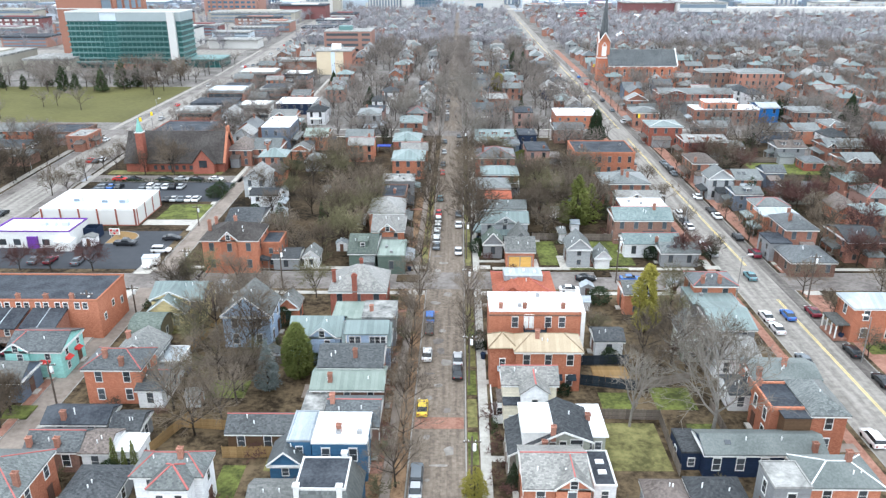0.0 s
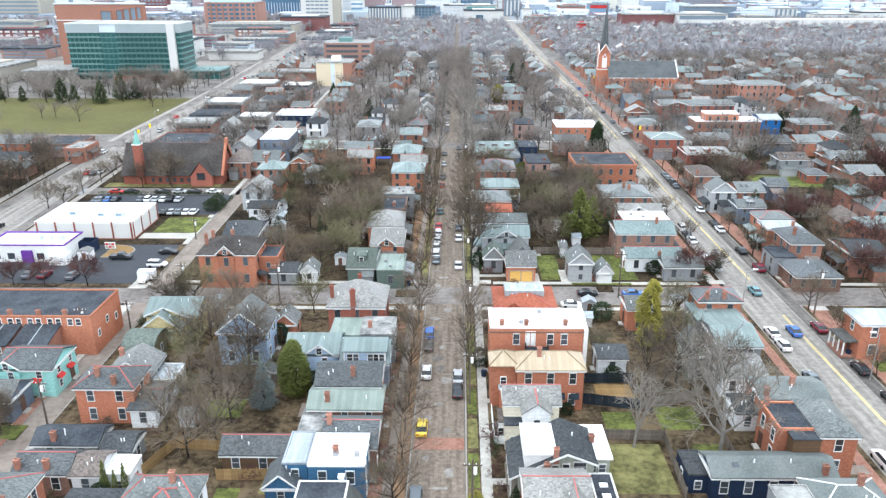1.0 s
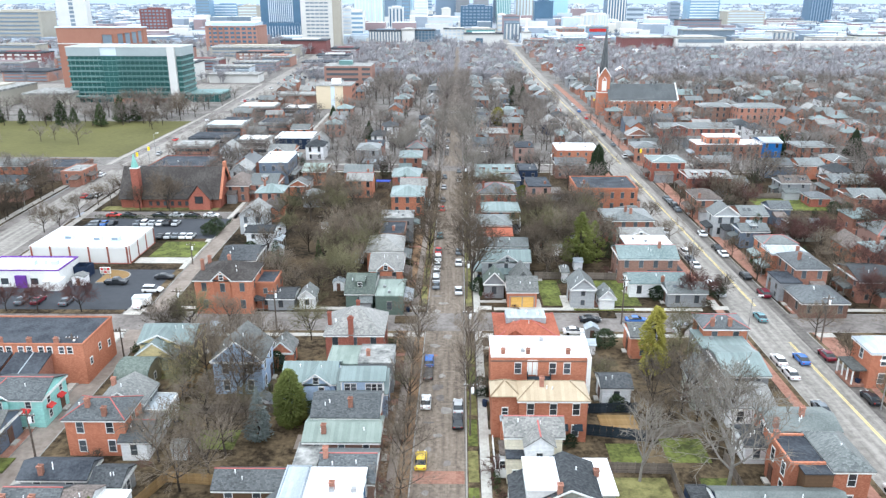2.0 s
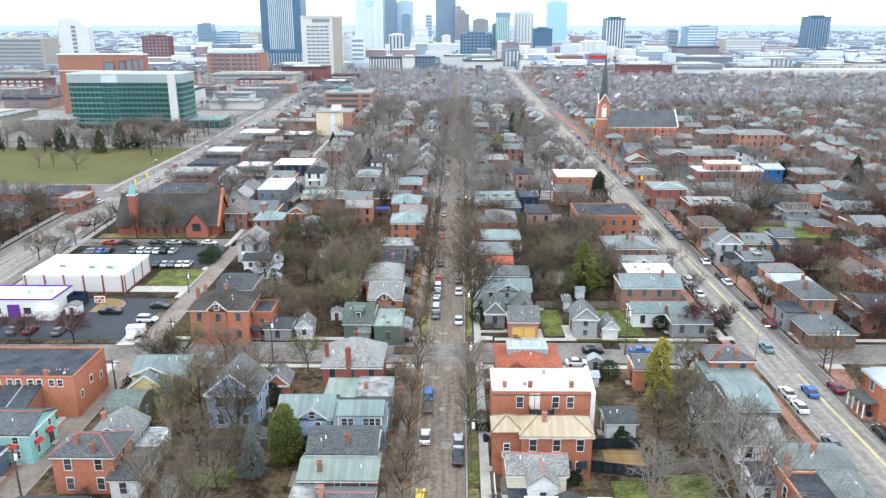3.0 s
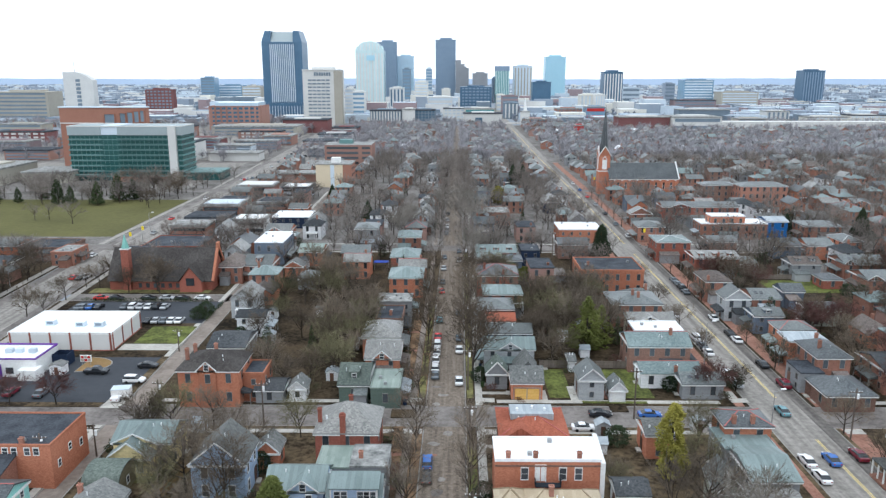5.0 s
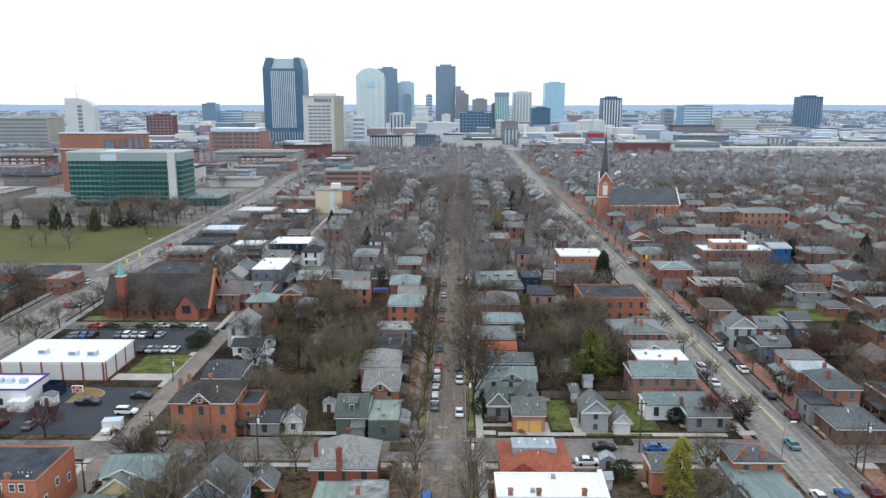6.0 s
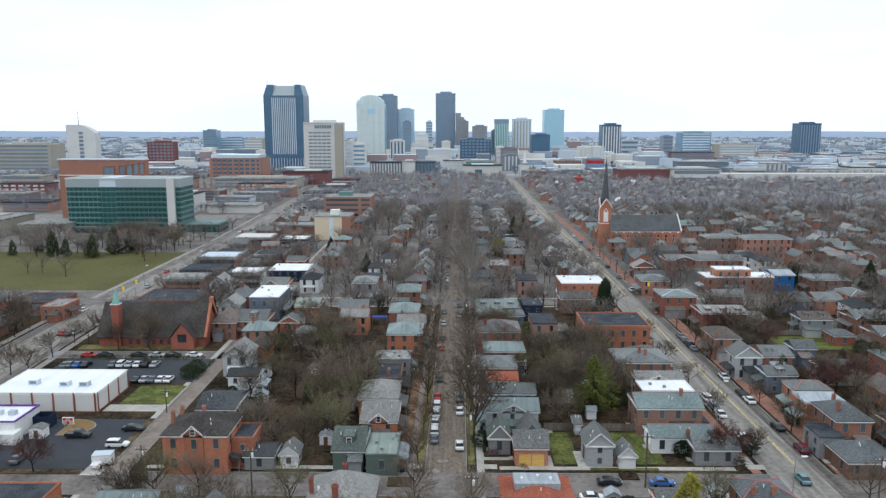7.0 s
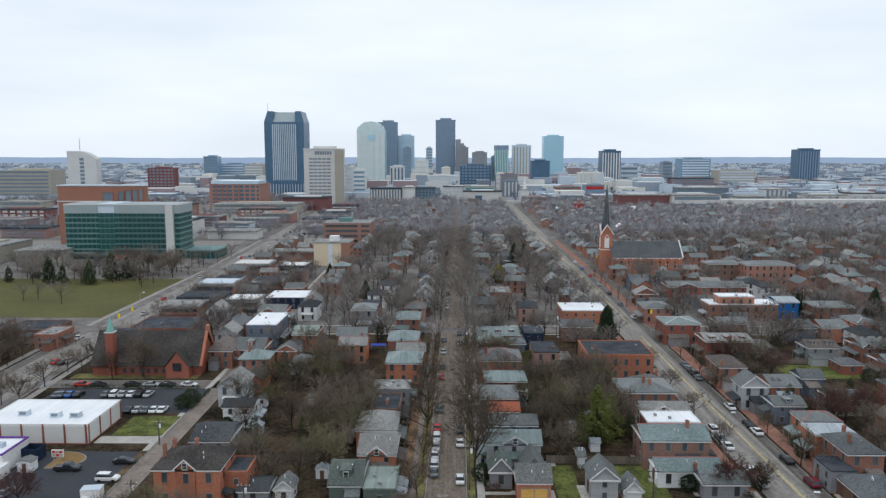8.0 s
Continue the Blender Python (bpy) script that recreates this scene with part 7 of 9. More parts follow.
PROTOS = []
# some bricks here are dulled to carry haze in their colour
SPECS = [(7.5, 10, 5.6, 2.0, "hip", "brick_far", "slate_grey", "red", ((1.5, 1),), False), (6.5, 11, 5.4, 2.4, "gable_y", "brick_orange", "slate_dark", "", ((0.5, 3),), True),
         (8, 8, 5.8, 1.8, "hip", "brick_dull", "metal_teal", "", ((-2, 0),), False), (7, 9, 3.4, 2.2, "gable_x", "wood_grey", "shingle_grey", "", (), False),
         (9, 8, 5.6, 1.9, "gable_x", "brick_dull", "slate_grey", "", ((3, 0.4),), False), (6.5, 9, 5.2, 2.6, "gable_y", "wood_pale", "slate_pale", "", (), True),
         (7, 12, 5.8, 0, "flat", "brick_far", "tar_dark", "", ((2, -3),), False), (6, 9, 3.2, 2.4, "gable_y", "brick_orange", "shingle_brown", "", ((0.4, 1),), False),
         (8, 9, 5.4, 2.1, "gable_x", "wood_slateblue", "slate_dark", "", ((-2.5, 0.3),), True), (9, 7.5, 3.4, 2.0, "hip", "brick_brown", "shingle_grey", "", ((2, 0),), False),
         (7, 9, 5.4, 2.0, "hip", "wood_white", "shingle_dark", "", ((1, 1),), True), (8, 8, 5.6, 1.7, "gable_x", "brick_orange", "slate_pale", "red", ((2.4, 0.2),), False)]
rnd = random.Random(11)
used = {}


def blocked(x0, y0, x1, y1):
    return any(x0 < fx1 and x1 > fx0 and y0 < fy1 and y1 > fy0 for fx0, fy0, fx1, fy1 in FOOTPRINTS)


FOOTPRINTS += [(180, 862, 910, 892)]
OPEN_GROUND = [(20, 77, 30, 97), (30, 83, 38, 98), (19, 143, 41, 162), (92, 218, 118, 235), (-106, 143, -62, 216), (-86, 100, -62, 112), (-77, 420, -50, 450), (-420, 280, -130, 405), (-260, 440, -136, 478)]
FOOTPRINTS += OPEN_GROUND


def put_house(x, y):
    k = rnd.randrange(len(SPECS))
    w, d = SPECS[k][0], SPECS[k][1]
    if -47 < x < -20 and 150 < y < 236 or 19 < x < 39 and 160 < y < 214:      # wooded back gardens
        return False
    if blocked(x - w / 2 - 0.5, y - d / 2 - 0.5, x + w / 2 + 0.5, y + d / 2 + 0.5):
        return False
    FOOTPRINTS.append((x - w / 2 - 0.4, y - d / 2 - 0.4, x + w / 2 + 0.4, y + d / 2 + 0.4))
    m = pose(x, y, GROUND, 0, 0, rnd.uniform(-1.5, 1.5))
    if k in used:
        copy_thing(used[k], m)
    else:
        ob = simple_house(*SPECS[k])
        ob.matrix_basis = m
        used[k] = ob
    return True


COLUMNS = [(main_x, -12.5), (main_x, 12.5), (third_x, -14.5), (third_x, 17.0), (lane_x, 8.5), (lane_x, -9.0), (east_x, -9.0), (east_x, 9.0), (main_x, 28), (main_x, -30),
           (east_x, 30), (east_x, 47), (east_x, 62), (third_x, 36), (east_x, 84), (east_x, 100), (east_x, 122), (east_x, 140), (east_x, 160), (high_x, 18), (high_x, 34), (high_x, -20), (high_x, -36)]
spots = []
for fn, dx in COLUMNS:
    y = 100.0 if fn in (east_x,) or dx in (17.0, 36) else 170.0 if dx in (-20, -36) else 150.0
    while y < (270 if dx in (-20, -36) else 545):
        y += rnd.uniform(10.0, 13.5)
        x = float(fn(y)) + dx + rnd.uniform(-1.5, 1.5)
        cross_near = min(abs(y - c) for c in CROSS)
        if cross_near < 11 or abs(x) > 0.60 * y + 6 or abs(y - 213) < 9 and x < -60:
            continue
        if x > 76 and rnd.random() < 0.28 or y < 270 and dx in (28, -30) and rnd.random() < 0.3:
            continue
        spots.append((y, x))
spots.sort()
count, REST = 0, []
for y, x in spots:
    if count < 122:
        count += put_house(x, y)
    elif not blocked(x - 5, y - 5.5, x + 5, y + 5.5):
        FOOTPRINTS.append((x - 4.5, y - 5, x + 4.5, y + 5))
        REST.append((x, y))

# houses too far off to tell apart
def far_rows(seed):
    r = random.Random(seed)
    v, f, s = [], [], []
    places = list(REST)
    for _ in range(1050):
        y = 548 + (r.random() ** 0.8) * 420
        x = r.uniform(-0.12, 0.64) * y if r.random() < 0.85 else r.uniform(-0.62, -0.2) * y
        if x < -132 and y < 900 or abs(x - main_x(y)) < 9 or abs(x - third_x(y)) < 13 or abs(x - high_x(y)) < 16 or min(abs(y - c) for c in CROSS) < 10 or blocked(x - 6, y - 6, x + 6, y + 6):
            continue
        places.append((x, y))
    for x, y in places:
        w, d, h, ri = r.uniform(6, 9), r.uniform(7, 10), r.choice((3.4, 5.2, 5.8, 6.0)), r.uniform(1.6, 2.8)
        kind = r.choice(("gable_x", "gable_y", "hip", "hip"))
        wl_ = shift(wall_shape(w, d, h, ri, kind), x, y, GROUND)
        rf_ = shift(roof_shape(w, d, h, ri, kind)[0], x, y, GROUND)
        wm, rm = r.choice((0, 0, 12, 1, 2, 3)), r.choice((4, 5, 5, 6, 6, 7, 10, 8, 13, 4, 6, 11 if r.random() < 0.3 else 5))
        pieces = [(wl_, wm), (rf_, rm)]
        if y < 560:
            for u in (-0.25, 0.25):
                for z in ((1.6, 4.2) if h > 4 else (1.6,)):
                    pieces.append((box(x + u * w - 0.5, y - d / 2 - 0.06, z, x + u * w + 0.5, y - d / 2, z + 1.5), 9))
        if r.random() < 0.6:
            pieces.append((box(x + 1, y + 0.3, h, x + 1.7, y + 1, h + ri + 1.1), 0))
        for vf, mt in pieces:
            k = len(v)
            v += vf[0]
            f += [tuple(i + k for i in face) for face in vf[1]]
            s += [mt] * len(vf[1])
    return v, f, s


v, f, s = far_rows(3)
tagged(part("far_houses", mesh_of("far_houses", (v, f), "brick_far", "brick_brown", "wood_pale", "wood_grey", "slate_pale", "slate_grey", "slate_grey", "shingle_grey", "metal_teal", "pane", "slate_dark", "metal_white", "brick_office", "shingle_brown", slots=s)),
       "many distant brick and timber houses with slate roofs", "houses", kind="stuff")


def far_city(seed):
    """Low buildings out to the edge of sight, the furthest in bluish tones for haze."""
    r = random.Random(seed)
    v, f, s = [], [], []
    for _ in range(2600):
        y = 980 + (r.random() ** 1.5) * 3400
        x = r.uniform(-0.7, 0.7) * y
        if abs(x - third_x(y)) < 16 or abs(x - high_x(y)) < 18 or blocked(x - 15, y - 15, x + 15, y + 15):
            continue
        core = abs(x + 60) < 420 and 1050 < y < 2300
        w, d = r.uniform(12, 46), r.uniform(12, 40)
        h = r.uniform(5, 12) * (r.uniform(1, 2.4) if core else 1.0)
        vf = box(x - w / 2, y - d / 2, 0, x + w / 2, y + d / 2, h)
        k = len(v)
        v += vf[0]
        f += [tuple(i + k for i in face) for face in vf[1]]
        # past 1800 m mostly pale bluish walls, haze put into the colour choice
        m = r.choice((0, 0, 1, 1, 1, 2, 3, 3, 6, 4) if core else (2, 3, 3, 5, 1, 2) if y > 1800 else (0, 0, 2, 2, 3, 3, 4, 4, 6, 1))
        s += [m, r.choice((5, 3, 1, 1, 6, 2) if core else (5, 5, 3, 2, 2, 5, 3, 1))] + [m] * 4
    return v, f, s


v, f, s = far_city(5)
tagged(part("far_city", mesh_of("far_city", (v, f), "far_rose_hazed", "stone_pale", "slab_blue", "stone_grey", "stone_dark", "slab_blue", "stone_cream", slots=s)), "low far-off city buildings of brick and concrete", "buildings", kind="stuff")


# ---- trees ----
def cone(v, f, p, q, r0, r1, n):
    """Adds a tapered tube (or, with r1 of 0, a point) to v and f."""
    d = (q - p)
    a = d.orthogonal().normalized()
    b = d.cross(a).normalized()
    k = len(v)
    cs = [(math.cos(2 * math.pi * i / n), math.sin(2 * math.pi * i / n)) for i in range(n)]
    v.extend(tuple(p + r0 * (c * a + s * b)) for c, s in cs)
    if r1 <= 0:
        v.append(tuple(q))
        f.extend((k + i, k + (i + 1) % n, k + n) for i in range(n))
    else:
        v.extend(tuple(q + r1 * (c * a + s * b)) for c, s in cs)
        f.extend((k + i, k + (i + 1) % n, k + n + (i + 1) % n, k + n + i) for i in range(n))


def bare_tree(seed, h, spread, kids, twig=0.02):
    """Trunk with limbs, and a crown of twigs, of a leafless tree h high."""
    r = random.Random(seed)
    tv, tf, cv, cf = [], [], [], []
    last = len(kids)

    def wild(d, amount):
        return (d + Vector((r.uniform(-1, 1), r.uniform(-1, 1), r.uniform(-1, 1))) * amount).normalized()

    def grow(p, d, length, rad, level):
        out = (tv, tf) if level < 2 else (cv, cf)
        n = 6 if level == 0 else 4 if level == 1 else 3
        segs = 3 if level < 2 else 2 if level == 2 else 1
        pts, q, dd = [p], p, d
        for i in range(segs):
            dd = wild(dd + Vector((0, 0, 0.1 if level < 3 else 0.0)), 0.08 if level == 0 else 0.18)
            nq = q + dd * length / segs
            cone(*out, q, nq, rad * (1 - 0.6 * i / segs), 0 if level == last else rad * (1 - 0.6 * (i + 1) / segs), n)
            pts.append(nq)
            q = nq
        if level == last:
            return
        count = kids[level]
        low = 0.42 if level == 0 else 0.3
        for i in range(count):
            u = low + (1 - low) * (i + r.random()) / count
            k = min(int(u * segs), segs - 1)
            at = pts[k].lerp(pts[k + 1], u * segs - k)
            axis = (pts[k + 1] - pts[k]).normalized()
            side = axis.orthogonal().normalized()
            side.rotate(Matrix.Rotation(i * 2.4 + r.uniform(-0.5, 0.5) if level < 2 else r.uniform(0, 6.283), 3, axis))
            tilt = (spread * (1.3 - 0.7 * u) if level == 0 else 0.85) * r.uniform(0.75, 1.2)
            scale = (1.02, 0.6, 0.62, 0.66)[level] * (1.15 - 0.35 * u) * r.uniform(0.8, 1.2)
            grow(at, (axis + side * tilt).normalized(), length * scale, max(rad * (0.5, 0.5, 0.5, 0.6)[level], twig), level + 1)

    grow(Vector((0, 0, -0.2)), Vector((0, 0, 1)), h * 0.5, 0.018 * h + 0.03, 0)
    top = max(p[2] for p in cv)
    k = h / top
    return ([(x * k, y * k, z * k) for x, y, z in tv], tf), ([(x * k, y * k, z * k) for x, y, z in cv], cf)


def evergreen(seed, h, width, tufts, point=1.0, droop=-0.1, ragged=0.0):
    """A crown of many small tufts round a straight stem; point: 1 a cone; under 0.5 an oval."""
    r = random.Random(seed)
    tv, tf, cv, cf = [], [], [], []
    cone(tv, tf, Vector((0, 0, -0.2)), Vector((0, 0, h * 0.95)), 0.02 * h + 0.03, 0.02, 7)
    for i in range(26):
        u = r.uniform(0.1, 0.9)
        a = r.uniform(0, 6.283)
        d = Vector((math.cos(a), math.sin(a), 0.15))
        p = Vector((0, 0, h * u))
        cone(tv, tf, p, p + d * width * 0.45 * (1 - u) ** point, 0.05, 0.01, 4)
    lump = [(r.uniform(0, 6.283), r.uniform(0.1, 1), r.uniform(0.75, 1.2)) for _ in range(16)]
    for i in range(tufts):
        u = 1 - r.random() ** (0.62 if point >= 0.5 else 0.95)
        a = r.uniform(0, 6.283)
        rad = width / 2 * (((1 - u) ** point) * min(1, u * 9 + 0.35) if point >= 0.5 else math.sin(math.pi * (0.2 + 0.8 * u)) ** 0.55)
        for la, lu, lg in lump:
            if abs((a - la + math.pi) % 6.283 - math.pi) < 0.55 and abs(u - lu) < 0.12:
                rad *= lg
        rad *= r.uniform(0.5, 1.14) * (1 - ragged * (0.5 + 0.5 * math.sin(9 * u + 2.3 * math.sin(2 * a) + a)))
        if ragged and math.sin(3 * a + 14 * u) > 0.55:
            continue
        p = Vector((rad * math.cos(a), rad * math.sin(a), h * (0.05 + 0.93 * u)))
        out = Vector((math.cos(a), math.sin(a), droop + r.uniform(-0.3, 0.7))) + Vector((r.uniform(-0.5, 0.5), r.uniform(-0.5, 0.5), 0))
        s = r.uniform(0.25, 0.55) * (0.5 + width / 8)
        cone(cv, cf, p - out.normalized() * s * 0.4, p + out.normalized() * s * 0.7, s * 0.28, 0, 4)
    return (tv, tf), (cv, cf)


TREES = {}
LABELS = {"bare": "leafless grey-brown tree with a wide crown of twigs", "tall": "tall leafless tree with upswept limbs", "russet": "small leafless tree with reddish twigs",
          "pale": "leafless sycamore with pale bark", "green": "leafless tree with olive-green twigs", "mid": "leafless grey winter tree among houses", "ash": "leafless ash tree with thin grey-brown twigs"}
KINDS = {"bare": [(1, 10, 1.35, (8, 6, 5, 5)), (2, 10, 1.15, (8, 6, 5, 5)), (3, 10, 1.5, (9, 6, 5, 4)), (4, 10, 1.2, (8, 6, 5, 5)), (14, 10, 1.4, (8, 6, 5, 5))], "tall": [(5, 10, 0.8, (8, 6, 5, 5)), (6, 10, 0.95, (8, 6, 5, 5))],
         "russet": [(7, 10, 1.3, (9, 7, 7, 5))], "pale": [(8, 10, 1.0, (8, 6, 5, 4))], "slim": [(18, 10, 0.55, (7, 5, 4, 4))], "green": [(9, 10, 1.2, (8, 6, 6, 5)), (10, 10, 1.35, (8, 6, 6, 5))],
         "ash": [(31, 10, 1.3, (8, 6, 5, 5)), (32, 10, 1.15, (8, 6, 5, 5)), (33, 10, 1.45, (8, 6, 5, 5))],
         "mid": [(11, 10, 1.3, (6, 5, 4, 2)), (12, 10, 1.2, (6, 5, 4, 2)), (13, 10, 1.45, (6, 5, 4, 2))]}
SKIN = {"bare": ("bark", "twig"), "tall": ("bark", "twig"), "russet": ("bark", "twig_russet"), "pale": ("bark_pale", "twig_pale"), "slim": ("bark_pale", "twig_pale"), "green": ("bark", "twig_green"), "mid": ("bark", "twig"), "ash": ("bark", "twig_ash")}
MESHES = {}
for kind, specs in KINDS.items():
    for i, (seed, hh, sp, kids) in enumerate(specs):
        shape = bare_tree(seed, hh, sp, kids, 0.042 if kind == "mid" else 0.023 if kind == "ash" else 0.03)
        MESHES[kind, i] = (mesh_of("trunk", shape[0], SKIN[kind][0]), mesh_of("crown", shape[1], SKIN[kind][1]))
trnd = random.Random(21)


def tree(kind, x, y, h, label=""):
    k = trnd.randrange(len(KINDS[kind]))
    trunk, crown = MESHES[kind, k]
    ob = thing("tree", x, y, GROUND, label or LABELS[kind], "tree", "trees", trnd.uniform(0, 360))
    s = h / 10
    for name, me in (("trunk", trunk), ("crown", crown)):
        p = part(name, me, parent=ob)
        p.scale = (s, s, s)
    return ob


FIRS = {}


def fir(key, x, y, h, width, leaf, label, point=1.0, tufts=1500):
    if key not in FIRS:
        sh = evergreen(hash_of(key), 10, width / h * 10, tufts, point, ragged=0.55 if key == "pine" else 0.4 if key == "gold" else 0.2 if key == "park_spruce" else 0.0)
        FIRS[key] = (mesh_of("trunk", sh[0], "bark"), mesh_of("crown", sh[1], leaf))
    ob = thing("evergreen_tree", x, y, GROUND, label, "tree", "evergreen trees", trnd.uniform(0, 360))
    for name, me in zip(("trunk", "crown"), FIRS[key]):
        p = part(name, me, parent=ob)
        p.scale = (h / 10,) * 3
    return ob


def hash_of(text):
    return sum(ord(c) * (i + 3) for i, c in enumerate(text))


# trees that stand out singly
tree("pale", 36.5, 85.5, 18.5, "tall bare tree with pale forked limbs in a yard")
tree("slim", 25.4, 87.3, 13.0, "slim pale-barked leaning sycamore on a lawn")
tree("ash", -31.6, 92.5, 11.5)
tree("ash", -36.0, 99.0, 11.0)
tree("ash", -32.0, 86.5, 10.0)
tree("ash", -40.5, 91.0, 9.5)
tree("tall", -33.0, 108.0, 13.0)
tree("ash", -40.0, 112.0, 11.5)
tree("tall", 4.6, 156.5, 18.0)
tree("bare", 4.4, 172, 13.0)
tree("russet", 50.9, 147.5, 8.5)
tree("russet", -84.5, 142.4, 7.0)
tree("russet", -75.5, 142.4, 7.5)
tree("russet", -91, 142.4, 6.5)
tree("russet", -99, 142.4, 6.5)
tree("bare", -85.5, 219.4, 12.5)
tree("pale", 4.1, 315, 19.0)
tree("pale", 9.0, 322, 17.0)
tree("pale", -18.5, 288, 15.0)
tree("pale", -12.5, 296, 14.0)
tree("pale", 8.6, 300, 16.0)
tree("pale", -6.6, 330, 15.0)
tree("pale", 7.4, 252, 14.0)
tree("bare", 106.5, 184.5, 11.0)
tree("ash", 107.5, 196.5, 12.0)
tree("bare", 107, 254, 13.0)
tree("bare", -145, 402, 13.0)
tree("bare", -151, 396, 12.0)
tree("bare", -143, 358, 11.0)
tree("ash", -180, 420, 13.0)
tree("ash", -158, 404, 13.0)
tree("ash", -168, 408, 12.0)
tree("bare", -139, 386, 12.0)
tree("russet", 112.5, 188.5, 13.0, "large bare tree with a reddish-brown crown")
tree("russet", 118.5, 191, 12.0, "large bare tree with a reddish-brown crown")
tree("bare", -116 + 5, 196, 9.0)
tree("bare", -84, 216.9, 11.0)
tree("bare", -93, 217.2, 9.0)
tree("ash", 42.0, 101, 11.0)
tree("ash", 36.0, 104.5, 12.0)
tree("ash", 31.0, 103.5, 11.0)
fir("olive", -23.8, 100.1, 9.8, 4.3, "leaf_olive", "dense olive-green columnar evergreen", 0.45, 3600)
fir("spruce", -27.6, 96.1, 9.2, 4.0, "leaf_blue", "blue-grey spruce with drooping sparse branches", 0.9, 1700)
fir("gold", 34.3, 116.5, 13.0, 5.2, "leaf_gold", "tall yellow-green tree with thin foliage", 0.38, 3200)
fir("pine", 31.0, 171.5, 13.5, 9.5, "leaf_pine", "tall dull green pine with open branches", 0.55, 1900)
fir("pine", 35.0, 176.0, 10.0, 9.5, "leaf_pine", "tall dull green pine with open branches", 0.55, 1900)
fir("yew", -47.1, 184, 6.0, 3.6, "leaf_dark", "dark green conical garden yew", 0.8, 1500)
fir("gold_shrub", 3.1, 72.3, 4.6, 3.4, "leaf_gold", "yellow-green shrub beside the pavement", 0.5, 1200)
for x, y, h in ((-42.6, 76.0, 5.8), (-41.2, 75.7, 4.6), (-40.1, 76.0, 5.4)):
    fir("cypress", x, y, h, 1.3, "leaf_olive", "slender olive-green garden cypress tree", 0.6, 900)
fir("cypress_dark", 8.0, 74.2, 3.8, 2.0, "leaf_dark", "dark green pointed garden conifer", 0.7, 900)
fir("broad_fir", 52.0, 262.5, 12.0, 7.4, "leaf_dark", "broad dark green fir at a street corner", 0.6, 2600)
fir("bush", 23.2, 231.6, 4.6, 6.2, "leaf_green", "round dull green garden bush", 0.35, 1500)
fir("golden_far", 23.1, 372, 9.0, 6.5, "leaf_gold", "broad yellow-green evergreen garden tree", 0.4, 1500)
for x, y, h in ((-60, 385, 8), (-36, 330, 9), (35, 430, 13), (42, 445, 11), (132, 300, 9), (95, 420, 12), (159.7, 297, 12)):
    fir("fir", x, y, h, 5.4, "leaf_dark", "dark green conical fir tree", 0.9, 1800)
for x, y, h in ((-226, 376, 8), (-213, 372, 8), (-206, 384, 7), (-190, 366, 13), (-186, 370, 9), (-171, 366, 12), (-166, 378, 14), (-160, 382, 11)):
    fir("park_spruce", x, y, h, 0.62 * h, "hedge_green", "tall dull green spruce in the park", 0.6, 1700)
for x, y in ((113.5, 217), (117, 216), (57.0, 152), (120, 330), (150, 340), (160, 290), (-65, 194), (-64.5, 198), (-30, 118), (28.5, 127.5)):
    fir("bush_dark", x, y, 3.6, 4.2, "leaf_dark", "dark clipped round evergreen bush", 0.35, 1000)


def tree_spot(x, y, clear=0.8):
    if blocked(x - clear, y - clear, x + clear, y + clear):
        return False
    if abs(x - main_x(y)) < 4.3 or abs(x - third_x(y)) < 7.2 or abs(x - high_x(y)) < 9.2 or abs(x - lane_x(y)) < 2.8 or abs(x - east_x(y)) < 3.8:
        return False
    return min(abs(y - c) for c in CROSS) > 5.2


PLAN = []          # kind, place and height of every further tree
# street trees
for fn, dx, y0, y1, step, kind, h0, h1 in ((main_x, -4.9, 74, 134, 7.5, "ash", 6.5, 9.5), (main_x, 4.6, 108, 134, 8, "ash", 7, 10), (main_x, -4.9, 146, 400, 14, "bare", 8, 12.5),
                                           (main_x, 4.8, 180, 400, 12, "tall", 9, 14), (third_x, 5.6, 90, 400, 14, "bare", 6, 9), (third_x, -7.0, 150, 400, 17, "bare", 6, 8),
                                           (main_x, -5.0, 402, 545, 7.5, "mid", 11, 15), (main_x, 5.0, 402, 545, 7.5, "mid", 11, 15), (high_x, 10.4, 170, 400, 13, "bare", 6, 9), (high_x, -10.4, 170, 400, 11, "bare", 6, 10)):
    y = y0
    while y < y1:
        x = float(fn(y)) + dx + trnd.uniform(-0.3, 0.3)
        if min(abs(y - c) for c in CROSS) > 6 and not blocked(x - 0.3, y - 0.3, x + 0.3, y + 0.3):
            PLAN.append((y, x, kind if y < 140 or trnd.random() < 0.8 else "bare", trnd.uniform(h0, h1)))
        y += step * trnd.uniform(0.8, 1.3)
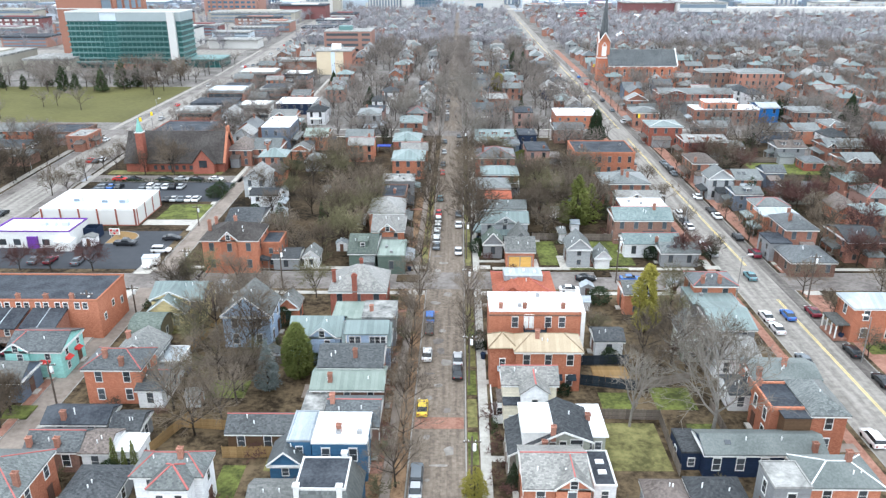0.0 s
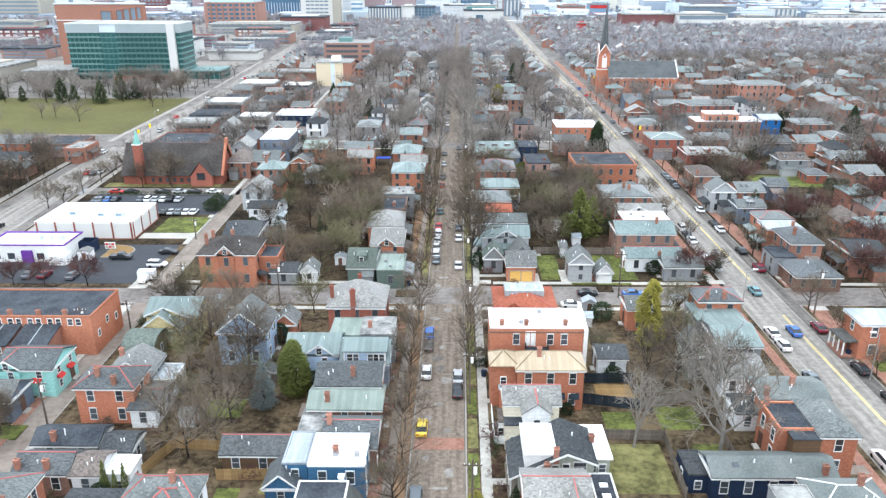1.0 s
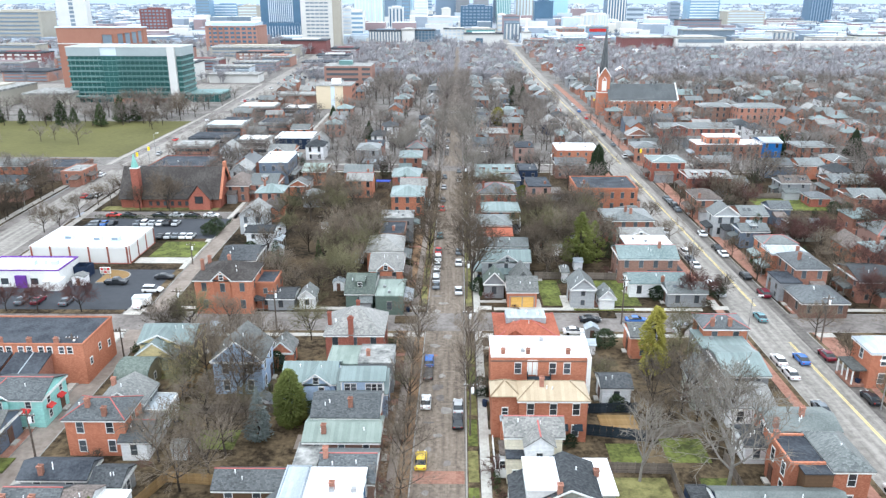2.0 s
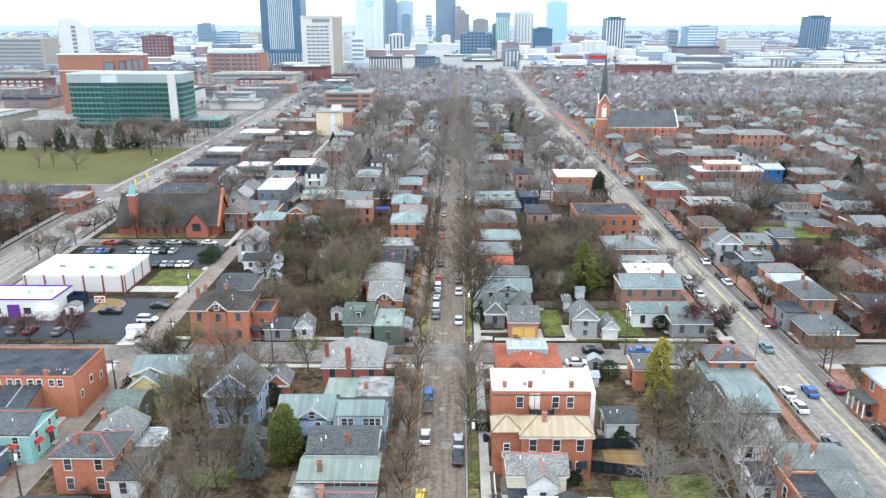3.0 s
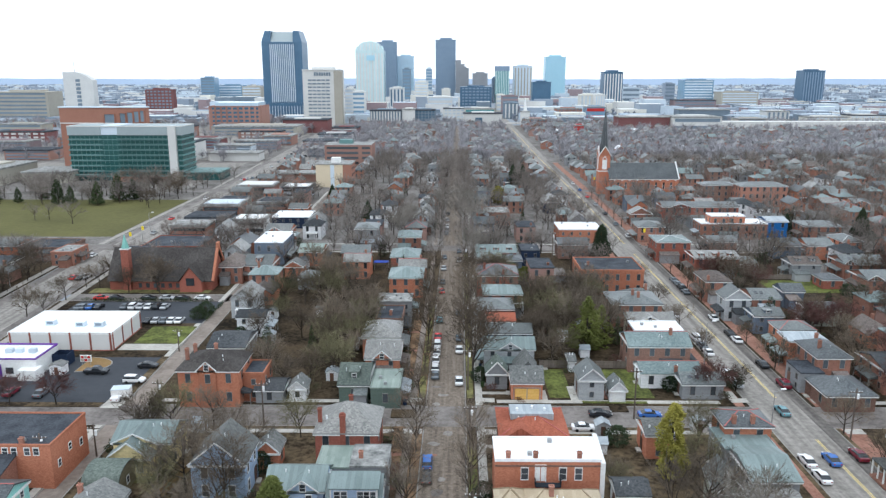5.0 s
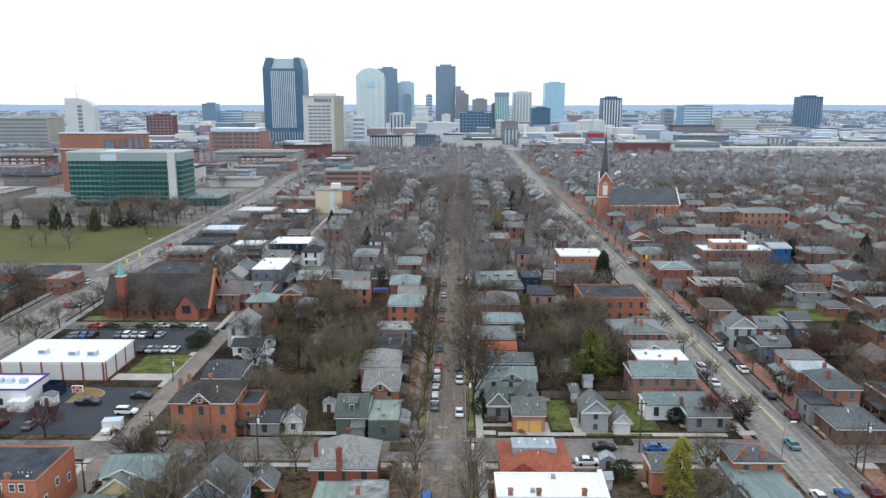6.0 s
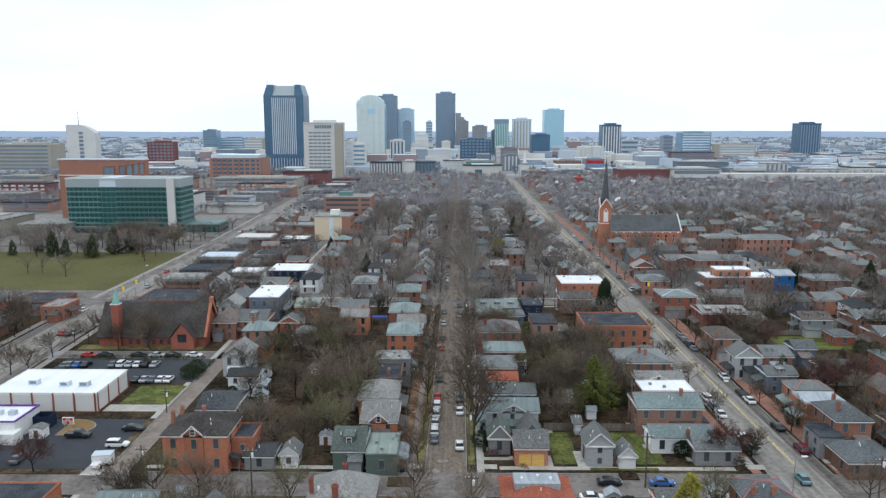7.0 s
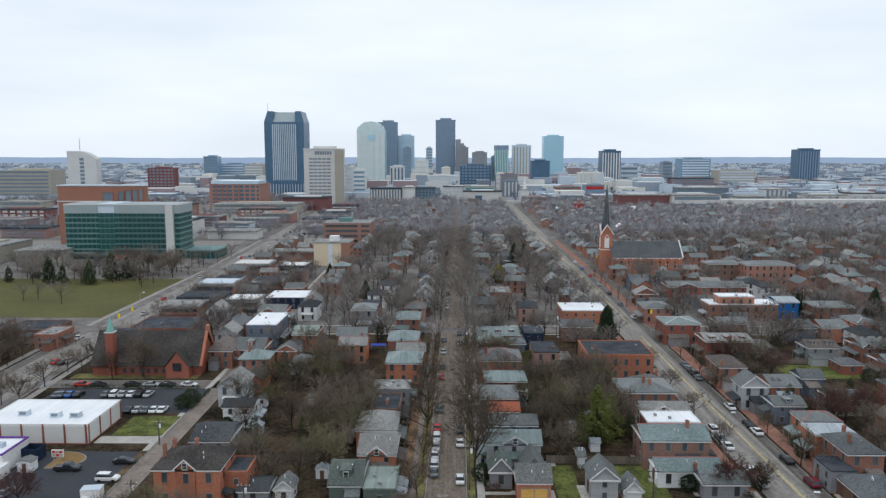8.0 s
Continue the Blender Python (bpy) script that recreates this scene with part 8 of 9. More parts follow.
# back gardens
ZONES = [((-55, 84, -23, 133), 17, (6, 10), ("ash", "ash", "green")), ((20, 90, 44, 133), 7, (6, 10), ("ash", "ash", "green")), ((-47, 150, -20, 236), 10, (9, 13), ("ash", "green", "bare", "tall")), ((18, 163, 39, 214), 8, (8, 12), ("ash", "green", "bare")), ((-55, 146, -14, 272), 40, (7, 12.5), ("ash", "bare", "green", "ash", "tall")),
         ((8, 160, 52, 270), 60, (7, 12), ("ash", "bare", "tall", "green", "ash")), ((78, 100, 190, 272), 85, (7, 12), ("bare", "ash", "bare", "russet")), ((-58, 282, 66, 410), 110, (8, 14), ("bare", "mid", "green", "tall")),
         ((80, 282, 240, 410), 150, (7, 12), ("mid", "russet", "mid")), ((-250, 366, -132, 412), 70, (8, 13), ("mid", "bare", "mid")), ((-230, 296, -132, 362), 5, (8, 12), ("bare", "ash")), ((-106, 218, -64, 272), 20, (7, 12), ("bare", "mid")),
         ((-108, 282, -64, 410), 58, (7, 11), ("mid", "russet", "mid")), ((-180, 180, -128, 270), 22, (8, 12), ("bare", "mid")), ((-86, 60, -63, 100), 5, (6, 9), ("bare",)),
         ((-60, 418, 72, 545), 90, (8, 14), ("mid",)), ((84, 418, 330, 545), 190, (8, 13), ("mid",)), ((-260, 412, -64, 470), 26, (8, 12), ("mid",))]
for (x0, y0, x1, y1), n, (h0, h1), kinds in ZONES:
    tries = 0
    while n > 0 and tries < 4000:
        tries += 1
        x, y = trnd.uniform(x0, x1), trnd.uniform(y0, y1)
        inside = any(a < x < c and b < y < e for a, b, c, e in OPEN_GROUND[:7])
        if abs(x) > 0.6 * y + 12 or inside or (-31 < x < -19 and 86 < y < 104) or (30 < x < 39 and 104 < y < 118) or (13 < x < 40 and y < 92) or (42 < x < 64 and 205 < y < 236) or (27 < x < 40 and 160 < y < 176) or (20 < x < 38 and 214 < y < 262) or (90 < x < 126 and 194 < y < 240) or (-88 < x < -66 and 205 < y < 222) or not (tree_spot(x, y) or (x0 in (-250, -230) and abs(x - high_x(y)) > 11)):
            continue
        PLAN.append((y, x, trnd.choice(kinds), trnd.uniform(h0, h1)))
        n -= 1
PLAN.sort()
# dark evergreens among the gardens
for x0, y0, x1, y1, n in ((-55, 150, -14, 270, 7), (8, 165, 52, 270, 7), (80, 160, 150, 272, 9), (-55, 284, 66, 405, 9), (82, 284, 200, 405, 8)):
    tries = 0
    while n > 0 and tries < 200:
        tries += 1
        x, y = trnd.uniform(x0, x1), trnd.uniform(y0, y1)
        if abs(x) < 0.58 * y and tree_spot(x, y, 1.0):
            n -= 1
            if trnd.random() < 0.5:
                fir("holly", x, y, trnd.uniform(3.5, 6.5), 3.6, "leaf_dark", "dark green holly tree in a garden", 0.5, 480)
            else:
                fir("juniper", x, y, trnd.uniform(4, 8), 3.0, "hedge_green", "slim dull green conifer in a garden", 0.75, 480)
for y, x, kind, hh in PLAN[:225]:
    tree(kind, x, y, hh)


def joined_trees(plan, which):
    """Trees further off, joined: their trunks, or their crowns."""
    vs, fs, k = [], [], 0
    for y, x, kind, hh in plan:
        me = MESHES["mid", trnd.randrange(3)][which]
        n = len(me.vertices)
        co = np.empty(3 * n)
        me.vertices.foreach_get("co", co)
        a, s = trnd.uniform(0, 6.283), hh / 10
        turn = np.array(((math.cos(a), math.sin(a), 0), (-math.sin(a), math.cos(a), 0), (0, 0, 1))) * s
        vs.append(co.reshape(-1, 3) @ turn + (x, y, GROUND))
        fs += [tuple(i + k for i in p.vertices) for p in me.polygons]
        k += n
    return np.concatenate(vs).tolist(), fs


# crowns take the paler twig that carries haze in its colour
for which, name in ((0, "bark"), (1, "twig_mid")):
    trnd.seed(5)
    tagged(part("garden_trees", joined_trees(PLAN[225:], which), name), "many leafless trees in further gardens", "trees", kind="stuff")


def far_woods(seed, n, y0, y1, half, size):
    """Distant bare trees: each a short trunk with a spray of thick twigs."""
    r = random.Random(seed)
    v, f = [], []
    street = [(float(main_x(y)) + side * 4.8, y) for y in range(548, 930, 8) for side in (-1, 1)] if y0 < 600 else []
    for i in range(n + len(street)):
        y = y0 + (r.random() ** 1.2) * (y1 - y0)
        x = r.uniform(-half, half) * y
        if i >= n:
            x, y = street[i - n]
        elif abs(x - third_x(y)) < 10 or abs(x - high_x(y)) < 11 or abs(x - main_x(y)) < 5 and y < 900:
            continue
        if blocked(x - 1, y - 1, x + 1, y + 1) or x < -125 and y < 900 and r.random() < 0.75:
            continue
        h = r.uniform(*size)
        base = Vector((x, y, h * 0.25))
        cone(v, f, Vector((x, y, 0)), Vector((x, y, h * 0.6)), 0.3, 0.1, 3)
        for _ in range(19 if y < 1000 else 8):
            a, e = r.uniform(0, 6.283), r.uniform(0.15, 1.3)
            d = Vector((math.cos(a) * math.cos(e), math.sin(a) * math.cos(e), math.sin(e)))
            p = base + Vector((0, 0, r.uniform(0, h * 0.3)))
            cone(v, f, p, p + d * h * r.uniform(0.35, 0.6), h * (0.026 if y < 1000 else 0.10), 0, 3)
    return v, f


# distance haze is put into the twig colours, bluer for the further woods
tagged(part("far_woods", far_woods(7, 5600, 546, 1000, 0.64, (8, 14)), "twig_far_hazed"), "distant leafless street and garden trees", "trees", kind="stuff")
tagged(part("far_woods", far_woods(8, 3800, 1000, 4300, 0.66, (9, 15)), "twig_distant_hazed"), "far-off bare woods among the city", "trees", kind="stuff")


# ---- shrubs ----
SHRUBS = {}
for kind, leaf in (("bare", "twig"), ("russet", "twig_russet"), ("green", "twig_green")):
    SHRUBS[kind] = mesh_of("shrub", bare_tree(40 + len(kind), 10, 1.3, (6, 4, 4, 2), 0.12)[1], leaf)


def shrub(x, y, h, kind, label):
    me = SHRUBS[kind] if kind in ("bare", "russet", "green") else FIRS[kind][1]
    ob = new("shrub", me)
    s = h / 10
    ob.matrix_basis = pose(x, y, GROUND - 0.35 * h * (kind in ("bare", "russet", "green")), 0, 0, trnd.uniform(0, 360)) @ Matrix.Diagonal((s * 1.3, s * 1.3, s * 1.35, 1))
    tagged(ob, label, "shrub", "garden shrubs")


for i, (x0, y0, x1, y1) in enumerate(GARDEN):
    for side in range(2):
        if trnd.random() < 0.35:
            continue
        x, y = (trnd.uniform(x0, x1), y0 - trnd.uniform(0.9, 2.0)) if side else ((x0 - 1.2 if x0 > 0 else x1 + 1.2), trnd.uniform(y0, y1))
        if not blocked(x - 0.1, y - 0.1, x + 0.1, y + 0.1) and tree_spot(x, y, 0.05):
            k, lab = trnd.choice((("bare", "leafless brown garden shrub by a house"), ("russet", "reddish leafless garden shrub by a house"), ("bush_dark", "small dark evergreen shrub by a house"), ("green", "olive-stemmed leafless shrub by a house")))
            shrub(x, y, trnd.uniform(1.3, 2.6), k, lab)
for i in range(16):
    y = 68 + i * 4.0
    shrub(float(main_x(y)) - trnd.uniform(5.2, 8.2), y, trnd.uniform(1.6, 3.2), trnd.choice(("bare", "russet", "green")), "thicket of bare brown stems beside the street")
for i in range(8):
    shrub(float(main_x(74)) + trnd.uniform(7.6, 8.6), 70 + i * 2.7, trnd.uniform(1.0, 1.8), "russet", "low russet garden shrub beside the pavement")

# ---- hedges, fences and garden things ----
def fence(xa, ya, xb, yb, h, mat, label):
    """A board fence: posts, rails and boards."""
    ln = math.hypot(xb - xa, yb - ya)
    ob = thing("fence", xa, ya, GROUND, label, "fence", "garden fences", math.degrees(math.atan2(yb - ya, xb - xa)))
    n = max(2, int(ln / 2.4) + 1)
    post = mesh_of("post", box(-0.06, -0.06, -0.1, 0.06, 0.06, h + 0.1), mat)
    for i in range(n):
        part("post", post, parent=ob, at=(i * ln / (n - 1), 0, 0))
    for z in (0.3, h - 0.25):
        part("rail", box(0, -0.03, z - 0.05, ln, 0.03, z + 0.05), mat, ob)
    k = max(2, int(ln / 0.9))
    board = mesh_of("board", box(0.01, -0.05, 0.05, ln / k - 0.01, -0.032, h), mat)
    for i in range(k):
        part("board", board, parent=ob, at=(i * ln / k, 0, 0))


fence(16.5, 99.0, 28.5, 96.6, 1.9, "fence_dark", "dark painted board fence behind the brick house")
fence(28.5, 96.6, 37.5, 99.5, 1.8, "fence_wood", "weathered grey wooden board fence")
fence(20.3, 89.2, 30.0, 88.9, 1.7, "fence_wood", "weathered grey wooden board fence")
fence(30.0, 88.9, 29.4, 76.5, 1.7, "fence_wood", "weathered grey wooden board fence")
fence(20.5, 104.2, 29.0, 104.6, 1.8, "fence_dark", "dark painted board fence round a yard")
fence(19.2, 162.0, 40.5, 161.5, 1.7, "fence_wood", "grey board fence behind the lawns")
fence(-37.5, 86.4, -29.0, 85.6, 1.7, "fence_gold", "golden-brown wooden garden board fence")
fence(-40.0, 80.2, -37.0, 88.5, 1.7, "fence_gold", "golden-brown wooden garden board fence")
fence(-30.0, 79.6, -19.5, 79.8, 1.8, "fence_gold", "golden-brown wooden garden board fence")
fence(-44.5, 104.0, -41.5, 118.0, 1.6, "fence_gold", "golden-brown wooden garden board fence")
fence(-41.5, 103.6, -27.0, 103.9, 1.6, "fence_wood", "weathered grey garden board fence")
fence(93.5, 234.0, 117, 234.0, 1.6, "fence_wood", "grey board fence round the field")
fence(38.0, 83.5, 38.2, 92.0, 1.7, "fence_wood", "weathered grey garden board fence")


def hedge(x0, y0, x1, y1, h, seed=1):
    r = random.Random(int(seed + x0 * 7 + y0))
    v, f = [], []
    for _ in range(int(max(60, (x1 - x0) * (y1 - y0) * h * 26))):
        p = Vector((r.uniform(x0, x1), r.uniform(y0, y1), r.uniform(0.05, h)))
        d = Vector((r.uniform(-1, 1), r.uniform(-1, 1), r.uniform(-0.3, 1))).normalized()
        cone(v, f, p, p + d * r.uniform(0.2, 0.4), 0.1, 0, 3)
    cx, cy = (x0 + x1) / 2, (y0 + y1) / 2
    ob = thing("hedge", cx, cy, GROUND, "clipped dark green garden hedge", "hedge", "hedges")
    part("foliage", ([(a - cx, b - cy, c) for a, b, c in v], f), "hedge_green", ob)


for hx in ((-103, 208.4, -66, 209.2), (-63.0, 192, -62.4, 207), (53.5, 145.8, 54.4, 150), (5.9, 84, 6.7, 90), (-58.0, 123.5, -56.8, 126.5), (-11.5, 127.5, -9, 128.3), (72.5, 108.5, 73.6, 113), (-54.2, 126.0, -52.8, 127.0), (24, 158.5, 31, 159.3)):
    hedge(*hx, 1.1)


def slat_bench(x, y, rz):
    ob = thing("garden_pergola", x, y, GROUND, "weathered wooden garden pergola", "pergola", rz=rz)
    for i in range(8):
        part("slat", box(-0.06, -1.8, 2.3, 0.06, 1.8, 2.42), "fence_wood", ob, at=(-1.8 + i * 0.5, 0, 0))
    for px in (-1.8, 1.8):
        for py in (-1.5, 1.5):
            part("post", box(px - 0.08, py - 0.08, 0, px + 0.08, py + 0.08, 2.3), "fence_wood", ob)


slat_bench(-20.8, 70.6, 0)


def deck(x, y):
    ob = thing("garden_deck", x, y, GROUND, "golden timber deck in a fenced yard", "deck")
    for i in range(12):
        part("plank", box(-2.8, -0.17, 0.1, 2.8, 0.17, 0.22), "fence_gold", ob, at=(0, -2.2 + i * 0.37, 0))


deck(25.5, 101.5)


def play_tent(x, y):
    ob = thing("tarpaulin", x, y, GROUND, "bright orange tarpaulin over a stack", "tarpaulin")
    part("sheet", ([(-4, -2, 0), (4, -2, 0), (4, 2, 0), (-4, 2, 0), (-2.5, 0, 3.4), (1.5, 0.2, 2.6)], [(0, 1, 5, 4), (2, 3, 4, 5), (3, 0, 4), (1, 2, 5), (3, 2, 1, 0)]), "orange_fabric", ob)


play_tent(115.5, 385)


def canopy(x, y):
    ob = thing("canopy", x, y, GROUND, "blue tarpaulin canopy beside a house", "canopy")
    part("sheet", box(-2.4, -1.4, 2.3, 2.4, 1.4, 2.4), "blue_tarp", ob)
    for px in (-2.2, 2.2):
        for py in (-1.2, 1.2):
            part("post", box(px - 0.05, py - 0.05, 0, px + 0.05, py + 0.05, 2.3), "pole_metal", ob)


canopy(-22.5, 246)


def drive_in_things():
    ob = thing("bin_enclosure", -84.6, 163.2, GROUND, "dark blue board enclosure beside the restaurant", "enclosure")
    for x0, y0, x1, y1 in ((-1.7, -1.6, 1.7, -1.45), (-1.7, 1.45, 1.7, 1.6), (-1.7, -1.45, -1.55, 1.45), (1.55, -1.45, 1.7, 1.45)):
        part("panel", box(x0, y0, 0, x1, y1, 2.6), "wood_navy", ob)
    ob = thing("store_shed", -82.8, 157.8, GROUND, "small white shed with a grey roof by the restaurant", "shed")
    part("wall", wall_shape(2.8, 2.4, 2.1, 0.5, "gable_y"), "wood_white", ob)
    part("roof", roof_shape(2.8, 2.4, 2.1, 0.5, "gable_y", 0.18, 0.08)[0], "shingle_grey", ob)
    part("door", box(-0.4, -0.05, 0, 0.4, 0.02, 1.8), "door_paint", ob, at=(0, -1.2, 0))
    ob = thing("menu_board", -79.0, 162.0, GROUND + 0.13, "white menu board with red panels on two posts", "sign")
    for x in (-0.9, 0.9):
        part("post", box(x - 0.06, -0.05, 0, x + 0.06, 0.05, 2.2), "pole_metal", ob)
    part("frame", box(-1.2, -0.12, 0.8, 1.2, 0.1, 2.3), "trim_white", ob)
    for i in range(3):
        for j in range(2):
            part("panel", box(-1.05 + i * 0.72, -0.15, 0.92 + j * 0.68, -0.42 + i * 0.72, -0.12, 1.48 + j * 0.68), "red_paint" if (i + j) % 2 else "stone_beige", ob)
    ob = thing("utility_trailer", -64.2, 145.6, GROUND, "white box trailer parked on a concrete pad", "trailer", rz=8)
    part("body", box(-1.7, -1.1, 0.5, 1.7, 1.1, 2.1), "trim_white", ob)
    part("roof_cover", box(-1.75, -1.15, 2.1, 1.75, 1.15, 2.2), "stone_grey", ob)
    for x in (-0.9, 0.9):
        for y in (-1.0, 1.0):
            part("wheel", shift(box(-0.3, -0.1, 0.0, 0.3, 0.1, 0.6), x, y, 0), "tyre", ob)
    part("drawbar", bar((1.7, 0, 0.5), (2.8, 0, 0.4), 0.08, 0.08), "pole_metal", ob)


drive_in_things()


def shed(x, y, wall, roof):
    ob = thing("garden_shed", x, y, GROUND, f"small {words(wall)} garden shed with {words(roof)} roof", "shed", "garden sheds", trnd.choice((0, 90)))
    part("wall", wall_shape(2.4, 2.0, 1.9, 0.8, "gable_y"), wall, ob)
    part("roof", roof_shape(2.4, 2.0, 1.9, 0.8, "gable_y", 0.18, 0.08)[0], roof, ob)
    part("door", box(-0.4, -0.05, 0, 0.4, 0.02, 1.7), "door_paint", ob, at=(0, -1.0, 0))


def bin_at(x, y, colour):
    ob = thing("wheeled_bin", x, y, GROUND, f"{'green' if colour == 'hedge_green' else 'dark blue'} wheeled refuse bin beside a house", "bin", "refuse bins", trnd.uniform(0, 360))
    part("body", loft_bin(), colour, ob)
    part("lid", box(-0.34, -0.4, 1.0, 0.34, 0.42, 1.08), colour, ob)


def loft_bin():
    v = [(-0.24, -0.28, 0), (0.24, -0.28, 0), (0.24, 0.3, 0), (-0.24, 0.3, 0), (-0.3, -0.36, 1.0), (0.3, -0.36, 1.0), (0.3, 0.38, 1.0), (-0.3, 0.38, 1.0)]
    return v, [(3, 2, 1, 0), (4, 5, 6, 7), (0, 1, 5, 4), (1, 2, 6, 5), (2, 3, 7, 6), (3, 0, 4, 7)]


made = 0
for i in range(400):
    x, y = (trnd.uniform(-54, -22), trnd.uniform(72, 200)) if i % 2 else (trnd.uniform(20, 46), trnd.uniform(66, 200))
    if made < 18 and tree_spot(x, y, 2.0) and not any(q[0] < x < q[2] and q[1] < y < q[3] for q in OPEN_GROUND):
        shed(x, y, trnd.choice(("wood_white", "wood_grey", "wood_brown", "wood_pale")), trnd.choice(("shingle_grey", "shingle_dark", "metal_grey")))
        FOOTPRINTS.append((x - 2, y - 2, x + 2, y + 2))
        made += 1
for i, (x0, y0, x1, y1) in enumerate(GARDEN[::5]):
    x = x1 + 0.8 if x0 < 0 else x0 - 0.8
    if not blocked(x - 0.05, y0 + 0.5, x + 0.05, y0 + 0.6):
        bin_at(x, y0 + 1.2, ("hedge_green", "wood_navy")[i % 2])


# ---- street furniture ----
def street_lamp(x, y, h):
    side = -1 if x > float(third_x(y)) or -5 < x < 0 else 1
    ob = thing("street_lamp", x, y, GROUND, "grey metal street lamp with a curved arm", "street lamp", "street lamps")
    part("pole", tube(0, 0, -0.2, h - 0.4, 0.11, 0.07), "pole_metal", ob)
    part("arm", bar((0, 0, h - 0.5), (side * 1.6, 0, h), 0.08), "pole_metal", ob)
    part("lamp_head", box(side * 1.3 - 0.3, -0.16, h - 0.06, side * 1.3 + 0.6, 0.16, h + 0.12), "lamp_head", ob, "white lamp head")


def utility_pole(x, y, h):
    ob = thing("utility_pole", x, y, GROUND, "brown wooden utility pole with a cross-arm", "utility pole", "utility poles")
    part("pole", tube(0, 0, -0.2, h, 0.16, 0.11), "pole_wood", ob)
    part("crossarm", box(-1.1, -0.06, h - 0.8, 1.1, 0.06, h - 0.66), "pole_wood", ob)
    for dx in (-0.95, -0.4, 0.4, 0.95):
        part("insulator", tube(dx, 0, h - 0.66, h - 0.46, 0.05, 0.04, 6), "lamp_head", ob)
    part("transformer", tube(0.3, -0.05, h - 1.9, h - 1.05, 0.22, 0.22), "lamp_head", ob, "grey pole transformer")


street_lamp(55.7, 130.3, 9.1)
utility_pole(69.4, 129.9, 9.5)
utility_pole(-58.7, 122.9, 5.6)
utility_pole(-57.8, 91.2, 7.9)
street_lamp(55.4, 164.3, 9.9)
utility_pole(-62.8, 114.5, 8.3)
utility_pole(-62.1, 171.1, 5.5)
utility_pole(33.9, 253.1, 11.0)
street_lamp(-119.4, 300.0, 8.6)
street_lamp(-131.1, 223.1, 7.0)
utility_pole(-33.6, 134.2, 8.6)
utility_pole(33.8, 137.7, 9.9)
street_lamp(67.6, 106.0, 8.4)
utility_pole(-54.4, 139.6, 6.4)
utility_pole(-54.2, 262.4, 9.3)
LANE_POLES = [(float(main_x(y)) + 4.35, y, 9.0) for y in range(72, 132, 26)] + [(float(main_x(y)) + 4.3, y, 9.0) for y in range(150, 270, 30)]
for px, py, ph in LANE_POLES:
    utility_pole(px, py, ph)


def wires(points, label):
    pieces = []
    for a, b in zip(points[:-1], points[1:]):
        for dx in (-0.9, 0.9):
            prev = None
            for i in range(9):
                u = i / 8
                q = (a[0] + (b[0] - a[0]) * u + dx, a[1] + (b[1] - a[1]) * u, a[2] + (b[2] - a[2]) * u - 2.0 * u * (1 - u))
                if prev:
                    pieces.append(bar(prev, q, 0.03))
                prev = q
    tagged(part("power_lines", join(*pieces), "tar_dark"), label, "cable")


wires([(px, py, ph - 0.4) for px, py, ph in LANE_POLES], "thin black overhead wires between the poles")


def signal(x, y, h):
    ob = thing("traffic_signal", x, y, GROUND, "yellow traffic signal on a grey mast arm", "traffic signal", "traffic signals")
    part("pole", tube(0, 0, 0, h, 0.12, 0.09), "pole_metal", ob)
    part("arm", bar((0, 0, h - 0.2), (-4.5, 0, h), 0.1), "pole_metal", ob)
    part("signal_box", box(-4.6, -0.3, h - 1.3, -3.9, 0.2, h + 0.1), "signal_yellow", ob, "yellow signal box")


signal(76.0, 282.0, 6.0)
signal(76.0, 271.0, 6.0)
signal(-110.5, 282.0, 6.5)
signal(-110.5, 271.0, 6.5)
signal(83.5, 421.0, 6.5)

# ---- vehicles ----
COLOURS = {"white": (0.80, 0.80, 0.80), "silver": (0.45, 0.46, 0.47), "grey": (0.14, 0.16, 0.18), "black": (0.02, 0.023, 0.028), "blue": (0.05, 0.14, 0.42), "red": (0.55, 0.03, 0.03),
           "maroon": (0.16, 0.015, 0.03), "yellow": (0.80, 0.55, 0.03), "teal": (0.13, 0.26, 0.29)}


def loft(rows):
    """Closed body through cross-sections: rows of (y, half width at foot, half width at top, z foot, z top)."""
    v, f = [], []
    for y, a, b, z0, z1 in rows:
        zm = z0 + (z1 - z0) * 0.55
        v += [(-a * 0.94, y, z0), (a * 0.94, y, z0), (a, y, zm), (b, y, z1), (-b, y, z1), (-a, y, zm)]
    n = len(rows)
    for i in range(n - 1):
        for j in range(6):
            k, m = 6 * i, 6 * i + 6
            f.append((k + j, k + (j + 1) % 6, m + (j + 1) % 6, m + j))
    f += [(5, 4, 3, 2, 1, 0), tuple(6 * (n - 1) + j for j in range(6))]
    return v, f


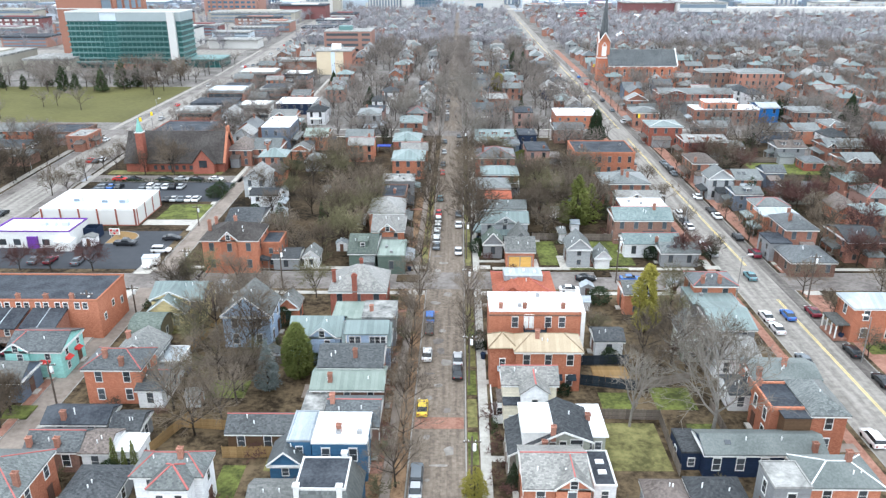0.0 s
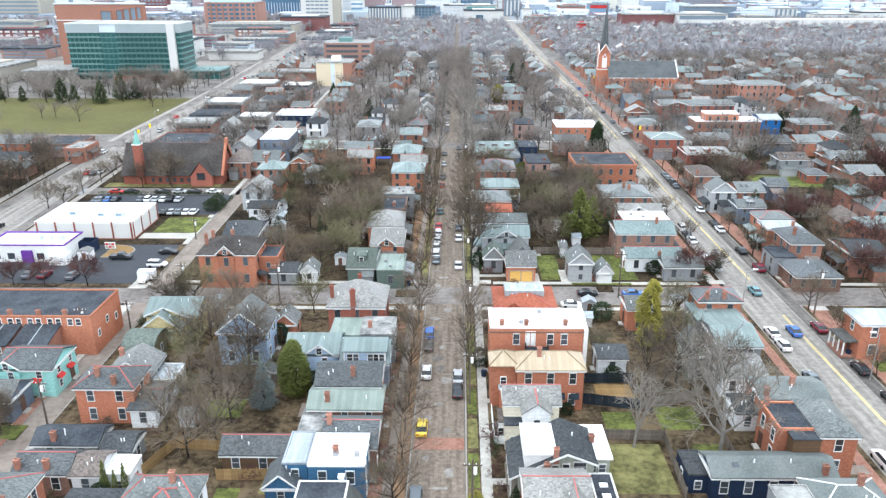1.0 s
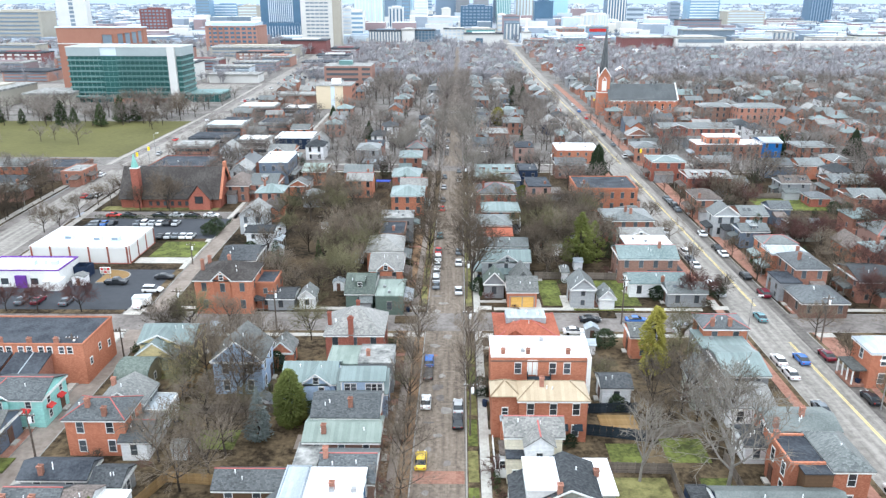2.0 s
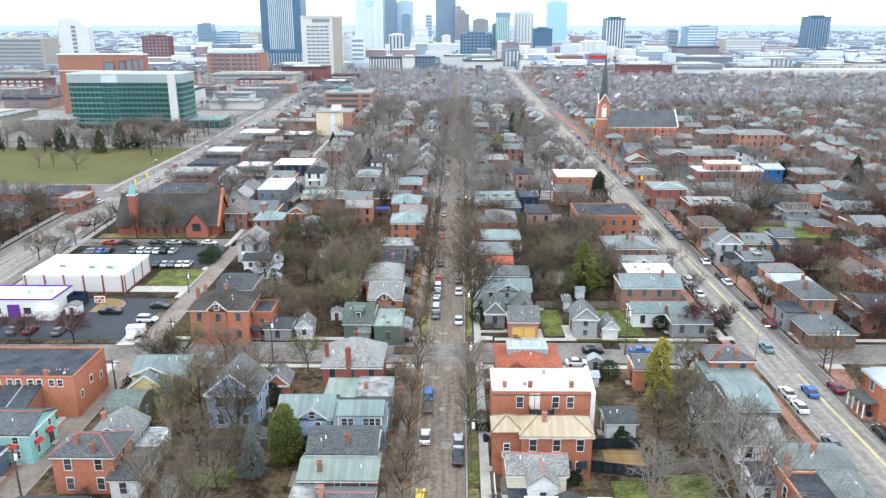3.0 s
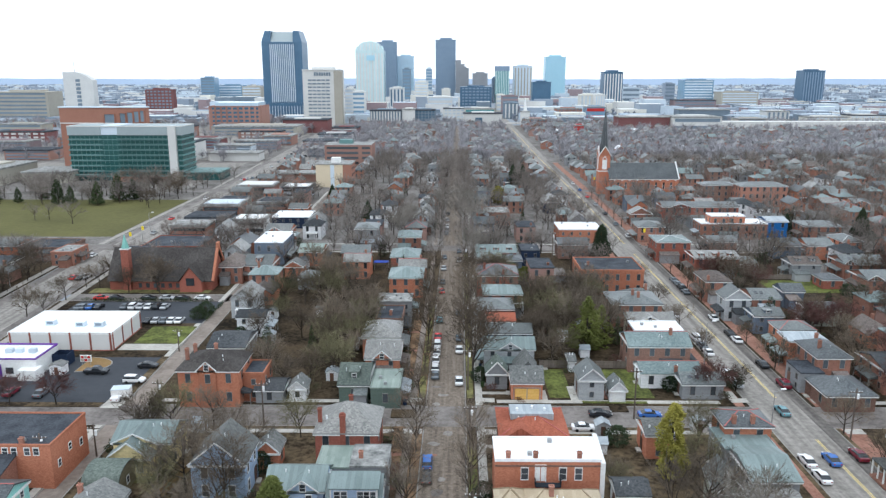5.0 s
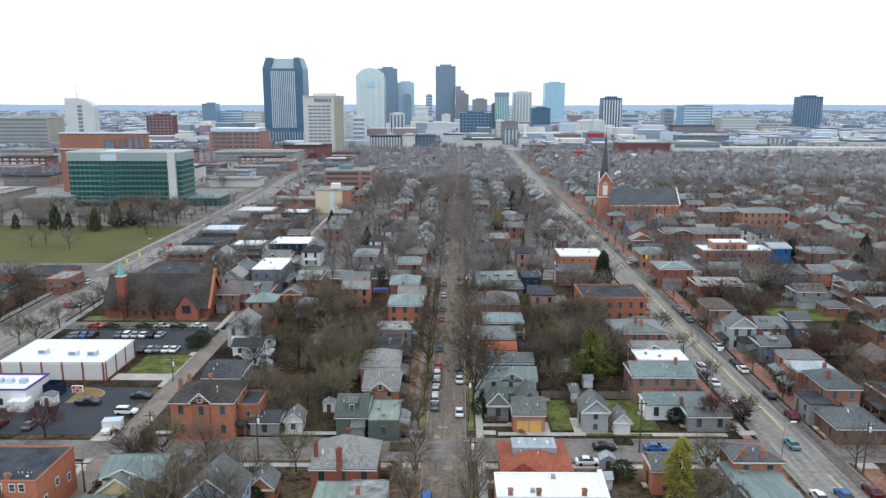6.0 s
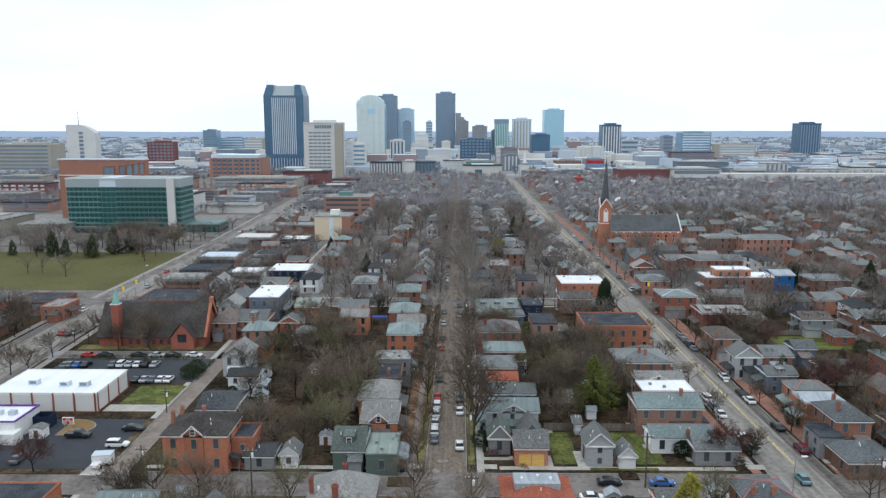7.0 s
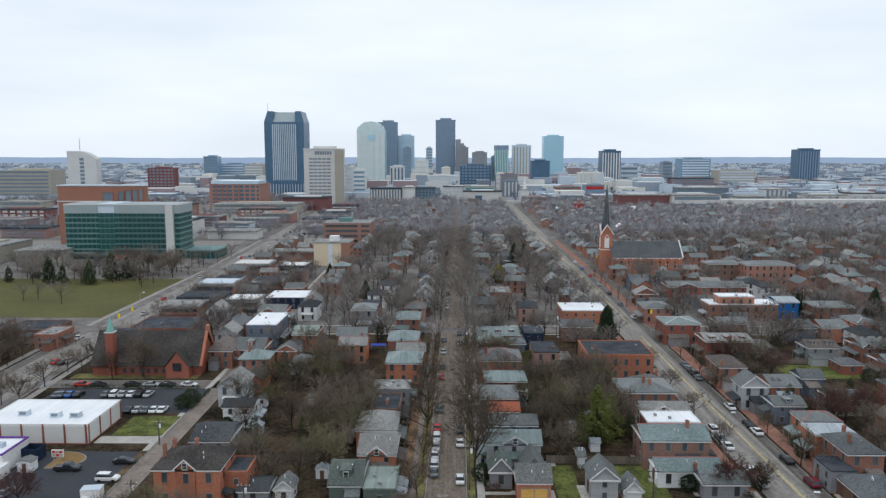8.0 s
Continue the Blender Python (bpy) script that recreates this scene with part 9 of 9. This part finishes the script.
def car_proto(kind):
    if kind == "pickup":
        body = loft([(-2.7, 0.84, 0.80, 0.45, 0.95), (-2.55, 0.93, 0.88, 0.34, 1.12), (-0.5, 0.95, 0.90, 0.32, 1.12), (0.9, 0.95, 0.90, 0.32, 1.12), (2.2, 0.93, 0.84, 0.34, 1.05), (2.7, 0.84, 0.74, 0.45, 0.85)])
        cab = loft([(-0.75, 0.86, 0.74, 1.08, 1.12), (-0.5, 0.86, 0.70, 1.08, 1.78), (0.7, 0.86, 0.70, 1.08, 1.78), (1.35, 0.84, 0.72, 1.06, 1.12)])
        roof = loft([(-0.55, 0.71, 0.66, 1.74, 1.80), (0.1, 0.72, 0.68, 1.76, 1.84), (0.75, 0.70, 0.66, 1.74, 1.80)])
        ax = 1.75
    elif kind == "suv":
        body = loft([(-2.3, 0.82, 0.78, 0.45, 0.95), (-2.2, 0.92, 0.86, 0.34, 1.08), (1.0, 0.94, 0.88, 0.32, 1.08), (2.0, 0.92, 0.80, 0.34, 0.98), (2.35, 0.82, 0.70, 0.45, 0.80)])
        cab = loft([(-2.15, 0.86, 0.76, 1.02, 1.10), (-1.85, 0.86, 0.70, 1.02, 1.66), (0.45, 0.86, 0.70, 1.02, 1.66), (1.25, 0.84, 0.74, 1.0, 1.06)])
        roof = loft([(-1.95, 0.71, 0.66, 1.62, 1.68), (-0.8, 0.73, 0.68, 1.64, 1.73), (0.5, 0.70, 0.66, 1.62, 1.68)])
        ax = 1.42
    else:
        body = loft([(-2.3, 0.80, 0.74, 0.42, 0.80), (-2.15, 0.89, 0.82, 0.30, 0.95), (-1.2, 0.91, 0.84, 0.28, 0.97), (0.9, 0.91, 0.84, 0.28, 0.95), (2.0, 0.88, 0.76, 0.30, 0.82), (2.3, 0.78, 0.66, 0.42, 0.66)])
        cab = loft([(-1.75, 0.82, 0.70, 0.92, 0.96), (-0.95, 0.82, 0.64, 0.92, 1.40), (0.25, 0.82, 0.64, 0.92, 1.40), (1.15, 0.80, 0.70, 0.90, 0.95)])
        roof = loft([(-1.0, 0.65, 0.60, 1.36, 1.42), (-0.3, 0.67, 0.62, 1.38, 1.46), (0.3, 0.64, 0.60, 1.36, 1.42)])
        ax = 1.38
    ry = max(p[1] for p in body[0])
    lamps = box(-0.15, ry - 0.12, 0.60, 0.15, ry + 0.01, 0.76)
    tails = box(-0.13, -ry - 0.02, 0.68, 0.13, -ry + 0.1, 0.86)
    wheel = [(x, y, z) for x, y, z in ((dz, dx, dy) for dx, dy, dz in tube(0, 0, -0.1, 0.1, 0.33, 0.33, 10)[0])], tube(0, 0, -0.1, 0.1, 0.33, 0.33, 10)[1]
    return {"body": mesh_of("body", body, "car_paint"), "cabin_glass": mesh_of("cabin_glass", cab, "car_glass"), "roof": mesh_of("roof", roof, "car_paint"),
            "headlight": mesh_of("headlight", lamps, "car_lamp"), "tail_light": mesh_of("tail_light", tails, "tail_lamp"), "wheel": mesh_of("wheel", wheel, "tyre"), "axle": ax}


CARS = {k: car_proto(k) for k in ("sedan", "suv", "pickup")}
NOUN = {"sedan": "car", "suv": "car", "pickup": "pickup truck"}


def car(x, y, rz, colour, kind="sedan", on=None):
    p = CARS[kind]
    z = 0.03 if on is None else on
    inside = any(a < x < c and b < y < e for a, b, c, e in ((-106, 143, -62.5, 209.2), (-84, 102, -63, 111)))
    if inside or abs(y - 138.4) > 4.4 and abs(y - 212.8) > 3.4 and abs(x - float(main_x(y))) > 3.8 and abs(x - float(third_x(y))) > 5.6 and abs(x - float(high_x(y))) > 8.6:
        z = GROUND + 0.03
    ob = thing("car" if kind != "pickup" else "pickup_truck", x, y, z, f"{colour} {'saloon car' if kind == 'sedan' else 'estate car' if kind == 'suv' else 'pickup truck'} standing at the kerb", NOUN[kind], "vehicles", rz)
    for name in ("body", "cabin_glass", "roof"):
        q = part(name, p[name], parent=ob)
        q.color = (*COLOURS[colour], 1)
    if y < 150:
        for sx in (-0.58, 0.58):
            part("headlight", p["headlight"], parent=ob, at=(sx, 0, 0))
            part("tail_light", p["tail_light"], parent=ob, at=(sx, 0, 0))
    ob.scale = (0.93, 0.93, 0.93)
    for sx in (-0.82, 0.82) if y < 290 else ():
        for sy in (-p["axle"], p["axle"]):
            part("wheel", p["wheel"], parent=ob, at=(sx, sy, 0.33))


car(-4.2, 75.9, 0, "grey", "suv")
car(-4.2, 73.3, 0, "silver", "sedan")
car(-3.8, 106.8, 0, "white", "sedan")
car(-3.7, 116.1, 0, "black", "sedan")
car(-3.7, 120.6, 0, "blue", "suv")
car(-4.0, 91.1, 0, "yellow", "sedan")
car(-3.0, 175.1, 0, "white", "suv")
car(-3.1, 170.0, 0, "white", "suv")
car(-3.2, 165.2, 0, "white", "sedan")
car(-3.2, 160.6, 0, "white", "suv")
car(-3.2, 156.9, 0, "grey", "sedan")
car(-2.8, 193.0, 0, "teal", "sedan")
car(-2.5, 219.0, 0, "red", "sedan")
car(-2.4, 229.0, 0, "grey", "sedan")
car(-2.2, 245.4, 0, "silver", "sedan")
car(-2.1, 260.4, 0, "grey", "sedan")
car(-1.5, 306.4, 0, "grey", "sedan")
car(-3.0, 180.4, 0, "red", "sedan")
car(1.3, 105.4, 0, "silver", "sedan")
car(1.2, 101.2, 0, "black", "sedan")
car(1.8, 153.8, 0, "white", "sedan")
car(2.0, 171.7, 0, "white", "sedan")
car(2.1, 179.6, 0, "grey", "sedan")
car(2.3, 198.4, 0, "grey", "sedan")
car(3.0, 256.1, 0, "white", "sedan")
car(3.1, 269.5, 0, "grey", "sedan")
car(58.1, 121.7, 0, "white", "sedan")
car(58.1, 116.8, 0, "white", "sedan")
car(58.0, 105.6, 0, "grey", "sedan")
car(57.9, 84.2, 0, "white", "suv")
car(58.4, 170.6, 0, "white", "sedan")
car(58.4, 158.3, 0, "white", "sedan")
car(58.3, 153.0, 0, "silver", "sedan")
car(58.6, 197.9, 0, "white", "sedan")
car(58.5, 180.2, 0, "white", "suv")
car(58.5, 174.9, 0, "grey", "sedan")
car(67.5, 123.7, 0, "maroon", "sedan")
car(67.4, 108.7, 0, "black", "sedan")
car(67.4, 99.4, 0, "black", "sedan")
car(68.0, 195.3, 0, "white", "sedan")
car(67.9, 183.5, 0, "black", "sedan")
car(67.9, 178.9, 0, "white", "sedan")
car(67.8, 163.6, 0, "black", "sedan")
car(67.7, 152.8, 0, "maroon", "suv")
car(68.1, 219.1, 0, "grey", "sedan")
car(68.3, 227.7, 0, "grey", "sedan")
car(68.2, 223.6, 0, "black", "suv")
car(68.3, 231.9, 0, "grey", "sedan")
car(62.1, 140.3, 0, "teal", "sedan")
car(62.3, 122.2, 0, "blue", "sedan")
car(44.7, 133.1, -90, "silver", "sedan")
car(27.8, 138.8, -90, "black", "sedan")
car(23.7, 132.9, -90, "white", "sedan")
car(36.9, 138.6, -90, "blue", "sedan")
car(-64.9, 153.1, -90, "white", "suv")
car(-74.8, 157.6, -90, "black", "pickup")
car(-65.2, 161.1, -90, "black", "sedan")
car(-64.6, 145.4, 0, "white", "pickup")
car(-86.8, 147.1, 0, "maroon", "sedan")
car(-90.2, 147.1, 0, "grey", "sedan")
car(-80.6, 146.6, 0, "grey", "sedan")
car(-77.1, 191.2, 0, "black", "sedan")
car(-75.1, 191.3, 0, "silver", "sedan")
car(-73.1, 191.3, 0, "grey", "sedan")
car(-71.1, 191.3, 0, "white", "sedan")
car(-69.1, 191.3, 0, "white", "sedan")
car(-100.2, 202.3, 0, "grey", "sedan")
car(-98.3, 211.1, -90, "red", "sedan")
car(-94.0, 211.1, -90, "black", "sedan")
car(-84.9, 211.2, -90, "black", "sedan")
car(-79.8, 211.3, -90, "silver", "sedan")
car(-75.5, 211.3, -90, "black", "sedan")
car(-69.8, 211.4, -90, "white", "sedan")
car(-115.4, 179.2, 0, "black", "sedan")
car(-116.9, 232.8, 0, "red", "sedan")
car(-113.5, 234.3, 0, "white", "sedan")
car(-65.5, 106.6, -90, "white", "pickup")
car(-75.5, 106.6, -90, "maroon", "suv")
car(-71.0, 105.6, -90, "black", "sedan")
car(-125.1, 454.6, 0, "white", "sedan")
car(-122.9, 457.9, 0, "silver", "sedan")
car(-120.6, 461.3, 0, "grey", "sedan")
car(-118.3, 464.6, 0, "black", "sedan")
car(-116.0, 468.1, 0, "white", "sedan")
car(-113.7, 471.5, 0, "white", "sedan")
car(-111.3, 475.0, 0, "silver", "sedan")
car(-108.9, 478.6, 0, "grey", "sedan")
car(-106.4, 482.2, 0, "black", "sedan")
car(-103.9, 485.9, 0, "white", "sedan")
car(-88.0, 203.0, 0, "grey", "sedan")
car(-85.8, 203.0, 0, "white", "suv")
car(-83.7, 203.0, 0, "silver", "sedan")
car(-81.5, 203.0, 0, "white", "sedan")
car(-79.4, 203.0, 0, "black", "suv")
car(-77.2, 203.0, 0, "silver", "sedan")
car(-99.2, 202.6, 0, "grey", "sedan")
car(-97.1, 202.6, 0, "blue", "sedan")
car(-95.0, 202.6, 0, "black", "sedan")
car(-67.0, 199.5, 90, "black", "suv")
for i in range(7):
    yy = 296 + i * 24
    car(float(third_x(yy)) + 3.95, yy, 0, ("white", "grey", "black", "silver", "red", "blue")[i % 6])
    car(float(third_x(yy)) - 5.45, yy + 6, 0, ("grey", "white", "silver", "black")[i % 4])
for i in range(4):
    car(float(main_x(300 + i * 14)) - 2.6, 300 + i * 14, 0, ("grey", "white", "silver", "black")[i % 4])
for i, yy in enumerate((232, 262, 300, 330, 350, 385, 420, 455)):
    car(float(high_x(yy)) + (5.0, -4.6, 2.0, -2.0)[i % 4], yy, 0, ("black", "white", "silver", "red")[i % 4])
for i in range(6):
    car(-172 + (i % 3) * 5, 470 + (i // 3) * 16, 0, ("white", "silver", "black")[i % 3])
lot = random.Random(4)
for i in range(44):
    x, y = (lot.uniform(-182, -150), lot.uniform(566, 815)) if i % 3 == 0 else (lot.uniform(-118, -82), lot.uniform(566, 815)) if i % 3 == 1 else (float(high_x(500 + i * 9)) + lot.choice((-4.8, -1.8, 1.8, 4.8)), 500 + i * 9)
    if i % 3 == 2 or not blocked(x - 3, y - 3, x + 3, y + 3):
        car(x, y, lot.choice((0, 90)) if i % 3 < 2 else 0, lot.choice(("white", "white", "silver", "grey", "black", "red")), "suv" if i % 2 else "sedan")
